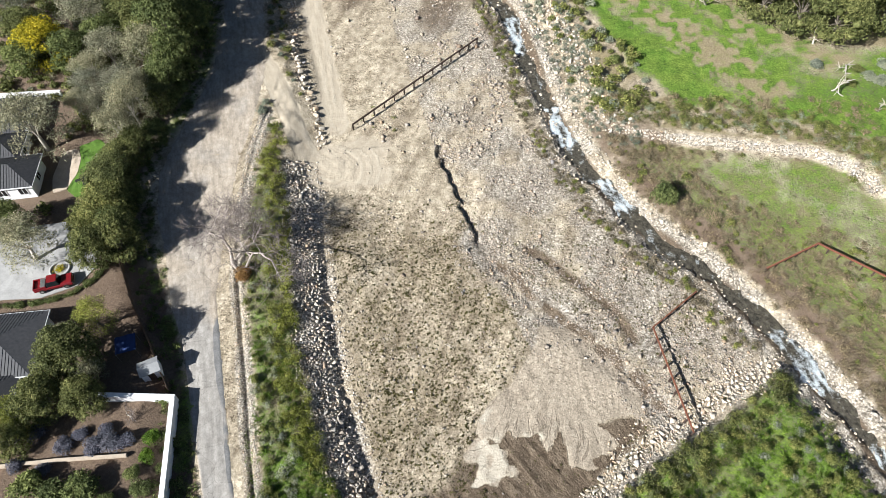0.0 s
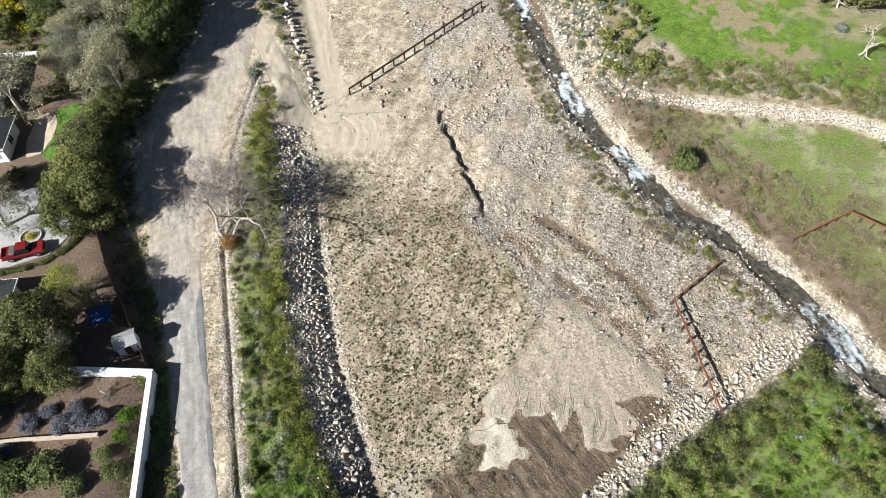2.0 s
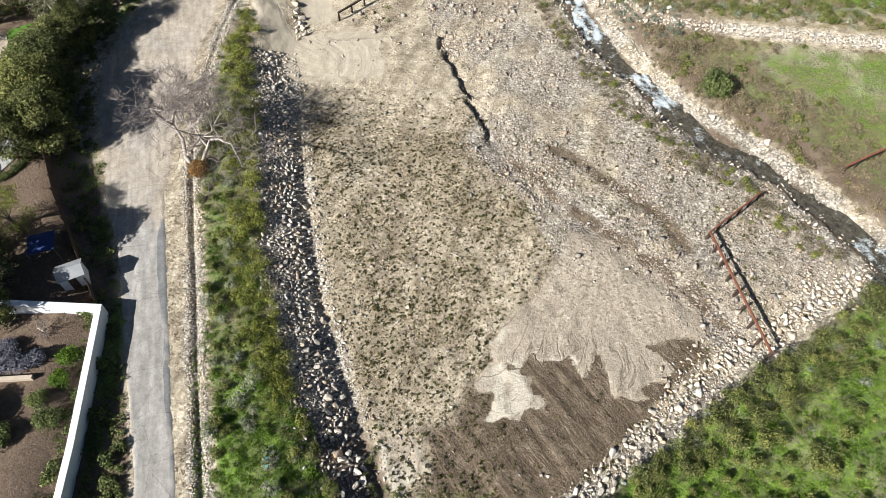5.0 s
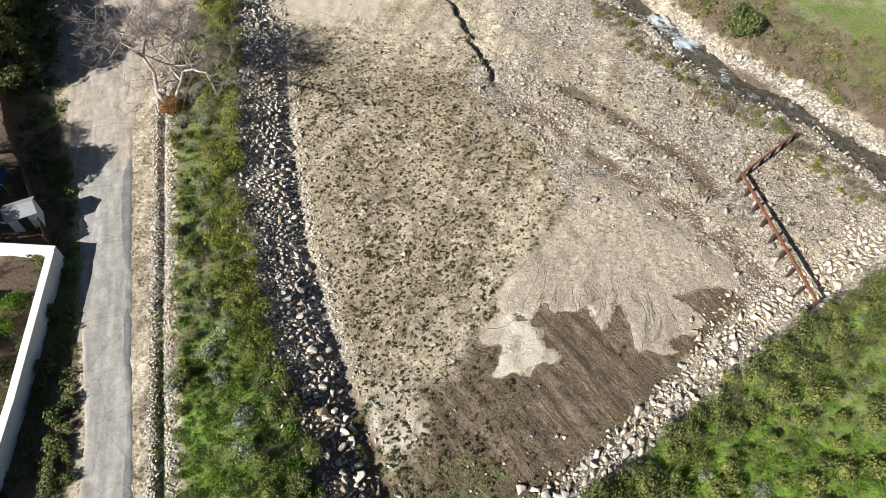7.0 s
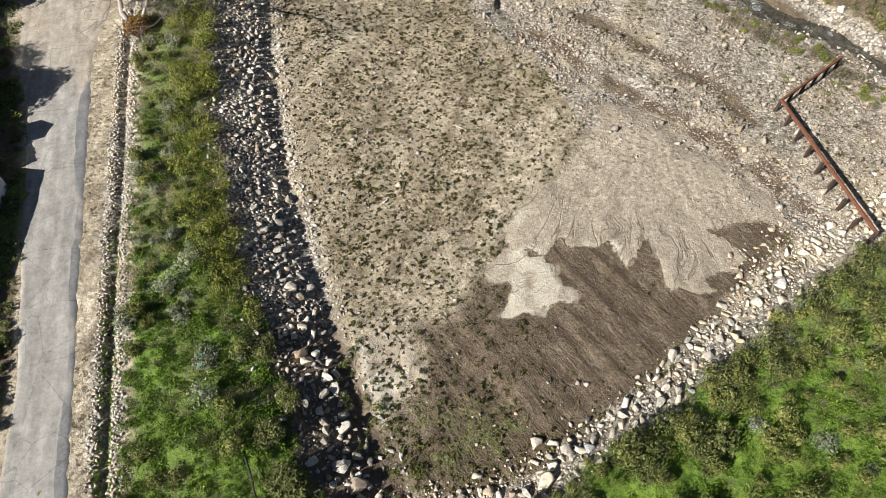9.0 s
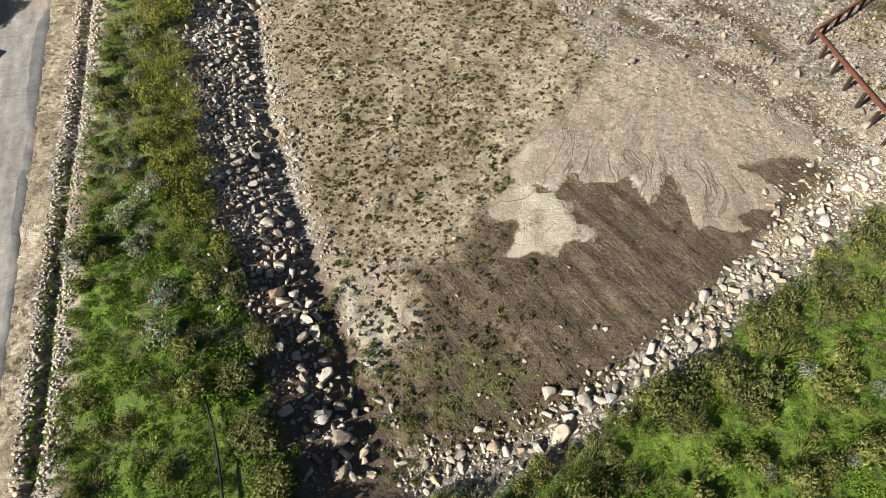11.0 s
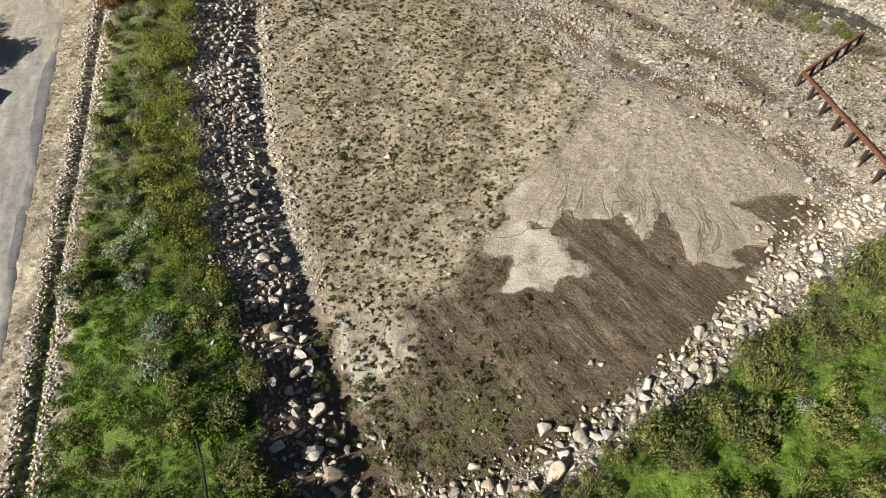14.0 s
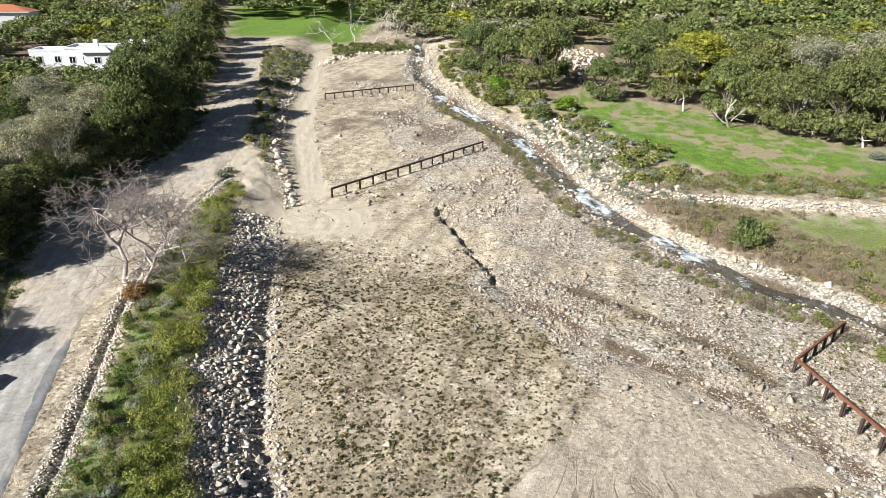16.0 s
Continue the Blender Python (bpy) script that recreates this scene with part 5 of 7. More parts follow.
# ---- steel fences ----
def debris_fence(corners, counts, tall, label, post=0.11, rail=0.14, top=RUSTED):
    """Steel posts with a channel rail along the top, leg by leg."""
    first = corners[0]
    base = (first[0], first[1], level(*first))
    t = thing("debris_fence", base, label, "fence", "debris fences")
    back = Matrix.Translation((-base[0], -base[1], -base[2]))
    for leg, ((ax, ay), (bx, by), n) in enumerate(zip(corners, corners[1:], counts)):
        turn_ = math.atan2(by - ay, bx - ax)
        tops = []
        for k in range(n + 1):
            if leg and k == 0:
                continue
            x, y = ax + (bx - ax) * k / n, ay + (by - ay) * k / n
            g = level(x, y)
            bm = bmesh.new()
            here = back @ Matrix.Translation((x, y, g)) @ Matrix.Rotation(turn_, 4, "Z")
            for lo, hi in (((-post, -post, -0.5), (post, -post * 0.72, tall)), ((-post, post * 0.72, -0.5), (post, post, tall)), ((-post * 0.14, -post * 0.7, -0.5), (post * 0.14, post * 0.7, tall))):
                box(bm, lo, hi, here)
            part("post", bm, DARKSTEEL, t)
        za, zb_ = level(ax, ay) + tall, level(bx, by) + tall
        a, b = Vector((ax, ay, za)), Vector((bx, by, zb_))
        m = back @ Matrix.Translation(a) @ (b - a).to_track_quat("X", "Z").to_matrix().to_4x4()
        size = (b - a).length
        bm = bmesh.new()
        box(bm, (-rail, -rail, 0.003), (size + rail, rail, 0.05), m)
        box(bm, (-rail, -rail, -0.2), (size + rail, -rail + 0.04, 0.0), m)
        box(bm, (-rail, rail - 0.04, -0.2), (size + rail, rail, 0.0), m)
        part("rail", bm, top, t, "rust-red steel top rail" if top == RUSTED else "dark steel top rail")
    return t


debris_fence([(-17.1, 87.0), (6.2, 112.6)], [13], 1.5, "dark steel debris fence with fourteen posts across the basin", 0.10, 0.12, DARKSTEEL)
debris_fence([(-30.2, 151.4), (-9.6, 163.5)], [10], 1.5, "dark steel debris fence across the upper basin", 0.10, 0.12, DARKSTEEL)
debris_fence([(38.9, 52.7), (31.25, 46.5), (33.6, 30.6)], [5, 8], 1.45, "bent rust-red steel debris fence beside the stream", 0.11, 0.09)
debris_fence([(50.9, 57.1), (60.5, 62.0), (69.2, 55.8)], [5, 6], 1.3, "rusty bent steel debris fence on the far bank", 0.10, 0.12)


# ---- trees ----
GARDEN_TREES = [
    (-76.1, 100.2, 5.6, "G"), (-85.5, 110.3, 5.0, "g"), (-70.2, 107, 5.4, "g"), (-61.3, 110, 6.2, "v"), (-52.5, 111, 5.2, "o"), (-52.5, 103, 5.2, "o"), (-54.5, 96.1, 4.8, "g"), (-57.8, 103.3, 4.6, "v"),
    (-62.9, 98.0, 4.6, "g"), (-57.8, 89.1, 4.8, "g"), (-63.8, 88.9, 3.9, "g"), (-68.3, 77.0, 6.0, "g"), (-79.0, 96.9, 4.1, "o"), (-54.2, 83.4, 4.0, "g"), (-52.2, 76.6, 2.6, "v"),
    (-66, 95, 4.0, "g"), (-70.5, 98.5, 4.4, "o"), (-50.4, 96, 4.2, "o"), (-49.9, 106.5, 4.4, "o"), (-66, 103.5, 4.4, "o"), (-80, 103, 4.6, "v"), (-57, 114.5, 5, "v"), (-50.8, 91.5, 3.6, "o"), (-64.5, 112.5, 5, "o")]
ROAD_TREES = [
    (-54.3, 69.2, 4.0, "v"), (-54.0, 74.0, 3.2, "v"), (-52.3, 62.4, 3.9, "v"), (-54.5, 59.1, 2.8, "v"), (-49.0, 56.8, 3.6, "v"), (-52.0, 54.5, 3.0, "v"), (-61.6, 54.6, 4.8, "g"), (-47.8, 43.4, 2.8, "l"),
    (-48.8, 37.2, 3.8, "v"), (-51.4, 40.6, 2.2, "g"), (-50.6, 31.4, 3.2, "v"), (-45.6, 32.0, 2.6, "v"), (-54.0, 29.0, 2.8, "l"), (-66.6, 59.8, 3.1, "o"), (-51.5, 88.6, 3.4, "v"),
    (-51.4, 66.0, 2.9, "v"), (-51.0, 81.5, 2.4, "o"), (-50.2, 59.3, 2.8, "o"), (-46.6, 35.4, 2.2, "g"), (-53.0, 26.4, 2.4, "v"), (-54.6, 77.5, 3.4, "g"), (-55.0, 87.0, 3.6, "g"), (-64.4, 84.6, 2.6, "g"), (-60.6, 83.6, 2.8, "g")]
BEND_TREES = [
    (-83.8, 121.0, 4.4, "o"), (-74.6, 117.0, 4.6, "g"), (-67.6, 120.9, 4.4, "v"), (-58.0, 118.0, 5.4, "o"), (-54.0, 121.5, 5.2, "o"), (-64.7, 129.0, 4.4, "v"), (-59.5, 135.9, 5.2, "o"), (-59.8, 146.5, 5.2, "o"),
    (-66.8, 158.3, 5.6, "v"), (-66.5, 170.0, 5.4, "o"), (-76, 190, 6.0, "o"), (-78.0, 205.0, 6.4, "v"), (-68, 139, 4.4, "o"), (-76, 129, 4.2, "v"), (-74, 176, 5.5, "v"), (-86, 228, 6.4, "o"), (-88, 214, 6.0, "g")]
MEADOW_TREES = [
    (61.6, 161.5, 8.2, "L"), (51.5, 148.6, 5.2, "v"), (57.2, 131.0, 5.0, "o"), (63.1, 128.8, 5.2, "v"), (66.5, 121.5, 5.4, "v"), (72.7, 117.1, 5.8, "v"), (79.7, 114.7, 6.0, "v"), (69.9, 141.9, 6.2, "v"),
    (77.6, 138.9, 6.6, "g"), (83.4, 132.0, 6.2, "v"), (93.1, 138.2, 6.6, "v"), (90.5, 118.0, 6.4, "v"), (45.7, 165.0, 6.0, "o"), (35.7, 149.3, 4.2, "o"), (22.0, 160.9, 5.8, "v"), (13.7, 170.8, 5.8, "o"), (8.1, 182.8, 5.6, "o"),
    (66, 181, 6.6, "o"), (77, 169, 6.4, "v"), (88, 157, 6.6, "v"), (101, 152, 6.8, "g"), (57.0, 187, 6.5, "o"), (28, 176, 5.6, "o")]
for group, where in ((GARDEN_TREES, "in the gardens"), (ROAD_TREES, "beside the road"), (BEND_TREES, "along the upper road"), (MEADOW_TREES, "round the meadow")):
    for k, (x, y, r, kind) in enumerate(group):
        tree(x, y, r * (1.0 if x < -56 and y < 116 else 1.1), kind, k % 3, where, {"round the meadow": 1.1 if kind != "L" else 0.78, "in the gardens": 1.15 if x > -56 else 0.86, "beside the road": 1.25 if kind == "g" and y > 70 else 0.8 if y > 60 else 1.0, "along the upper road": 1.3 if x > -60.5 else 0.68 if y < 182 else 1.0}[where] + 0.1 * ((k * 7) % 3 - 1))


def build_woods():
    """The closed woods behind, as meshes of many crowns."""
    r = np.random.default_rng(77)
    near_models = [cloud(r, tree_clumps(r, 4.0, 8.0, 22, 0.85, 0.12), 720, 0.38, 1.3, 0.42) for _ in range(5)]
    far_models = [cloud(r, tree_clumps(r, 4.0, 7.0, 11, 0.9, 0.12), 250, 0.62, 1.3, 0.45, 8) for _ in range(5)]

    def free(x, y, u):
        west = x < np.interp(y, [120, 180, 240, 300], [-72, -82, -98, -102])
        east = x > np.interp(y, [100, 118, 150, 170, 190, 205, 240, 300], [98, 92, 74, 62, 56, 12, -8, -40])
        heap = inside(x, y, [(30, 240), (56, 236), (56, 180), (34, 150), (28, 165)]) < 0
        lawn = inside(x, y, [(-104, 236), (-46, 238), (-56, 300), (-110, 300)]) < 0
        villa = inside(x, y, [(-112, 136), (-76, 136), (-62, 174), (-112, 176)]) < 0
        other = inside(x, y, [(-162, 206), (-134, 206), (-136, 234), (-166, 234)]) < 0
        return (west | east | (y > 300)) & heap & lawn & villa & other & (y > 122) & (np.abs(x) < 0.78 * y + 40)

    for name, mat, seed, share, words in (("woods", OAK, 78, 0.52, "dark oak woods filling the valley behind"), ("woods_light", OLIVE, 79, 0.28, "olive-green trees among the woods behind"), ("woods_grey", GREYLEAF, 80, 0.12, "grey-green trees among the woods behind"), ("woods_lime", LIME, 81, 0.06, "lime green trees among the woods behind")):
        for models, box_, n, lo, hi, tag in ((near_models, (-230, 260, 118, 250), 2000, 3.8, 6.5, ""), (far_models, (-340, 420, 250, 520), 2600, 6.0, 10.0, "_far")):
            s = random_spots(int(n * share * 1.5), box_, lo, hi, seed, free, 1.2)
            s = pile_up(s, 0.36 / share**0.5)
            s[:, 2] /= 4.0
            tagged(planted(name + tag, models, s, mat, words, seed=seed, sink=0.0, tall=(0.55, 0.85)), category="woods")


build_woods()


def branches(rng, start, way, size, radius, depth, out, bend=0.55, fine=None):
    """Grows a bare crooked branch and its side branches as tubes."""
    pts, radii, p, d = [Vector(start)], [radius], Vector(start), Vector(way).normalized()
    steps = 3 if depth > 1 else 2 - (depth == 0)
    for k in range(steps):
        d = (d + Vector(rng.normal(size=3) * bend * 0.5) + Vector((0, 0, 0.05))).normalized()
        p = p + d * size / steps
        pts.append(p.copy())
        radii.append(radius * (1 - 0.48 * (k + 1) / steps))
    (out if fine is None or depth > 2 else fine).append(tube(pts, radii, 6 if depth > 3 else 3))
    if depth == 0:
        return
    for k in range(5 if depth == 1 else 4 if depth < 4 else 3):
        at = pts[-1] if k < 2 else pts[rng.integers(1, len(pts))]
        side = (d * 0.7 + Vector(rng.normal(size=3)) * 0.6 + Vector((0, 0, 0.02))).normalized()
        branches(rng, at, side, size * rng.uniform(0.6, 0.84), max(0.013, radius * (rng.uniform(0.6, 0.75) if depth > 3 else rng.uniform(0.42, 0.6))), depth - 1, out, bend, fine)


def bare_tree(x, y, tall, depth, seed, label, bark, lean=(0.2, 0.1), radius=0.32, stems=2):
    r = np.random.default_rng(seed)
    t = thing("bare_tree", (x, y, level(x, y)), label, "tree", "bare trees")
    for stem in range(stems):
        out, fine = [], []
        branches(r, Vector((0.35 * stem, 0.1 * stem, -0.3)), (lean[0] + 0.3 * stem, lean[1] - 0.2 * stem, 1), tall * (0.30 if depth > 3 else 0.45), radius * (1 - 0.25 * stem), depth - (1 if stem else 0), out, 0.55, fine)
        if out:
            part("trunk", mesh_from("trunk", *join(out), bark, True), bark, t)
        if fine:
            part("twig_crown", mesh_from("twig_crown", *join(fine), TWIGGREY if depth > 3 else bark), bark, t, "fine grey twigs")
    return t


sycamore = bare_tree(-31.2, 54.4, 13.5, 6, 12, "large bare sycamore with pale twisting boughs beside the road", BARETWIG, (-0.5, -0.05), 0.175)
sycamore.scale = (1.85, 1.85, 1.25)
bare_tree(-40.0, 30.6, 3.4, 4, 5, "small leafless tree behind the white garden wall", PALEBARK, (-0.3, 0.2), 0.08, 1)
bare_tree(-58, 71.5, 7.0, 5, 6, "grey leafless tree in the garden by the lawn", BARETWIG, (0.1, 0.2), 0.2, 1)
bare_tree(56.6, 125.8, 8.5, 2, 8, "bleached dead sycamore trunk on the meadow", PALEBARK, (0.05, 0.1), 0.34, 1)
for k, (x, y) in enumerate(((51.6, 139.2), (52.6, 147.5), (-45, 246), (-38, 252), (-30, 247), (-26, 256), (-21, 249), (70, 120), (76, 113), (86, 240), (96, 262))):
    bare_tree(x, y, 13 if y > 230 else 7, 3 if y > 230 else 1, 20 + k, "slender pale-barked tree at the edge of the woods", PALEBARK, (0.1, 0.05), 0.26, 1)

for k, (x, y) in enumerate(((75.2, 99.0), (83.3, 95.3), (80.7, 107.0))):
    bare_tree(x, y, 5.5, 2, 60 + k, "bleached leaning sycamore limb at the meadow's edge", PALEBARK, (0.5 - 0.4 * k, -0.7), 0.26, 1)


def palm(x, y, tall, label):
    r = np.random.default_rng(int(x * 10) % 97)
    t = thing("palm_tree", (x, y, level(x, y)), label, "tree", "palms")
    part("trunk", mesh_from("trunk", *tube([(0, 0, -0.3), (0.1, 0, tall * 0.5), (0, 0.1, tall)], [0.35, 0.28, 0.3], 8), BARK, True), BARK, t)
    for k in range(26):
        w, rise = k * 2.4, r.uniform(-0.5, 1.1)
        out, pts = Vector((math.cos(w), math.sin(w), 0)), []
        for q in range(6):
            s = q / 5 * 3.2
            pts.append(Vector((0, 0, tall)) + out * s * math.cos(rise * 0.6) + Vector((0, 0, rise * s * 0.55 - 0.16 * s * s)))
        side = Vector((-out.y, out.x, 0)) * 0.32
        verts = [p + side * f - Vector((0, 0, 0.14 * abs(f))) for p in pts for f in (-1, 0, 1)]
        faces = [(3 * q + c, 3 * q + c + 1, 3 * q + c + 4, 3 * q + c + 3) for q in range(5) for c in (0, 1)]
        part("frond", mesh_from("frond", verts, faces, WILLOW), WILLOW, t)


palm(79, 166, 9, "feather palm rising from the woods")
palm(-104, 199, 9, "feather palm behind the white villa")

# ---- scrub ----
def on_berm(x, y, u):
    d = bank_side(x, y)
    ok = (d > 2.2) & (from_line(x, y, DITCH)[1] < -1.0) & (from_line(x, y, RAMP)[0] > 2.4) & (from_line(x, y, ROAD_R)[1] < -1.0)
    return ok & (y < 92)


def crest(x, y, lo, hi):
    d = bank_side(x, y)
    return (d > lo) & (d < hi)


def kept(test, extra=None):
    return lambda x, y, u: test(x, y, u) & (extra(x, y, u) if extra else True)


hedge_strip = kept(on_berm, lambda x, y, u: crest(x, y, 2.7, 6.4) & (y > 22))
planted("berm_hedge", WISPS + BUSHES_LOOSE, pile_up(random_spots(3600, (-34, -8, 22, 86), 0.5, 1.2, 41, hedge_strip, 1.5), 0.40), WILLOW, "feathery olive-yellow scrub along the crest of the berm", seed=41, tall=(0.9, 1.5))
planted("berm_scrub", BUSHES + WISPS, pile_up(random_spots(2600, (-34, -4, 6, 92), 0.4, 1.1, 42, kept(on_berm, lambda x, y, u: (~crest(x, y, 2.2, 5.8) | (y < 22)) & (u < (0.3 + 0.9 * fbm_value(x, y, 6, 86)) * np.where(y < 25, 0.30, 0.8))), 1.5), 0.50), BUSH, "dark green shrubs on the berm", seed=42, tall=(1.0, 1.5))
planted("berm_sage", BUSHES_LOOSE, pile_up(random_spots(1200, (-34, -4, 6, 92), 0.5, 1.2, 43, kept(on_berm, lambda x, y, u: crest(x, y, 5, 30) & (u < 0.30 * smooth(14, 30, y) + 0.05)), 1.5), 0.8), SAGE, "grey-green sage shrubs on the berm", seed=43, tall=(1.0, 1.5))
planted("berm_twigs", SPRAYS, pile_up(random_spots(900, (-34, -4, 6, 92), 0.5, 1.2, 44, kept(on_berm, lambda x, y, u: u < 0.75), 1.5), 0.5), TWIG, "dry brown twigs and stalks on the berm", seed=44)
planted("berm_herbs", MATS, random_spots(5200, (-30, -4, 4, 60), 0.25, 0.7, 45, kept(on_berm, lambda x, y, u: (crest(x, y, 4.0, 40) & (u < 1.1 - y / 60)) | (y < 24)), 1.5), FRESH, "bright green herbs covering the lower berm", seed=45)
planted("berm_grass", TUFTS, random_spots(6000, (-30, -4, 3, 60), 0.14, 0.36, 46, kept(on_berm, lambda x, y, u: (crest(x, y, 3.5, 40) & (u < 1.15 - y / 60)) | (y < 22)), 2), GRASS, "bright green grass on the lower berm", seed=46)


planted("ditch_plants", MATS, random_spots(5200, (-26, -17, 8, 30), 0.12, 0.30, 68, lambda x, y, u: (from_line(x, y, DITCH)[0] < 0.5) & (u < 1.5 - y / 24), 1.8), FRESH, "green plants growing in the roadside ditch", seed=68)


def on_slope(x, y, u):
    s = from_line(x, y, STREAM)[1]
    return (from_line(x, y, DAM)[1] < -0.9) & (s < -4) & (bank_side(x, y) < 2.5) & (y < 42) & (y > -2)


edge_of_dam = kept(on_slope, lambda x, y, u: (from_line(x, y, DAM)[1] > -2.6 - 4.5 * fbm_value(x, y, 5, 88)) | (u < 0.05))
planted("dam_scrub", BUSHES_LOOSE + WISPS, pile_up(random_spots(2200, (-4, 58, -2, 42), 0.5, 1.4, 47, edge_of_dam, 1.5), 0.42), OLIVE, "olive-green scrub along the dam", seed=47, tall=(1.1, 1.9))
planted("dam_bushes", BUSHES, pile_up(random_spots(700, (-4, 58, -2, 42), 0.5, 1.3, 73, edge_of_dam, 1.5), 0.7), BUSH, "dark green bushes along the dam", seed=73, tall=(1.2, 1.8))
planted("dam_twigs", SPRAYS, pile_up(random_spots(900, (-4, 58, -2, 42), 0.5, 1.3, 48, edge_of_dam, 1.5), 0.6), TWIG, "dry brown scrub along the dam", seed=48)
planted("slope_herbs", MATS, random_spots(7000, (-4, 58, -2, 42), 0.22, 0.6, 49, kept(on_slope, lambda x, y, u: from_line(x, y, DAM)[1] < -2.5), 1.5), FRESH, "bright green herbs covering the slope", seed=49)
planted("slope_grass", TUFTS, random_spots(6500, (-4, 58, -2, 42), 0.13, 0.34, 50, kept(on_slope, lambda x, y, u: from_line(x, y, DAM)[1] < -2.5), 2), GRASS, "bright green grass on the slope", seed=50)
planted("slope_sage", BUSHES_LOOSE, pile_up(random_spots(500, (2, 58, -2, 42), 0.5, 1.0, 51, kept(on_slope, lambda x, y, u: u < 0.3), 1.5), 0.9), SAGE, "grey sage shrubs on the green slope", seed=51)
planted("slope_shrubs", BUSHES + WISPS, pile_up(random_spots(1700, (2, 58, -2, 42), 0.4, 1.2, 52, kept(on_slope, lambda x, y, u: u < 1.3 * fbm_value(x, y, 5, 87)), 1.5), 0.6), BUSH, "dark green shrubs on the green slope", seed=52, tall=(1.2, 1.8))


def east_bank(x, y, u):
    s = from_line(x, y, STREAM)[1]
    return (s > 3.9) & (from_line(x, y, TERRACE)[0] > 1.8) & (y < 96) & (y > 12) & (inside(x, y, LOWGREEN) < 1)


planted("bank_brush", SPRAYS + SPRAYS + BUSHES_LOOSE, pile_up(random_spots(7000, (30, 82, 12, 96), 0.5, 1.3, 53, kept(east_bank, lambda x, y, u: u < (0.35 + 0.9 * (from_line(x, y, STREAM)[1] < 17)) * (0.5 + 1.2 * fbm_value(x, y, 5, 85))), 1.4), 0.42), TWIG, "dry brown brush on the bank above the stream", seed=53)
planted("bank_shrubs", BUSHES_FAR, pile_up(random_spots(1500, (30, 100, 12, 98), 0.4, 1.2, 54, kept(east_bank, lambda x, y, u: u < 0.4), 1.4), 0.6), BUSH, "green shrubs on the bank above the stream", seed=54)
edge_rows = lambda x, y, u: (from_line(x, y, TERRACE)[1] > 2.5) & (from_line(x, y, TERRACE)[1] < 8.5) & (from_line(x, y, STREAM)[1] > 7)
planted("terrace_scrub", BUSHES + BUSHES_LOOSE, pile_up(random_spots(1300, (28, 86, 70, 104), 0.6, 1.5, 55, edge_rows, 1.5), 0.5), BUSH, "low green scrub along the meadow's edge", seed=55)
planted("terrace_sage", BUSHES_LOOSE, pile_up(random_spots(420, (28, 86, 70, 112), 0.6, 1.3, 56, edge_rows, 1.5), 0.6), SAGE, "grey sage along the meadow's edge", seed=56)
stream_side = lambda x, y, u: (np.abs(from_line(x, y, STREAM)[1] + 5.4) < 1.6) & (y > 44) & (y < 150)
planted("stream_scrub", BUSHES_LOOSE + SPRAYS, pile_up(random_spots(9000, (-4, 48, 44, 150), 0.4, 1.0, 57, stream_side, 1.6), 0.34), TWIG, "brownish scrub on the near bank of the stream", seed=57)
planted("stream_shrubs", BUSHES, pile_up(random_spots(2600, (-4, 48, 44, 150), 0.4, 0.9, 58, stream_side, 1.6), 0.6), BUSH, "green shrubs on the near bank of the stream", seed=58)
upper_east = lambda x, y, u: (from_line(x, y, STREAM)[1] > 6) & (from_line(x, y, STREAM)[1] < 20) & (y > 92) & (inside(x, y, MEADOW) < 2)
planted("upper_brush", BUSHES_FAR, pile_up(random_spots(1400, (-14, 46, 92, 235), 0.8, 2.4, 59, kept(upper_east, lambda x, y, u: u < 0.8), 1.3), 0.5), BUSH, "green thicket between stream and meadow", seed=59)
planted("rubble_sage", BUSHES_LOOSE, pile_up(random_spots(1500, (14, 40, 84, 132), 0.5, 1.1, 72, lambda x, y, u: (from_line(x, y, [(20, 130), (23.2, 116.3), (27.8, 98.9), (31.8, 87.5)])[0] < 4.5) & (u < 0.5), 1.4), 0.7), SAGE, "grey sage among the boulders by the stream", seed=72)
planted("upper_sage", BUSHES_FAR, pile_up(random_spots(420, (-14, 46, 92, 235), 0.8, 1.8, 60, upper_east, 1.3), 0.7), SAGE, "grey thicket between stream and meadow", seed=60)
upper_berm = lambda x, y, u: (from_line(x, y, ROW_UP)[1] > 1.4) & (from_line(x, y, ROAD_R)[1] < -1.0) & (from_line(x, y, RAMP)[0] > 3) & (y > 88) & (y < 215)
planted("upper_berm_twigs", SPRAYS, pile_up(random_spots(1500, (-62, -22, 86, 216), 0.6, 1.5, 71, upper_berm, 1.4), 0.6), TWIG, "dry brown scrub between the road and the boulder row", seed=71)
planted("upper_berm_scrub", BUSHES_FAR, pile_up(random_spots(2200, (-62, -22, 86, 216), 0.5, 1.4, 61, upper_berm, 1.4), 0.8), BUSH, "green scrub between the road and the boulder row", seed=61)
planted("upper_berm_sage", BUSHES_FAR, pile_up(random_spots(900, (-62, -22, 86, 216), 0.6, 1.4, 62, upper_berm, 1.4), 0.7), SAGE, "grey scrub between the road and the boulder row", seed=62)
end_scrub = lambda x, y, u: inside(x, y, [(-37, 204), (-31, 223), (-14, 232), (-16, 246), (-44, 240)]) > 0
planted("end_scrub", BUSHES_FAR, pile_up(random_spots(500, (-46, -10, 200, 250), 0.8, 2.0, 63, end_scrub, 1.3), 0.6), BUSH, "brown-green scrub at the basin's upper end", seed=63)


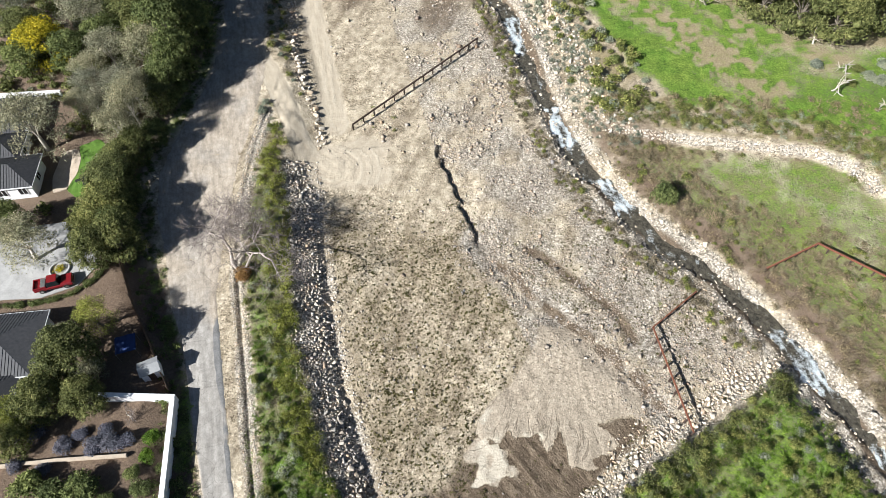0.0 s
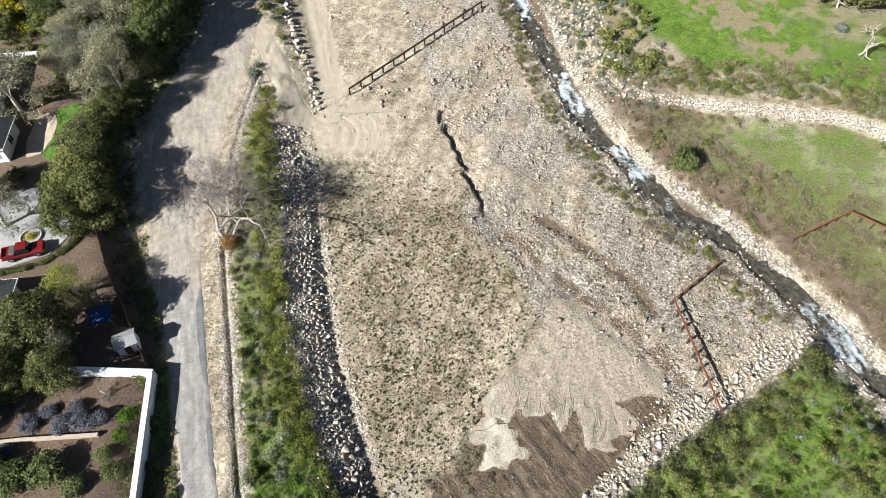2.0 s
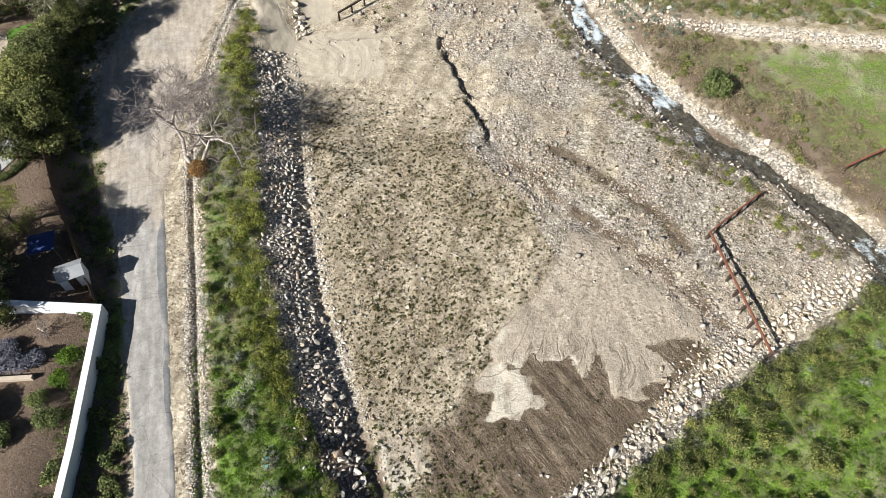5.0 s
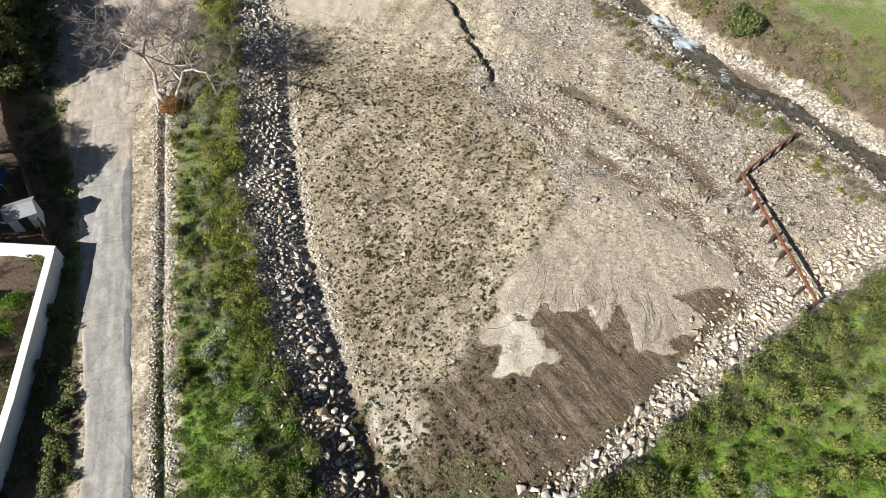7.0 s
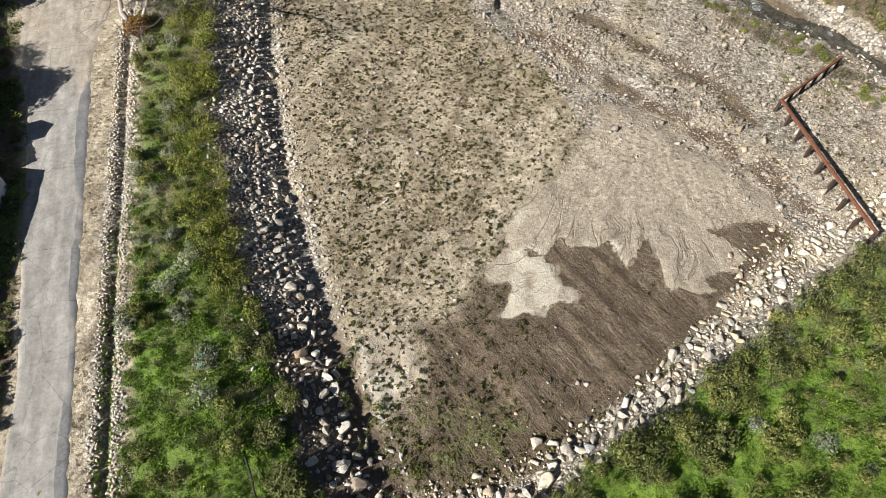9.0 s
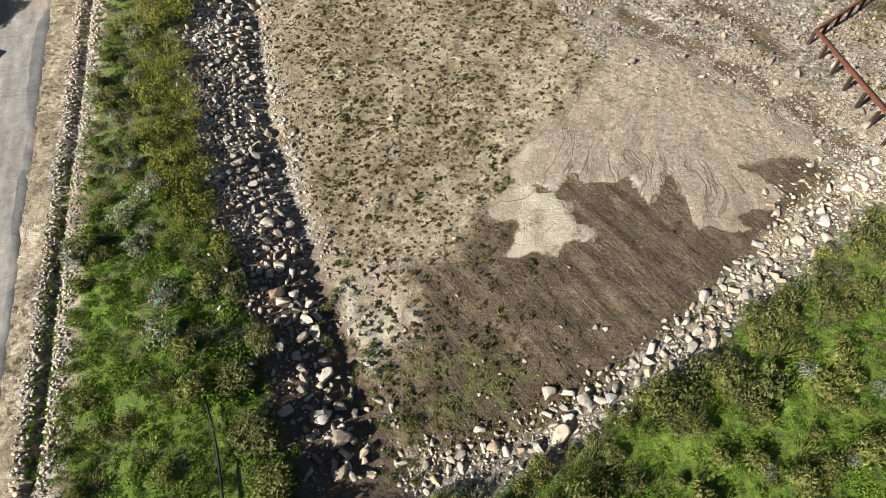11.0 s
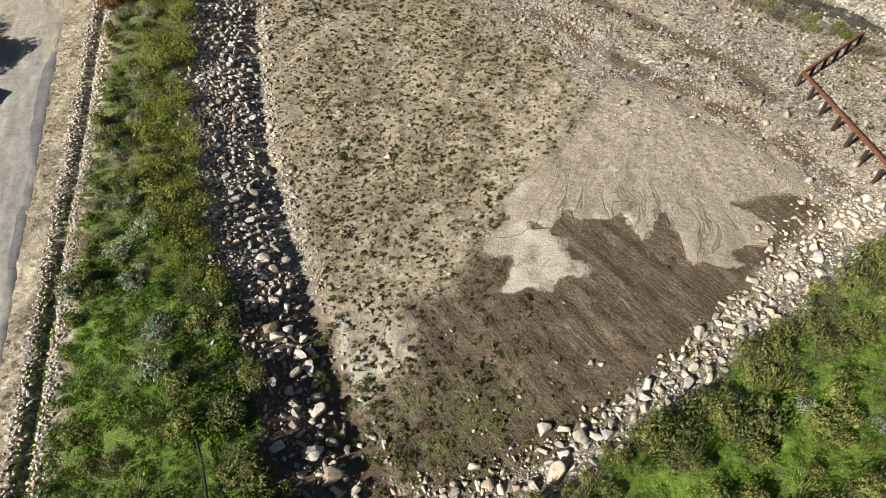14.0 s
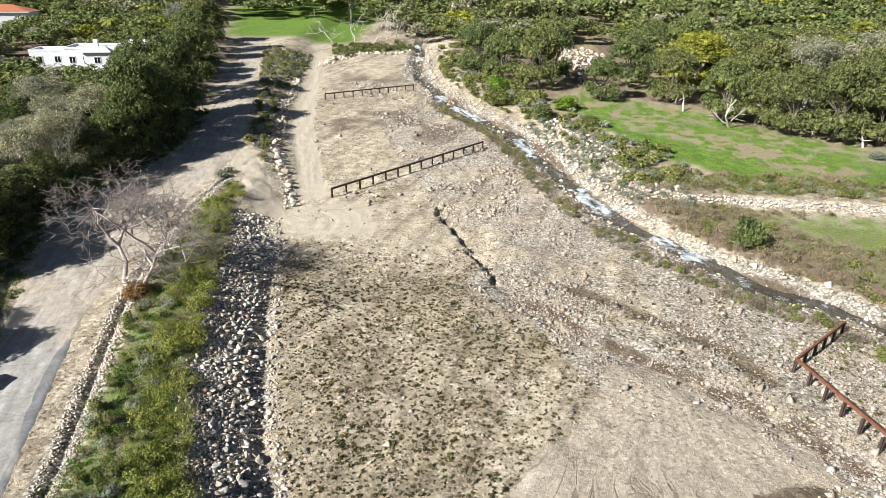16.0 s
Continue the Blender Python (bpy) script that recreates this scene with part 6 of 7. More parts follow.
def verge(x, y, u):
    s = from_line(x, y, YARD_EDGE)[1]
    return (s > np.where(y < 48, -7.0, -3.2)) & (s < 1.2) & (from_line(x, y, ROAD_L)[1] > 0.35) & (y > 8) & (y < 130)


planted("verge_scrub", BUSHES_FAR + MATS, pile_up(random_spots(5600, (-60, -25, 8, 130), 0.4, 1.1, 64, verge, 1.4), 0.4), OAK, "dark shrubs in the shade beside the road", seed=64)


def weedy(x, y, u):
    fan = np.maximum(inside(x, y, FAN), inside(x, y, LOBE)) > -0.3
    west = from_line(x, y, CRACK)[1] < 0
    p = np.where(west, 0.75, 0.22) * smooth(74, 56, y) * (0.3 + 1.5 * fbm_value(x, y, 5, 82)) * np.where(inside(x, y, MUD) > 0.5, np.where(x + 0.3 * (y - 18) < 8, 0.85, 0.15), 1.0)
    p = p * (0.45 + 1.1 * fbm_value(x * 0.94 + y * 0.34, (y * 0.94 - x * 0.34) * 0.1, 1.3, 83, 2))
    return in_basin(x, y) & (bank_side(x, y) < -4) & ~fan & (u < p) & (from_line(x, y, GULLY)[0] > 2.5)


planted("weed_tufts", LOWTUFTS, random_spots(30000, (-22, 40, 11, 78), 0.10, 0.30, 65, weedy, 2.4), WEED, "small dark weeds dotted over the basin floor", seed=65)
planted("fence_weeds", MATS, pile_up(random_spots(300, (-18, 40, 28, 94), 0.3, 0.8, 66, lambda x, y, u: ((np.hypot(x + 13, y - 90) < 5) | ((from_line(x, y, [(38, 53), (31, 47)])[0] < 3) & (u < 0.5))) & in_basin(x, y), 1.5), 0.8), BUSH, "green weeds at the foot of the debris fences", seed=66)
low_green = lambda x, y, u: in_basin(x, y) & (y < 17) & (x < 7)
planted("floor_grass", LOWTUFTS, random_spots(1500, (-6, 8, 9, 17), 0.05, 0.12, 67, lambda x, y, u: low_green(x, y, u) & (fbm_value(x, y, 2.5, 84) > 0.46), 2), BUSH, "thin green growth on the damp basin floor", seed=67)


def shrub(x, y, r, material, shapes, k, label, name="shrub", tall=1.0, group="shrubs"):
    v, f = shapes[k % len(shapes)]
    ob = new(name, mesh_from(name, v, f, material))
    ob.matrix_basis = pose(x, y, level(x, y) - 0.05, 0, 0, 47 * k) @ Matrix.Diagonal((r, r, r * tall, 1))
    return tagged(ob, label, "shrub", group)


rng = np.random.default_rng(8)
BIG = [bush_shape(rng, 16, 2000, 0.075, 0.6, 1.0) for _ in range(3)]
shrub(37.3, 71.0, 2.4, OAK, BIG, 0, "round dark green evergreen bush casting a long shadow", "evergreen_bush", 1.7)
shrub(-30.2, 53.4, 1.7, RUST, BIG, 1, "dry rust-brown brush at the foot of the sycamore", "dry_bush", 0.8)
for k, (x, y, r) in enumerate(((10.8, 145.2, 4.2), (19.7, 133.0, 3.2), (25.4, 138.3, 3.0), (28.5, 126, 2.2), (33.5, 106, 1.7), (12, 158, 3.4))):
    shrub(x, y, r, (BUSH, OAK, FRESH)[k % 3], BIG, k, "large rounded green bush by the meadow", "large_bush", 0.9)
for k, (x, y, r) in enumerate(((-41.3, 26.8, 1.7), (-43.3, 26.5, 1.6), (-39.6, 27.2, 1.4), (-47.1, 26.5, 1.5), (-51.4, 28.0, 1.6), (-53.9, 27.2, 1.6), (-42.6, 28.4, 1.3), (-45.5, 27.9, 1.2), (-52.2, 23.8, 1.3), (-48.5, 23.4, 1.2))):
    shrub(x, y, r, LAVENDER, BIG, k, "rounded blue-grey shrub in the walled garden", "garden_shrub", 0.75, "garden shrubs")
for k, (x, y, r) in enumerate(((-42.7, 21.0, 2.6), (-46.0, 20.4, 2.4), (-49.5, 21.2, 2.4), (-36.6, 25.6, 1.2), (-36.8, 27.9, 1.3), (-36.0, 21.6, 1.5), (-39.6, 19.5, 1.6), (-37.5, 23.2, 1.2))):
    shrub(x, y, r, FRESH if 2 < k < 5 else OAK, BIG, k, "dense green shrub behind the white garden wall", "garden_bush", 0.9, "garden bushes")
for k, (x, y, r) in enumerate(((-16.0, 21.0, 0.5), (-13.2, 18.9, 0.6), (-17.6, 25.6, 0.7), (-20.4, 28.5, 0.7), (-11.6, 12.6, 0.9))):
    shrub(x, y, r, FRESH if k % 2 == 0 else SAGE, BUSHES, k, "small leafy shrub standing out on the berm", "small_shrub", 1.1, "berm shrubs")
for k, (x, y, r) in enumerate(((-8.8, 10.6, 1.5), (-7.4, 8.2, 1.4), (-10.4, 13.4, 1.2), (-9.8, 16.4, 1.0), (-12.0, 19.5, 1.1), (-6.4, 6.6, 1.3))):
    shrub(x, y, r, BUSH if k % 2 else OLIVE, BIG, k, "loose olive-green shrub at the end of the berm", "end_shrub", 0.9, "berm end shrubs")
planted("corner_weeds", BUSHES_LOOSE + SPRAYS, pile_up(random_spots(260, (-7, 0, 9, 24), 0.25, 0.6, 69, lambda x, y, u: (bank_side(x, y) < -1.6) & (bank_side(x, y) > -4.6), 1.6), 0.7), BUSH, "dark weeds along the foot of the bank", seed=70)
for k, (x, y) in enumerate(((82.1, 104.7), (83.6, 102.7), (85.2, 101.1), (79.1, 100.9), (73.9, 105.8), (88.0, 106.2))):
    shrub(x, y, 1.5 + 0.2 * (k % 3), SAGE if k % 3 else BUSH, BIG, k, "grey-green shrub among the bleached limbs by the meadow", "meadow_shrub", 0.8, "meadow shrubs")


def garden_ground(x, y, u):
    clear = inside(x, y, [(-84, 62), (-66, 60), (-63.5, 68), (-66.5, 75), (-67, 89), (-84, 90)]) < 0
    lawn = inside(x, y, [(-67, 64), (-57, 64), (-57, 81), (-66, 81)]) < 0
    drive = inside(x, y, [(-82, 45), (-58, 44), (-50, 50), (-52, 60), (-60, 64), (-82, 60)]) < 0
    return (from_line(x, y, YARD_EDGE)[1] > 1.5) & clear & lawn & drive & (u < 1.1 * (0.5 + 1.5 * fbm_value(x, y, 7, 89)))


planted("garden_scrub", BUSHES_FAR, pile_up(random_spots(1500, (-110, -48, 60, 150), 0.8, 2.2, 74, garden_ground, 1.3), 0.5), OLIVE, "olive-green shrubs filling the gardens", seed=74)
planted("garden_brush", BUSHES_FAR + SPRAYS, pile_up(random_spots(600, (-110, -48, 60, 150), 0.7, 1.6, 75, garden_ground, 1.3), 0.7), GREYLEAF, "grey-green shrubs between the garden trees", seed=75)


# ---- gardens and houses ----
def hip_roof(lo, hi, base, rise, over, along_x=True):
    """Verts and faces of a hip roof over a rectangle, with some thickness."""
    x0, y0, x1, y1 = lo[0] - over, lo[1] - over, hi[0] + over, hi[1] + over
    w, d = x1 - x0, y1 - y0
    cut = min(w, d) / 2
    ridge = [(x0 + cut, (y0 + y1) / 2), (x1 - cut, (y0 + y1) / 2)] if w >= d else [((x0 + x1) / 2, y0 + cut), ((x0 + x1) / 2, y1 - cut)]
    bm = bmesh.new()
    low = [bm.verts.new((x, y, base)) for x, y in ((x0, y0), (x1, y0), (x1, y1), (x0, y1))]
    top = [bm.verts.new((x, y, base + rise)) for x, y in ridge]
    if w >= d:
        sides = [(low[0], low[1], top[1], top[0]), (low[1], low[2], top[1]), (low[2], low[3], top[0], top[1]), (low[3], low[0], top[0])]
    else:
        sides = [(low[0], low[1], top[0]), (low[1], low[2], top[1], top[0]), (low[2], low[3], top[1]), (low[3], low[0], top[0], top[1])]
    for s in sides:
        bm.faces.new(s)
    bm.faces.new(low[::-1])
    return bm


def seams(lo, hi, base, rise, over, step, parent, material):
    """Raised seams or tile rows down the two long slopes, each a piece of its own."""
    x0, y0, x1, y1 = lo[0] - over, lo[1] - over, hi[0] + over, hi[1] + over
    long_x = x1 - x0 >= y1 - y0
    half = ((y1 - y0) if long_x else (x1 - x0)) / 2
    size = (x1 - x0) if long_x else (y1 - y0)
    for k in range(1, int(size / step)):
        s = k * step
        reach = min(half, s, size - s)
        for sign in (-1, 1):
            a = Vector((x0 + s, (y0 + y1) / 2 + sign * half, base)) if long_x else Vector(((x0 + x1) / 2 + sign * half, y0 + s, base))
            way = Vector((0, -sign * reach, rise * reach / half)) if long_x else Vector((-sign * reach, 0, rise * reach / half))
            bm = bmesh.new()
            m = Matrix.Translation(a + Vector((0, 0, 0.015))) @ way.to_track_quat("X", "Z").to_matrix().to_4x4()
            box(bm, (0.02, -0.03, 0), (way.length, 0.03, 0.05), m)
            part("seam", bm, material, parent)


def window(parent, a, b, z0, z1, out):
    """A framed window with dark panes between two plan points of a wall; out: the outward unit normal."""
    a, b, out = Vector((*a, 0)), Vector((*b, 0)), Vector((*out, 0))
    size = (b - a).length
    m = Matrix.Translation(a + out * 0.01 + Vector((0, 0, z0))) @ Matrix(((*((b - a) / size),), (*out,), (0, 0, 1))).transposed().to_4x4()
    bm = bmesh.new()
    t, h = 0.09, z1 - z0
    for lo, hi in (((0, 0, 0), (size, 0.08, t)), ((0, 0, h - t), (size, 0.08, h)), ((0, 0, t), (t, 0.08, h - t)), ((size - t, 0, t), (size, 0.08, h - t)), ((size / 2 - 0.04, 0, t), (size / 2 + 0.04, 0.07, h - t))):
        box(bm, lo, hi, m)
    frame_ob = part("window", bm, STUCCO, parent, "white window frame with dark panes")
    for lo, hi in ((t, size / 2 - 0.04), (size / 2 + 0.04, size - t)):
        bm = bmesh.new()
        box(bm, (lo, 0.005, t), (hi, 0.03, h - t), m)
        part("pane", bm, DARKGLASS, frame_ob)


def house(name, place, turn_, blocks, roof, wall_mat, roof_mat, label, step=0.0, flat=False, windows=True):
    """blocks: (x0, y0, x1, y1, wall height, roof rise)."""
    t = thing(name, place, label, "house", "houses", turn_)
    for x0, y0, x1, y1, tall, rise in blocks:
        bm = bmesh.new()
        box(bm, (x0, y0, -2.4), (x1, y1, tall))
        part("wall", bm, wall_mat, t)
        if rise:
            r = part("roof", hip_roof((x0, y0), (x1, y1), tall + 0.004, rise, 0.5), roof_mat, t)
            bm = bmesh.new()
            for lo, hi in (((x0 - 0.56, y0 - 0.56, tall - 0.2), (x1 + 0.56, y0 - 0.505, tall + 0.02)), ((x0 - 0.56, y1 + 0.505, tall - 0.2), (x1 + 0.56, y1 + 0.56, tall + 0.02)), ((x1 + 0.505, y0 - 0.5, tall - 0.2), (x1 + 0.56, y1 + 0.5, tall + 0.02)), ((x0 - 0.56, y0 - 0.5, tall - 0.2), (x0 - 0.505, y1 + 0.5, tall + 0.02))):
                box(bm, lo, hi)
            part("fascia", bm, STUCCO, t)
            if step:
                seams((x0, y0), (x1, y1), tall, rise, 0.5, step, r, roof_mat)
        else:
            bm = bmesh.new()
            box(bm, (x0 + 0.3, y0 + 0.3, tall - 0.25), (x1 - 0.3, y1 - 0.3, tall + 0.004))
            part("roof", bm, FLATROOF, t)
            bm = bmesh.new()
            for lo, hi in (((x0 - 0.05, y0 - 0.05, tall + 0.004), (x1 + 0.05, y0 + 0.28, tall + 0.5)), ((x0 - 0.05, y1 - 0.28, tall + 0.004), (x1 + 0.05, y1 + 0.05, tall + 0.5)), ((x0 - 0.05, y0 + 0.285, tall + 0.004), (x0 + 0.28, y1 - 0.285, tall + 0.5)), ((x1 - 0.28, y0 + 0.285, tall + 0.004), (x1 + 0.05, y1 - 0.285, tall + 0.5))):
                box(bm, lo, hi)
            part("parapet", bm, wall_mat, t)
        if windows:
            n = max(1, int((x1 - x0) / 3))
            for k in range(n):
                x = x0 + (k + 0.5) * (x1 - x0) / n
                window(t, (x - 0.7, y0), (x + 0.7, y0), 0.8, min(2.4, tall - 0.4), (0, -1))
            n = max(1, int((y1 - y0) / 3.5))
            for k in range(n):
                y = y0 + (k + 0.5) * (y1 - y0) / n
                window(t, (x1, y - 0.7), (x1, y + 0.7), 0.8, min(2.4, tall - 0.4), (1, 0))
    return t


house("garden_house", (-61.3, 39.0, level(-62, 38)), 8, [(-6, -5, 6.8, 4.0, 2.9, 1.9), (-9, -11, 5.4, -5.05, 2.7, 1.6)], None, STUCCO, SLATE, "single-storey house with a dark seamed hip roof", 0.42)
house("white_house", (-73.0, 68.5, level(-73, 68)), 10, [(-6, -3, 6.5, 3.5, 2.9, 1.8), (-8, 3.55, 3, 9.5, 2.9, 1.9), (-9, 9.55, 2.5, 19, 2.9, 2.0)], None, STUCCO, SLATE, "white house with dark hip roofs and white fascias", 0.42)
villa = house("villa", (-86.0, 160.0, level(-86, 160) + 2.6), 14, [(-16, -4, -8, 4, 3.4, 0), (-8, -5, 4, 5, 4.0, 0), (4, -3.5, 19, 5, 3.4, 0), (-3.4, -7.0, 2.4, -5.05, 3.6, 1.2)], None, STUCCO, FLATROOF, "long white villa with flat roofs among oaks")
for x, y in ((-2.5, 2.0), (5.5, 3.0), (9.0, 1.0)):
    bm = bmesh.new()
    box(bm, (x - 0.5, y - 0.5, 3.3), (x + 0.5, y + 0.5, 5.6), None, 0.05)
    part("chimney", bm, STUCCO, villa)
house("hill_house", (-152, 222, level(-152, 222) + 2.5), 18, [(-9, -6, 9, 6, 6.0, 2.2)], None, STUCCO, TERRACOTTA, "two-storey white house with a terracotta roof", 0.6)
for x, y, w, mat in ((32, 312, 5, TERRACOTTA), (165, 322, 7, FLATROOF), (186, 300, 8, FLATROOF), (140, 272, 4, FLATROOF)):
    house("far_house", (x, y, level(x, y)), 12, [(-w, -4, w, 4, 5.5 if mat == TERRACOTTA else 4.5, 1.6 if mat == TERRACOTTA else 0)], None, STUCCO, mat, "white house far off among the trees")

# white garden wall, bent at the road
def low_wall(name, line, tall, thick, material, label, lift=0.0):
    t = thing(name, (*line[0], level(*line[0])), label, "wall", turn=0)
    base = Vector((*line[0], level(*line[0])))
    for k, ((ax, ay), (bx, by)) in enumerate(zip(line, line[1:])):
        a, b = Vector((ax, ay, 0)), Vector((bx, by, 0))
        way = (b - a).normalized()
        b = b + way * thick / 2 if k < len(line) - 2 else b
        a = a + way * (thick / 2 + 0.003) if k else a
        za, zc = level(ax, ay), level(bx, by)
        m = Matrix.Translation(a - base + Vector((0, 0, za + lift))) @ Matrix(((*way,), (-way.y, way.x, 0), (0, 0, 1))).transposed().to_4x4()
        size = (b - a).length
        bm = bmesh.new()
        box(bm, (0, -thick / 2, -1.8), (size, thick / 2, tall), m)
        for v in bm.verts:
            v.co.z += (zc - za) * max(0, min(1, ((v.co + base - a).xy.dot(way.xy)) / size))
        part("wall_run", bm, material, t)
        bm = bmesh.new()
        box(bm, (-0.03, -thick / 2 - 0.05, tall + 0.003), (size + 0.03, thick / 2 + 0.05, tall + 0.09), m, 0.02)
        for v in bm.verts:
            v.co.z += (zc - za) * max(0, min(1, ((v.co + base - a).xy.dot(way.xy)) / size))
        part("coping", bm, material, t)
    return t


low_wall("garden_wall", [(-44.3, 32.7), (-35.3, 33.2), (-32.9, 19.0), (-31.5, 8)], 1.75, 0.55, STUCCO, "tall white stucco garden wall bending along the road")
low_wall("planter_wall", [(-56, 23.4), (-47.4, 24.6), (-38.9, 25.4)], 0.45, 0.3, PAVING, "low buff stone wall in the garden")
low_wall("boundary_wall", [(-84, 88.5), (-70.5, 90.2)], 1.4, 0.45, STUCCO, "white wall behind the dark-roofed house")


def board_fence(line, tall, label):
    t = thing("board_fence", (*line[0], level(*line[0])), label, "fence")
    base = Vector((*line[0], level(*line[0])))
    for k, (x, y, nx, ny) in enumerate(along_line(line, 0.46)):
        m = Matrix.Translation(Vector((x, y, level(x, y))) - base) @ Matrix.Rotation(math.atan2(-nx, ny), 4, "Z")
        bm = bmesh.new()
        box(bm, (-0.22, -0.015, -0.3), (0.22, 0.015, tall + 0.03 * math.sin(k * 1.7)), m)
        part("board", bm, BOARDS, t)
        if k % 5 == 0:
            bm = bmesh.new()
            box(bm, (-0.06, -0.14, -0.4), (0.06, -0.02, tall + 0.1), m)
            part("post", bm, BOARDS, t)
    return t


board_fence([(-49.3, 56.2), (-48.2, 53.4), (-44.8, 47.2), (-40.4, 40.6), (-36.2, 34.2)], 1.9, "dark brown board fence between gardens and road")

# shed, blue canopy, hedge, drive, lawn
def shed(x, y, turn_):
    t = thing("garden_shed", (x, y, level(x, y)), "grey garden shed with a pitched roof behind the fence", "shed", turn=turn_)
    bm = bmesh.new()
    box(bm, (-1.2, -1.0, 0), (1.2, 1.0, 1.95))
    part("wall", bm, STUCCO, t)
    for s in (-1, 1):
        bm = bmesh.new()
        box(bm, (-1.35, 0, 0), (1.35, 1.3, 0.06), Matrix.Translation((0, 0, 2.55)) @ Matrix.Rotation(radians(0 if s > 0 else 180), 4, "Z") @ Matrix.Rotation(radians(-27), 4, "X"))
        part("roof_panel", bm, GREYPAINT, t)
    bm = bmesh.new()
    box(bm, (-0.4, -1.04, 0.05), (0.4, -1.002, 1.8))
    part("door", bm, BOARDS, t)


shed(-39.2, 36.9, 28)
canopy = thing("shade_canopy", (-43.0, 39.9, level(-43, 39.9)), "blue cloth shade canopy on thin poles in a yard", "canopy", turn=20)
bm = bmesh.new()
bmesh.ops.create_grid(bm, x_segments=8, y_segments=8, size=1.35)
for v in bm.verts:
    v.co.z = 2.1 + 0.35 * (1 - (v.co.x / 1.35) ** 2) * (1 - (v.co.y / 1.35) ** 2) + 0.05 * math.sin(v.co.x * 5)
bmesh.ops.solidify(bm, geom=bm.faces[:], thickness=0.02)
part("cloth", bm, BLUECLOTH, canopy)
for sx in (-1.3, 1.3):
    for sy in (-1.3, 1.3):
        bm = bmesh.new()
        box(bm, (sx - 0.03, sy - 0.03, 0), (sx + 0.03, sy + 0.03, 2.12))
        part("pole", bm, CHROME, canopy)


def slab(name, ring, lift, thick, material, label, cat):
    """A thin paved or planted surface with a real edge, laid on the ground."""
    cx, cy = sum(p[0] for p in ring) / len(ring), sum(p[1] for p in ring) / len(ring)
    fine = [p[:2] for p in along_line(ring + ring[:1], 1.0)]
    bm = bmesh.new()
    rows = []
    for s in (1.0, 0.75, 0.5, 0.25):
        rows.append([bm.verts.new((cx + (x - cx) * s, cy + (y - cy) * s, level(cx + (x - cx) * s, cy + (y - cy) * s) + lift)) for x, y in fine])
    mid, n = bm.verts.new((cx, cy, level(cx, cy) + lift)), len(fine)
    low = [bm.verts.new((v.co.x, v.co.y, v.co.z - thick)) for v in rows[0]]
    for k in range(n):
        j = (k + 1) % n
        bm.faces.new((low[k], low[j], rows[0][j], rows[0][k]))
        for a, b in zip(rows, rows[1:]):
            bm.faces.new((a[k], a[j], b[j], b[k]))
        bm.faces.new((rows[-1][k], rows[-1][j], mid))
    bmesh.ops.recalc_face_normals(bm, faces=bm.faces[:])
    ob = part(name, bm, material, None, label)
    return tagged(ob, category=cat, kind="structure")


slab("driveway", [(-80, 50.5), (-66, 47.2), (-58.5, 47.9), (-53.8, 50.2), (-52.2, 53.8), (-53.6, 57.9), (-59.5, 61.8), (-65.4, 60.5), (-80, 57)], 0.12, 0.5, CONCRETE, "pale concrete driveway in front of a house", "driveway")
slab("lawn", [(-63.2, 77.8), (-60.5, 79.8), (-58.2, 78.0), (-58.4, 73), (-57.2, 68.2), (-59.6, 66.4), (-62.0, 68.2), (-61.4, 72.0), (-61.9, 75.0)], 0.14, 0.5, LAWN, "small mown green lawn beside a house", "lawn")
slab("terrace_paving", [(-65.6, 76.5), (-63.3, 77.4), (-61.95, 75.0), (-61.5, 72.0), (-62.1, 68.2), (-64.0, 67.4), (-65.2, 70.5)], 0.12, 0.5, PAVING, "warm buff paving between house and lawn", "paving")
planted("drive_hedge", BUSHES, band([(-66, 46.0), (-59.2, 46.8), (-54.6, 48.4), (-52.0, 50.9), (-50.8, 53.6)], 60, 0.5, 0.75, 0.12, 91), OAK, "clipped dark hedge along the driveway", seed=91, tall=(0.9, 1.1))


def lounger(x, y, turn_):
    t = thing("sun_lounger", (x, y, level(x, y) + 0.14), "dark low sun lounger on the lawn", "lounger", "loungers", turn_)
    bm = bmesh.new()
    box(bm, (-0.9, -0.3, 0.28), (0.4, 0.3, 0.36), None, 0.03)
    part("seat", bm, BLACKPIPE, t)
    bm = bmesh.new()
    box(bm, (0, -0.3, 0), (0.75, 0.3, 0.07), Matrix.Translation((0.41, 0, 0.3)) @ Matrix.Rotation(radians(-40), 4, "Y"), 0.02)
    part("backrest", bm, BLACKPIPE, t)
    for sx in (-0.8, 0.35):
        for sy in (-0.25, 0.25):
            bm = bmesh.new()
            box(bm, (sx - 0.03, sy - 0.03, 0), (sx + 0.03, sy + 0.03, 0.29))
            part("leg", bm, BLACKPIPE, t)


lounger(-60.2, 70.2, 30)
lounger(-59.5, 69.8, 120)

planter = thing("ring_planter", (-57.4, 52.8, level(-57.4, 52.8) + 0.1), "round stone-edged planting bed in the driveway", "planter")
v, f = [], []
for k in range(24):
    w = 2 * math.pi * k / 24
    for r, z in ((1.5, 0.0), (1.5, 0.3), (1.25, 0.3), (1.25, 0.0)):
        v.append((r * math.cos(w), r * math.sin(w), z))
for k in range(24):
    j = (k + 1) % 24
    for q in range(3):
        f.append((4 * k + q, 4 * k + q + 1, 4 * j + q + 1, 4 * j + q))
part("kerb", mesh_from("kerb", v, [q[::-1] for q in f], CONCRETE), CONCRETE, planter)
shrub(-57.4, 52.8, 0.95, GOLD, BUSHES, 2, "yellow-green plant in the round bed", "bed_plant")


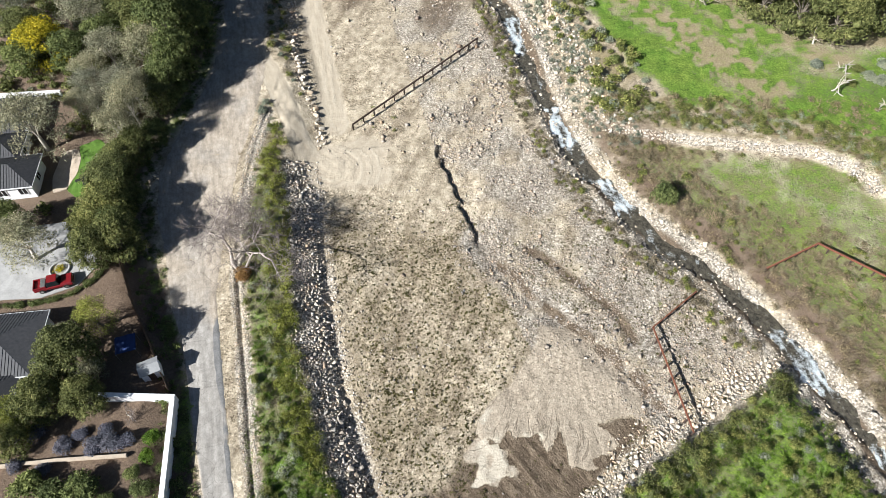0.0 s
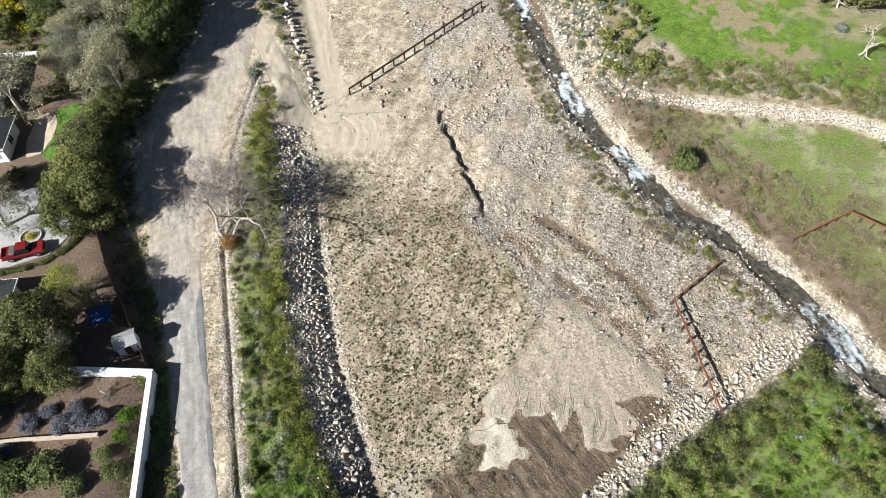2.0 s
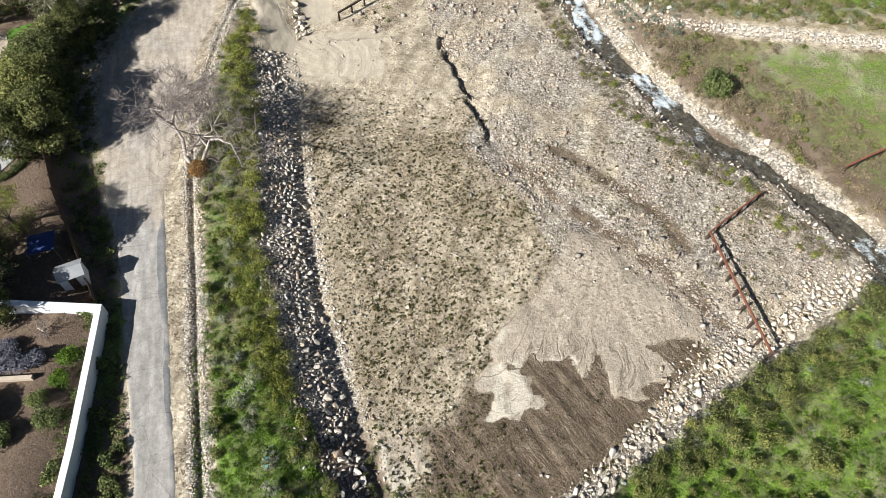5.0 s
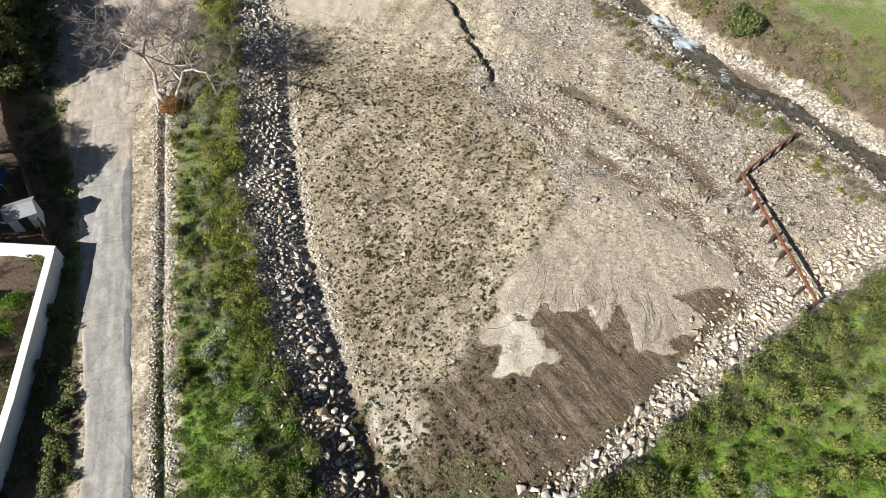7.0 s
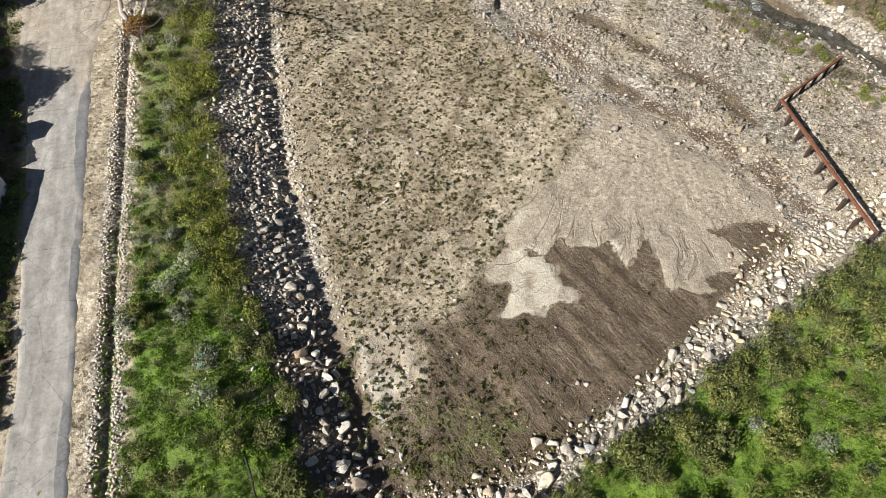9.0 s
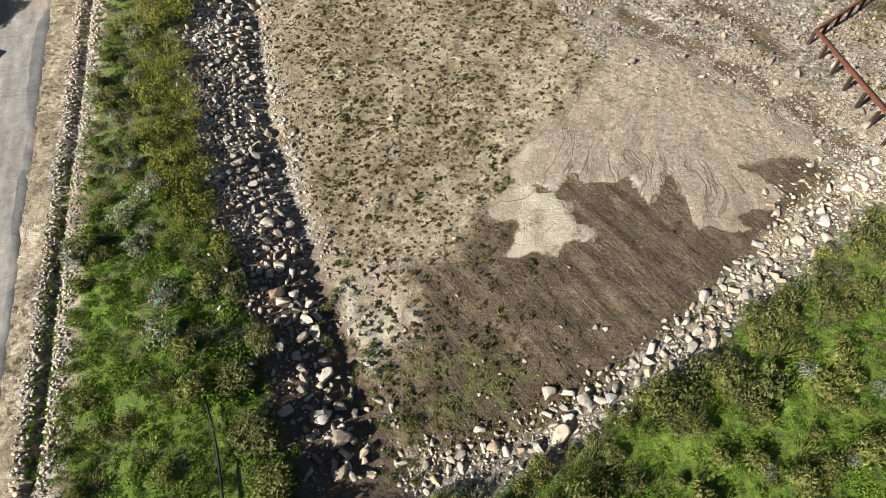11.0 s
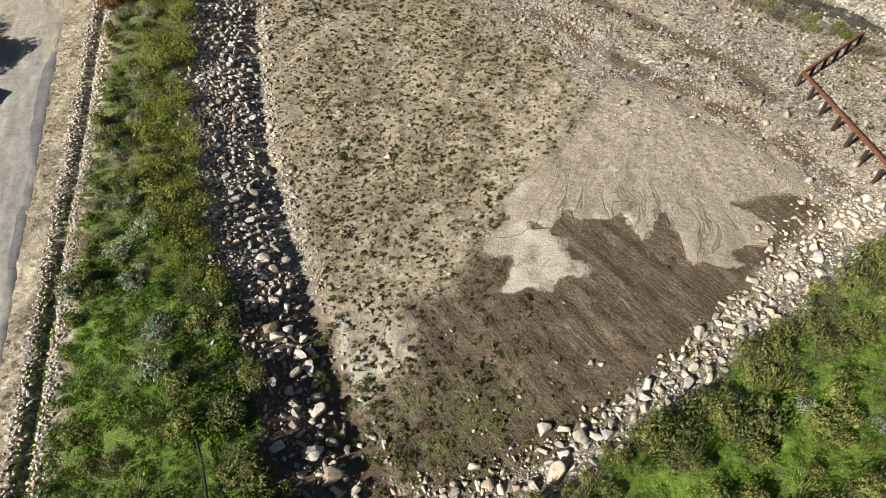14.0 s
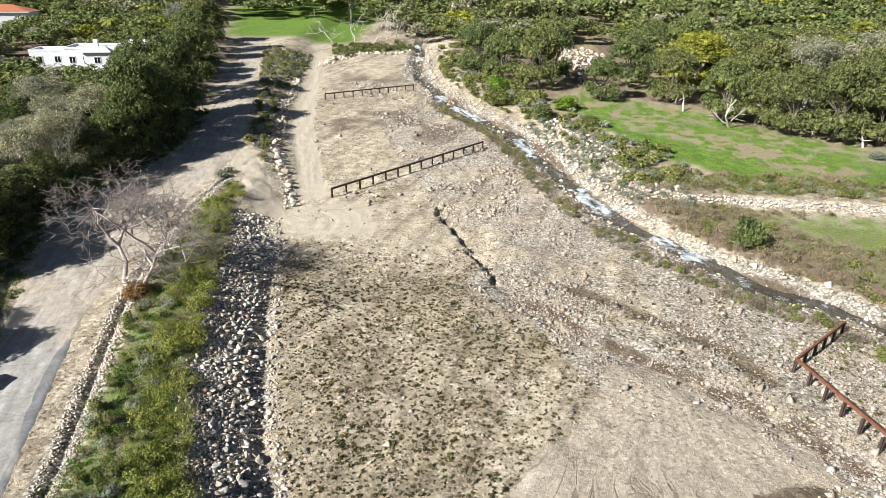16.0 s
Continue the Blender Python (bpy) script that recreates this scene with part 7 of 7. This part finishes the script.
# ---- pickup truck ----
def pickup(x, y, turn_):
    t = thing("pickup_truck", (x, y, level(x, y) + 0.12), "red crew-cab pickup truck parked on the driveway", "truck", turn=turn_)
    bm = bmesh.new()
    box(bm, (-2.65, -0.95, 0.45), (2.65, 0.95, 0.95), None, 0.08)
    box(bm, (1.05, -0.93, 0.955), (2.6, 0.93, 1.12), None, 0.07)
    for s in (-1, 1):
        box(bm, (-2.62, s * 0.86 - 0.07, 0.955), (-0.85, s * 0.86 + 0.07, 1.25), None, 0.02)
    box(bm, (-2.62, -0.78, 0.955), (-2.52, 0.78, 1.25))
    part("body", bm, REDPAINT, t, "red painted body")
    bm = bmesh.new()
    box(bm, (-0.84, -0.86, 0.955), (1.02, 0.86, 1.80), None, 0.05)
    for v in bm.verts:
        if v.co.z > 1.5:
            v.co.y *= 0.82
            v.co.x = 0.1 + (v.co.x - 0.1) * 0.74
    part("cab_glass", bm, DARKGLASS, t, "dark tinted cab windows")
    bm = bmesh.new()
    box(bm, (-0.58, -0.70, 1.80), (0.76, 0.70, 1.86), None, 0.02)
    part("cab_roof", bm, REDPAINT, t)
    bm = bmesh.new()
    box(bm, (-1.6, -0.76, 0.96), (-0.9, 0.76, 1.36), None, 0.03)
    part("tool_box", bm, CHROME, t, "silver tool box across the bed")
    for s in (-1, 1):
        bm = bmesh.new()
        box(bm, (2.60, s * 0.72 - 0.16, 0.72), (2.668, s * 0.72 + 0.16, 0.9))
        part("headlight", bm, CHROME, t)
    bm = bmesh.new()
    box(bm, (2.655, -0.9, 0.42), (2.76, 0.9, 0.62), None, 0.03)
    box(bm, (-2.76, -0.9, 0.42), (-2.655, 0.9, 0.62), None, 0.03)
    part("bumper", bm, CHROME, t)
    for sx in (-1.65, 1.7):
        for sy in (-0.86, 0.86):
            bm = bmesh.new()
            bmesh.ops.create_cone(bm, cap_ends=True, segments=20, radius1=0.39, radius2=0.39, depth=0.26, matrix=Matrix.Translation((sx, sy, 0.39)) @ Matrix.Rotation(radians(90), 4, "X"))
            wheel = part("wheel", bm, TYRE, t, "black tyre")
            bm = bmesh.new()
            bmesh.ops.create_cone(bm, cap_ends=True, segments=16, radius1=0.22, radius2=0.20, depth=0.28, matrix=Matrix.Translation((sx, sy, 0.39)) @ Matrix.Rotation(radians(90), 4, "X"))
            part("rim", bm, CHROME, wheel)


pickup(-57.0, 50.0, 19)

# ---- small things ----
for k, (x, y) in enumerate(((-15.7, 18.6), (-15.5, 17.8))):
    t = thing("marker_sign", (x, y, level(x, y)), "small teal marker plate on a wooden stake in the grass", "marker", "markers", 10 * k)
    bm = bmesh.new()
    box(bm, (-0.02, -0.02, -0.2), (0.02, 0.02, 0.5))
    part("stake", bm, DRIFTWOOD, t)
    bm = bmesh.new()
    box(bm, (-0.16, -0.16, 0.503), (0.16, 0.16, 0.53), Matrix.Translation((0, 0, 0.5)) @ Matrix.Rotation(0.25, 4, "X") @ Matrix.Translation((0, 0, -0.5)), 0.01)
    part("plate", bm, TEAL, t)
pts = [(-12.4, 13.6), (-11.6, 12.4), (-10.9, 11.0), (-10.2, 9.4), (-9.6, 7.6), (-9.2, 5.5)]
ob = new("pipe", mesh_from("pipe", *tube([(x, y, level(x, y) + 0.45) for x, y in pts], [0.06] * 6, 8), BLACKPIPE, True))
tagged(ob, "black plastic pipe running down the overgrown berm", "pipe")
ob = new("dead_branch", mesh_from("dead_branch", *join([tube([(0.6, 43.7, level(0.6, 43.7) + 0.06), (1.2, 43.35, level(1.2, 43.3) + 0.16), (1.9, 42.9, level(1.9, 42.9) + 0.06)], [0.03, 0.06, 0.04]), tube([(1.2, 43.35, level(1.2, 43.3) + 0.15), (1.4, 43.7, level(1.4, 43.7) + 0.2)], [0.04, 0.02])]), DRIFTWOOD))
tagged(ob, "bleached dead branch lying on the basin floor", "branch")
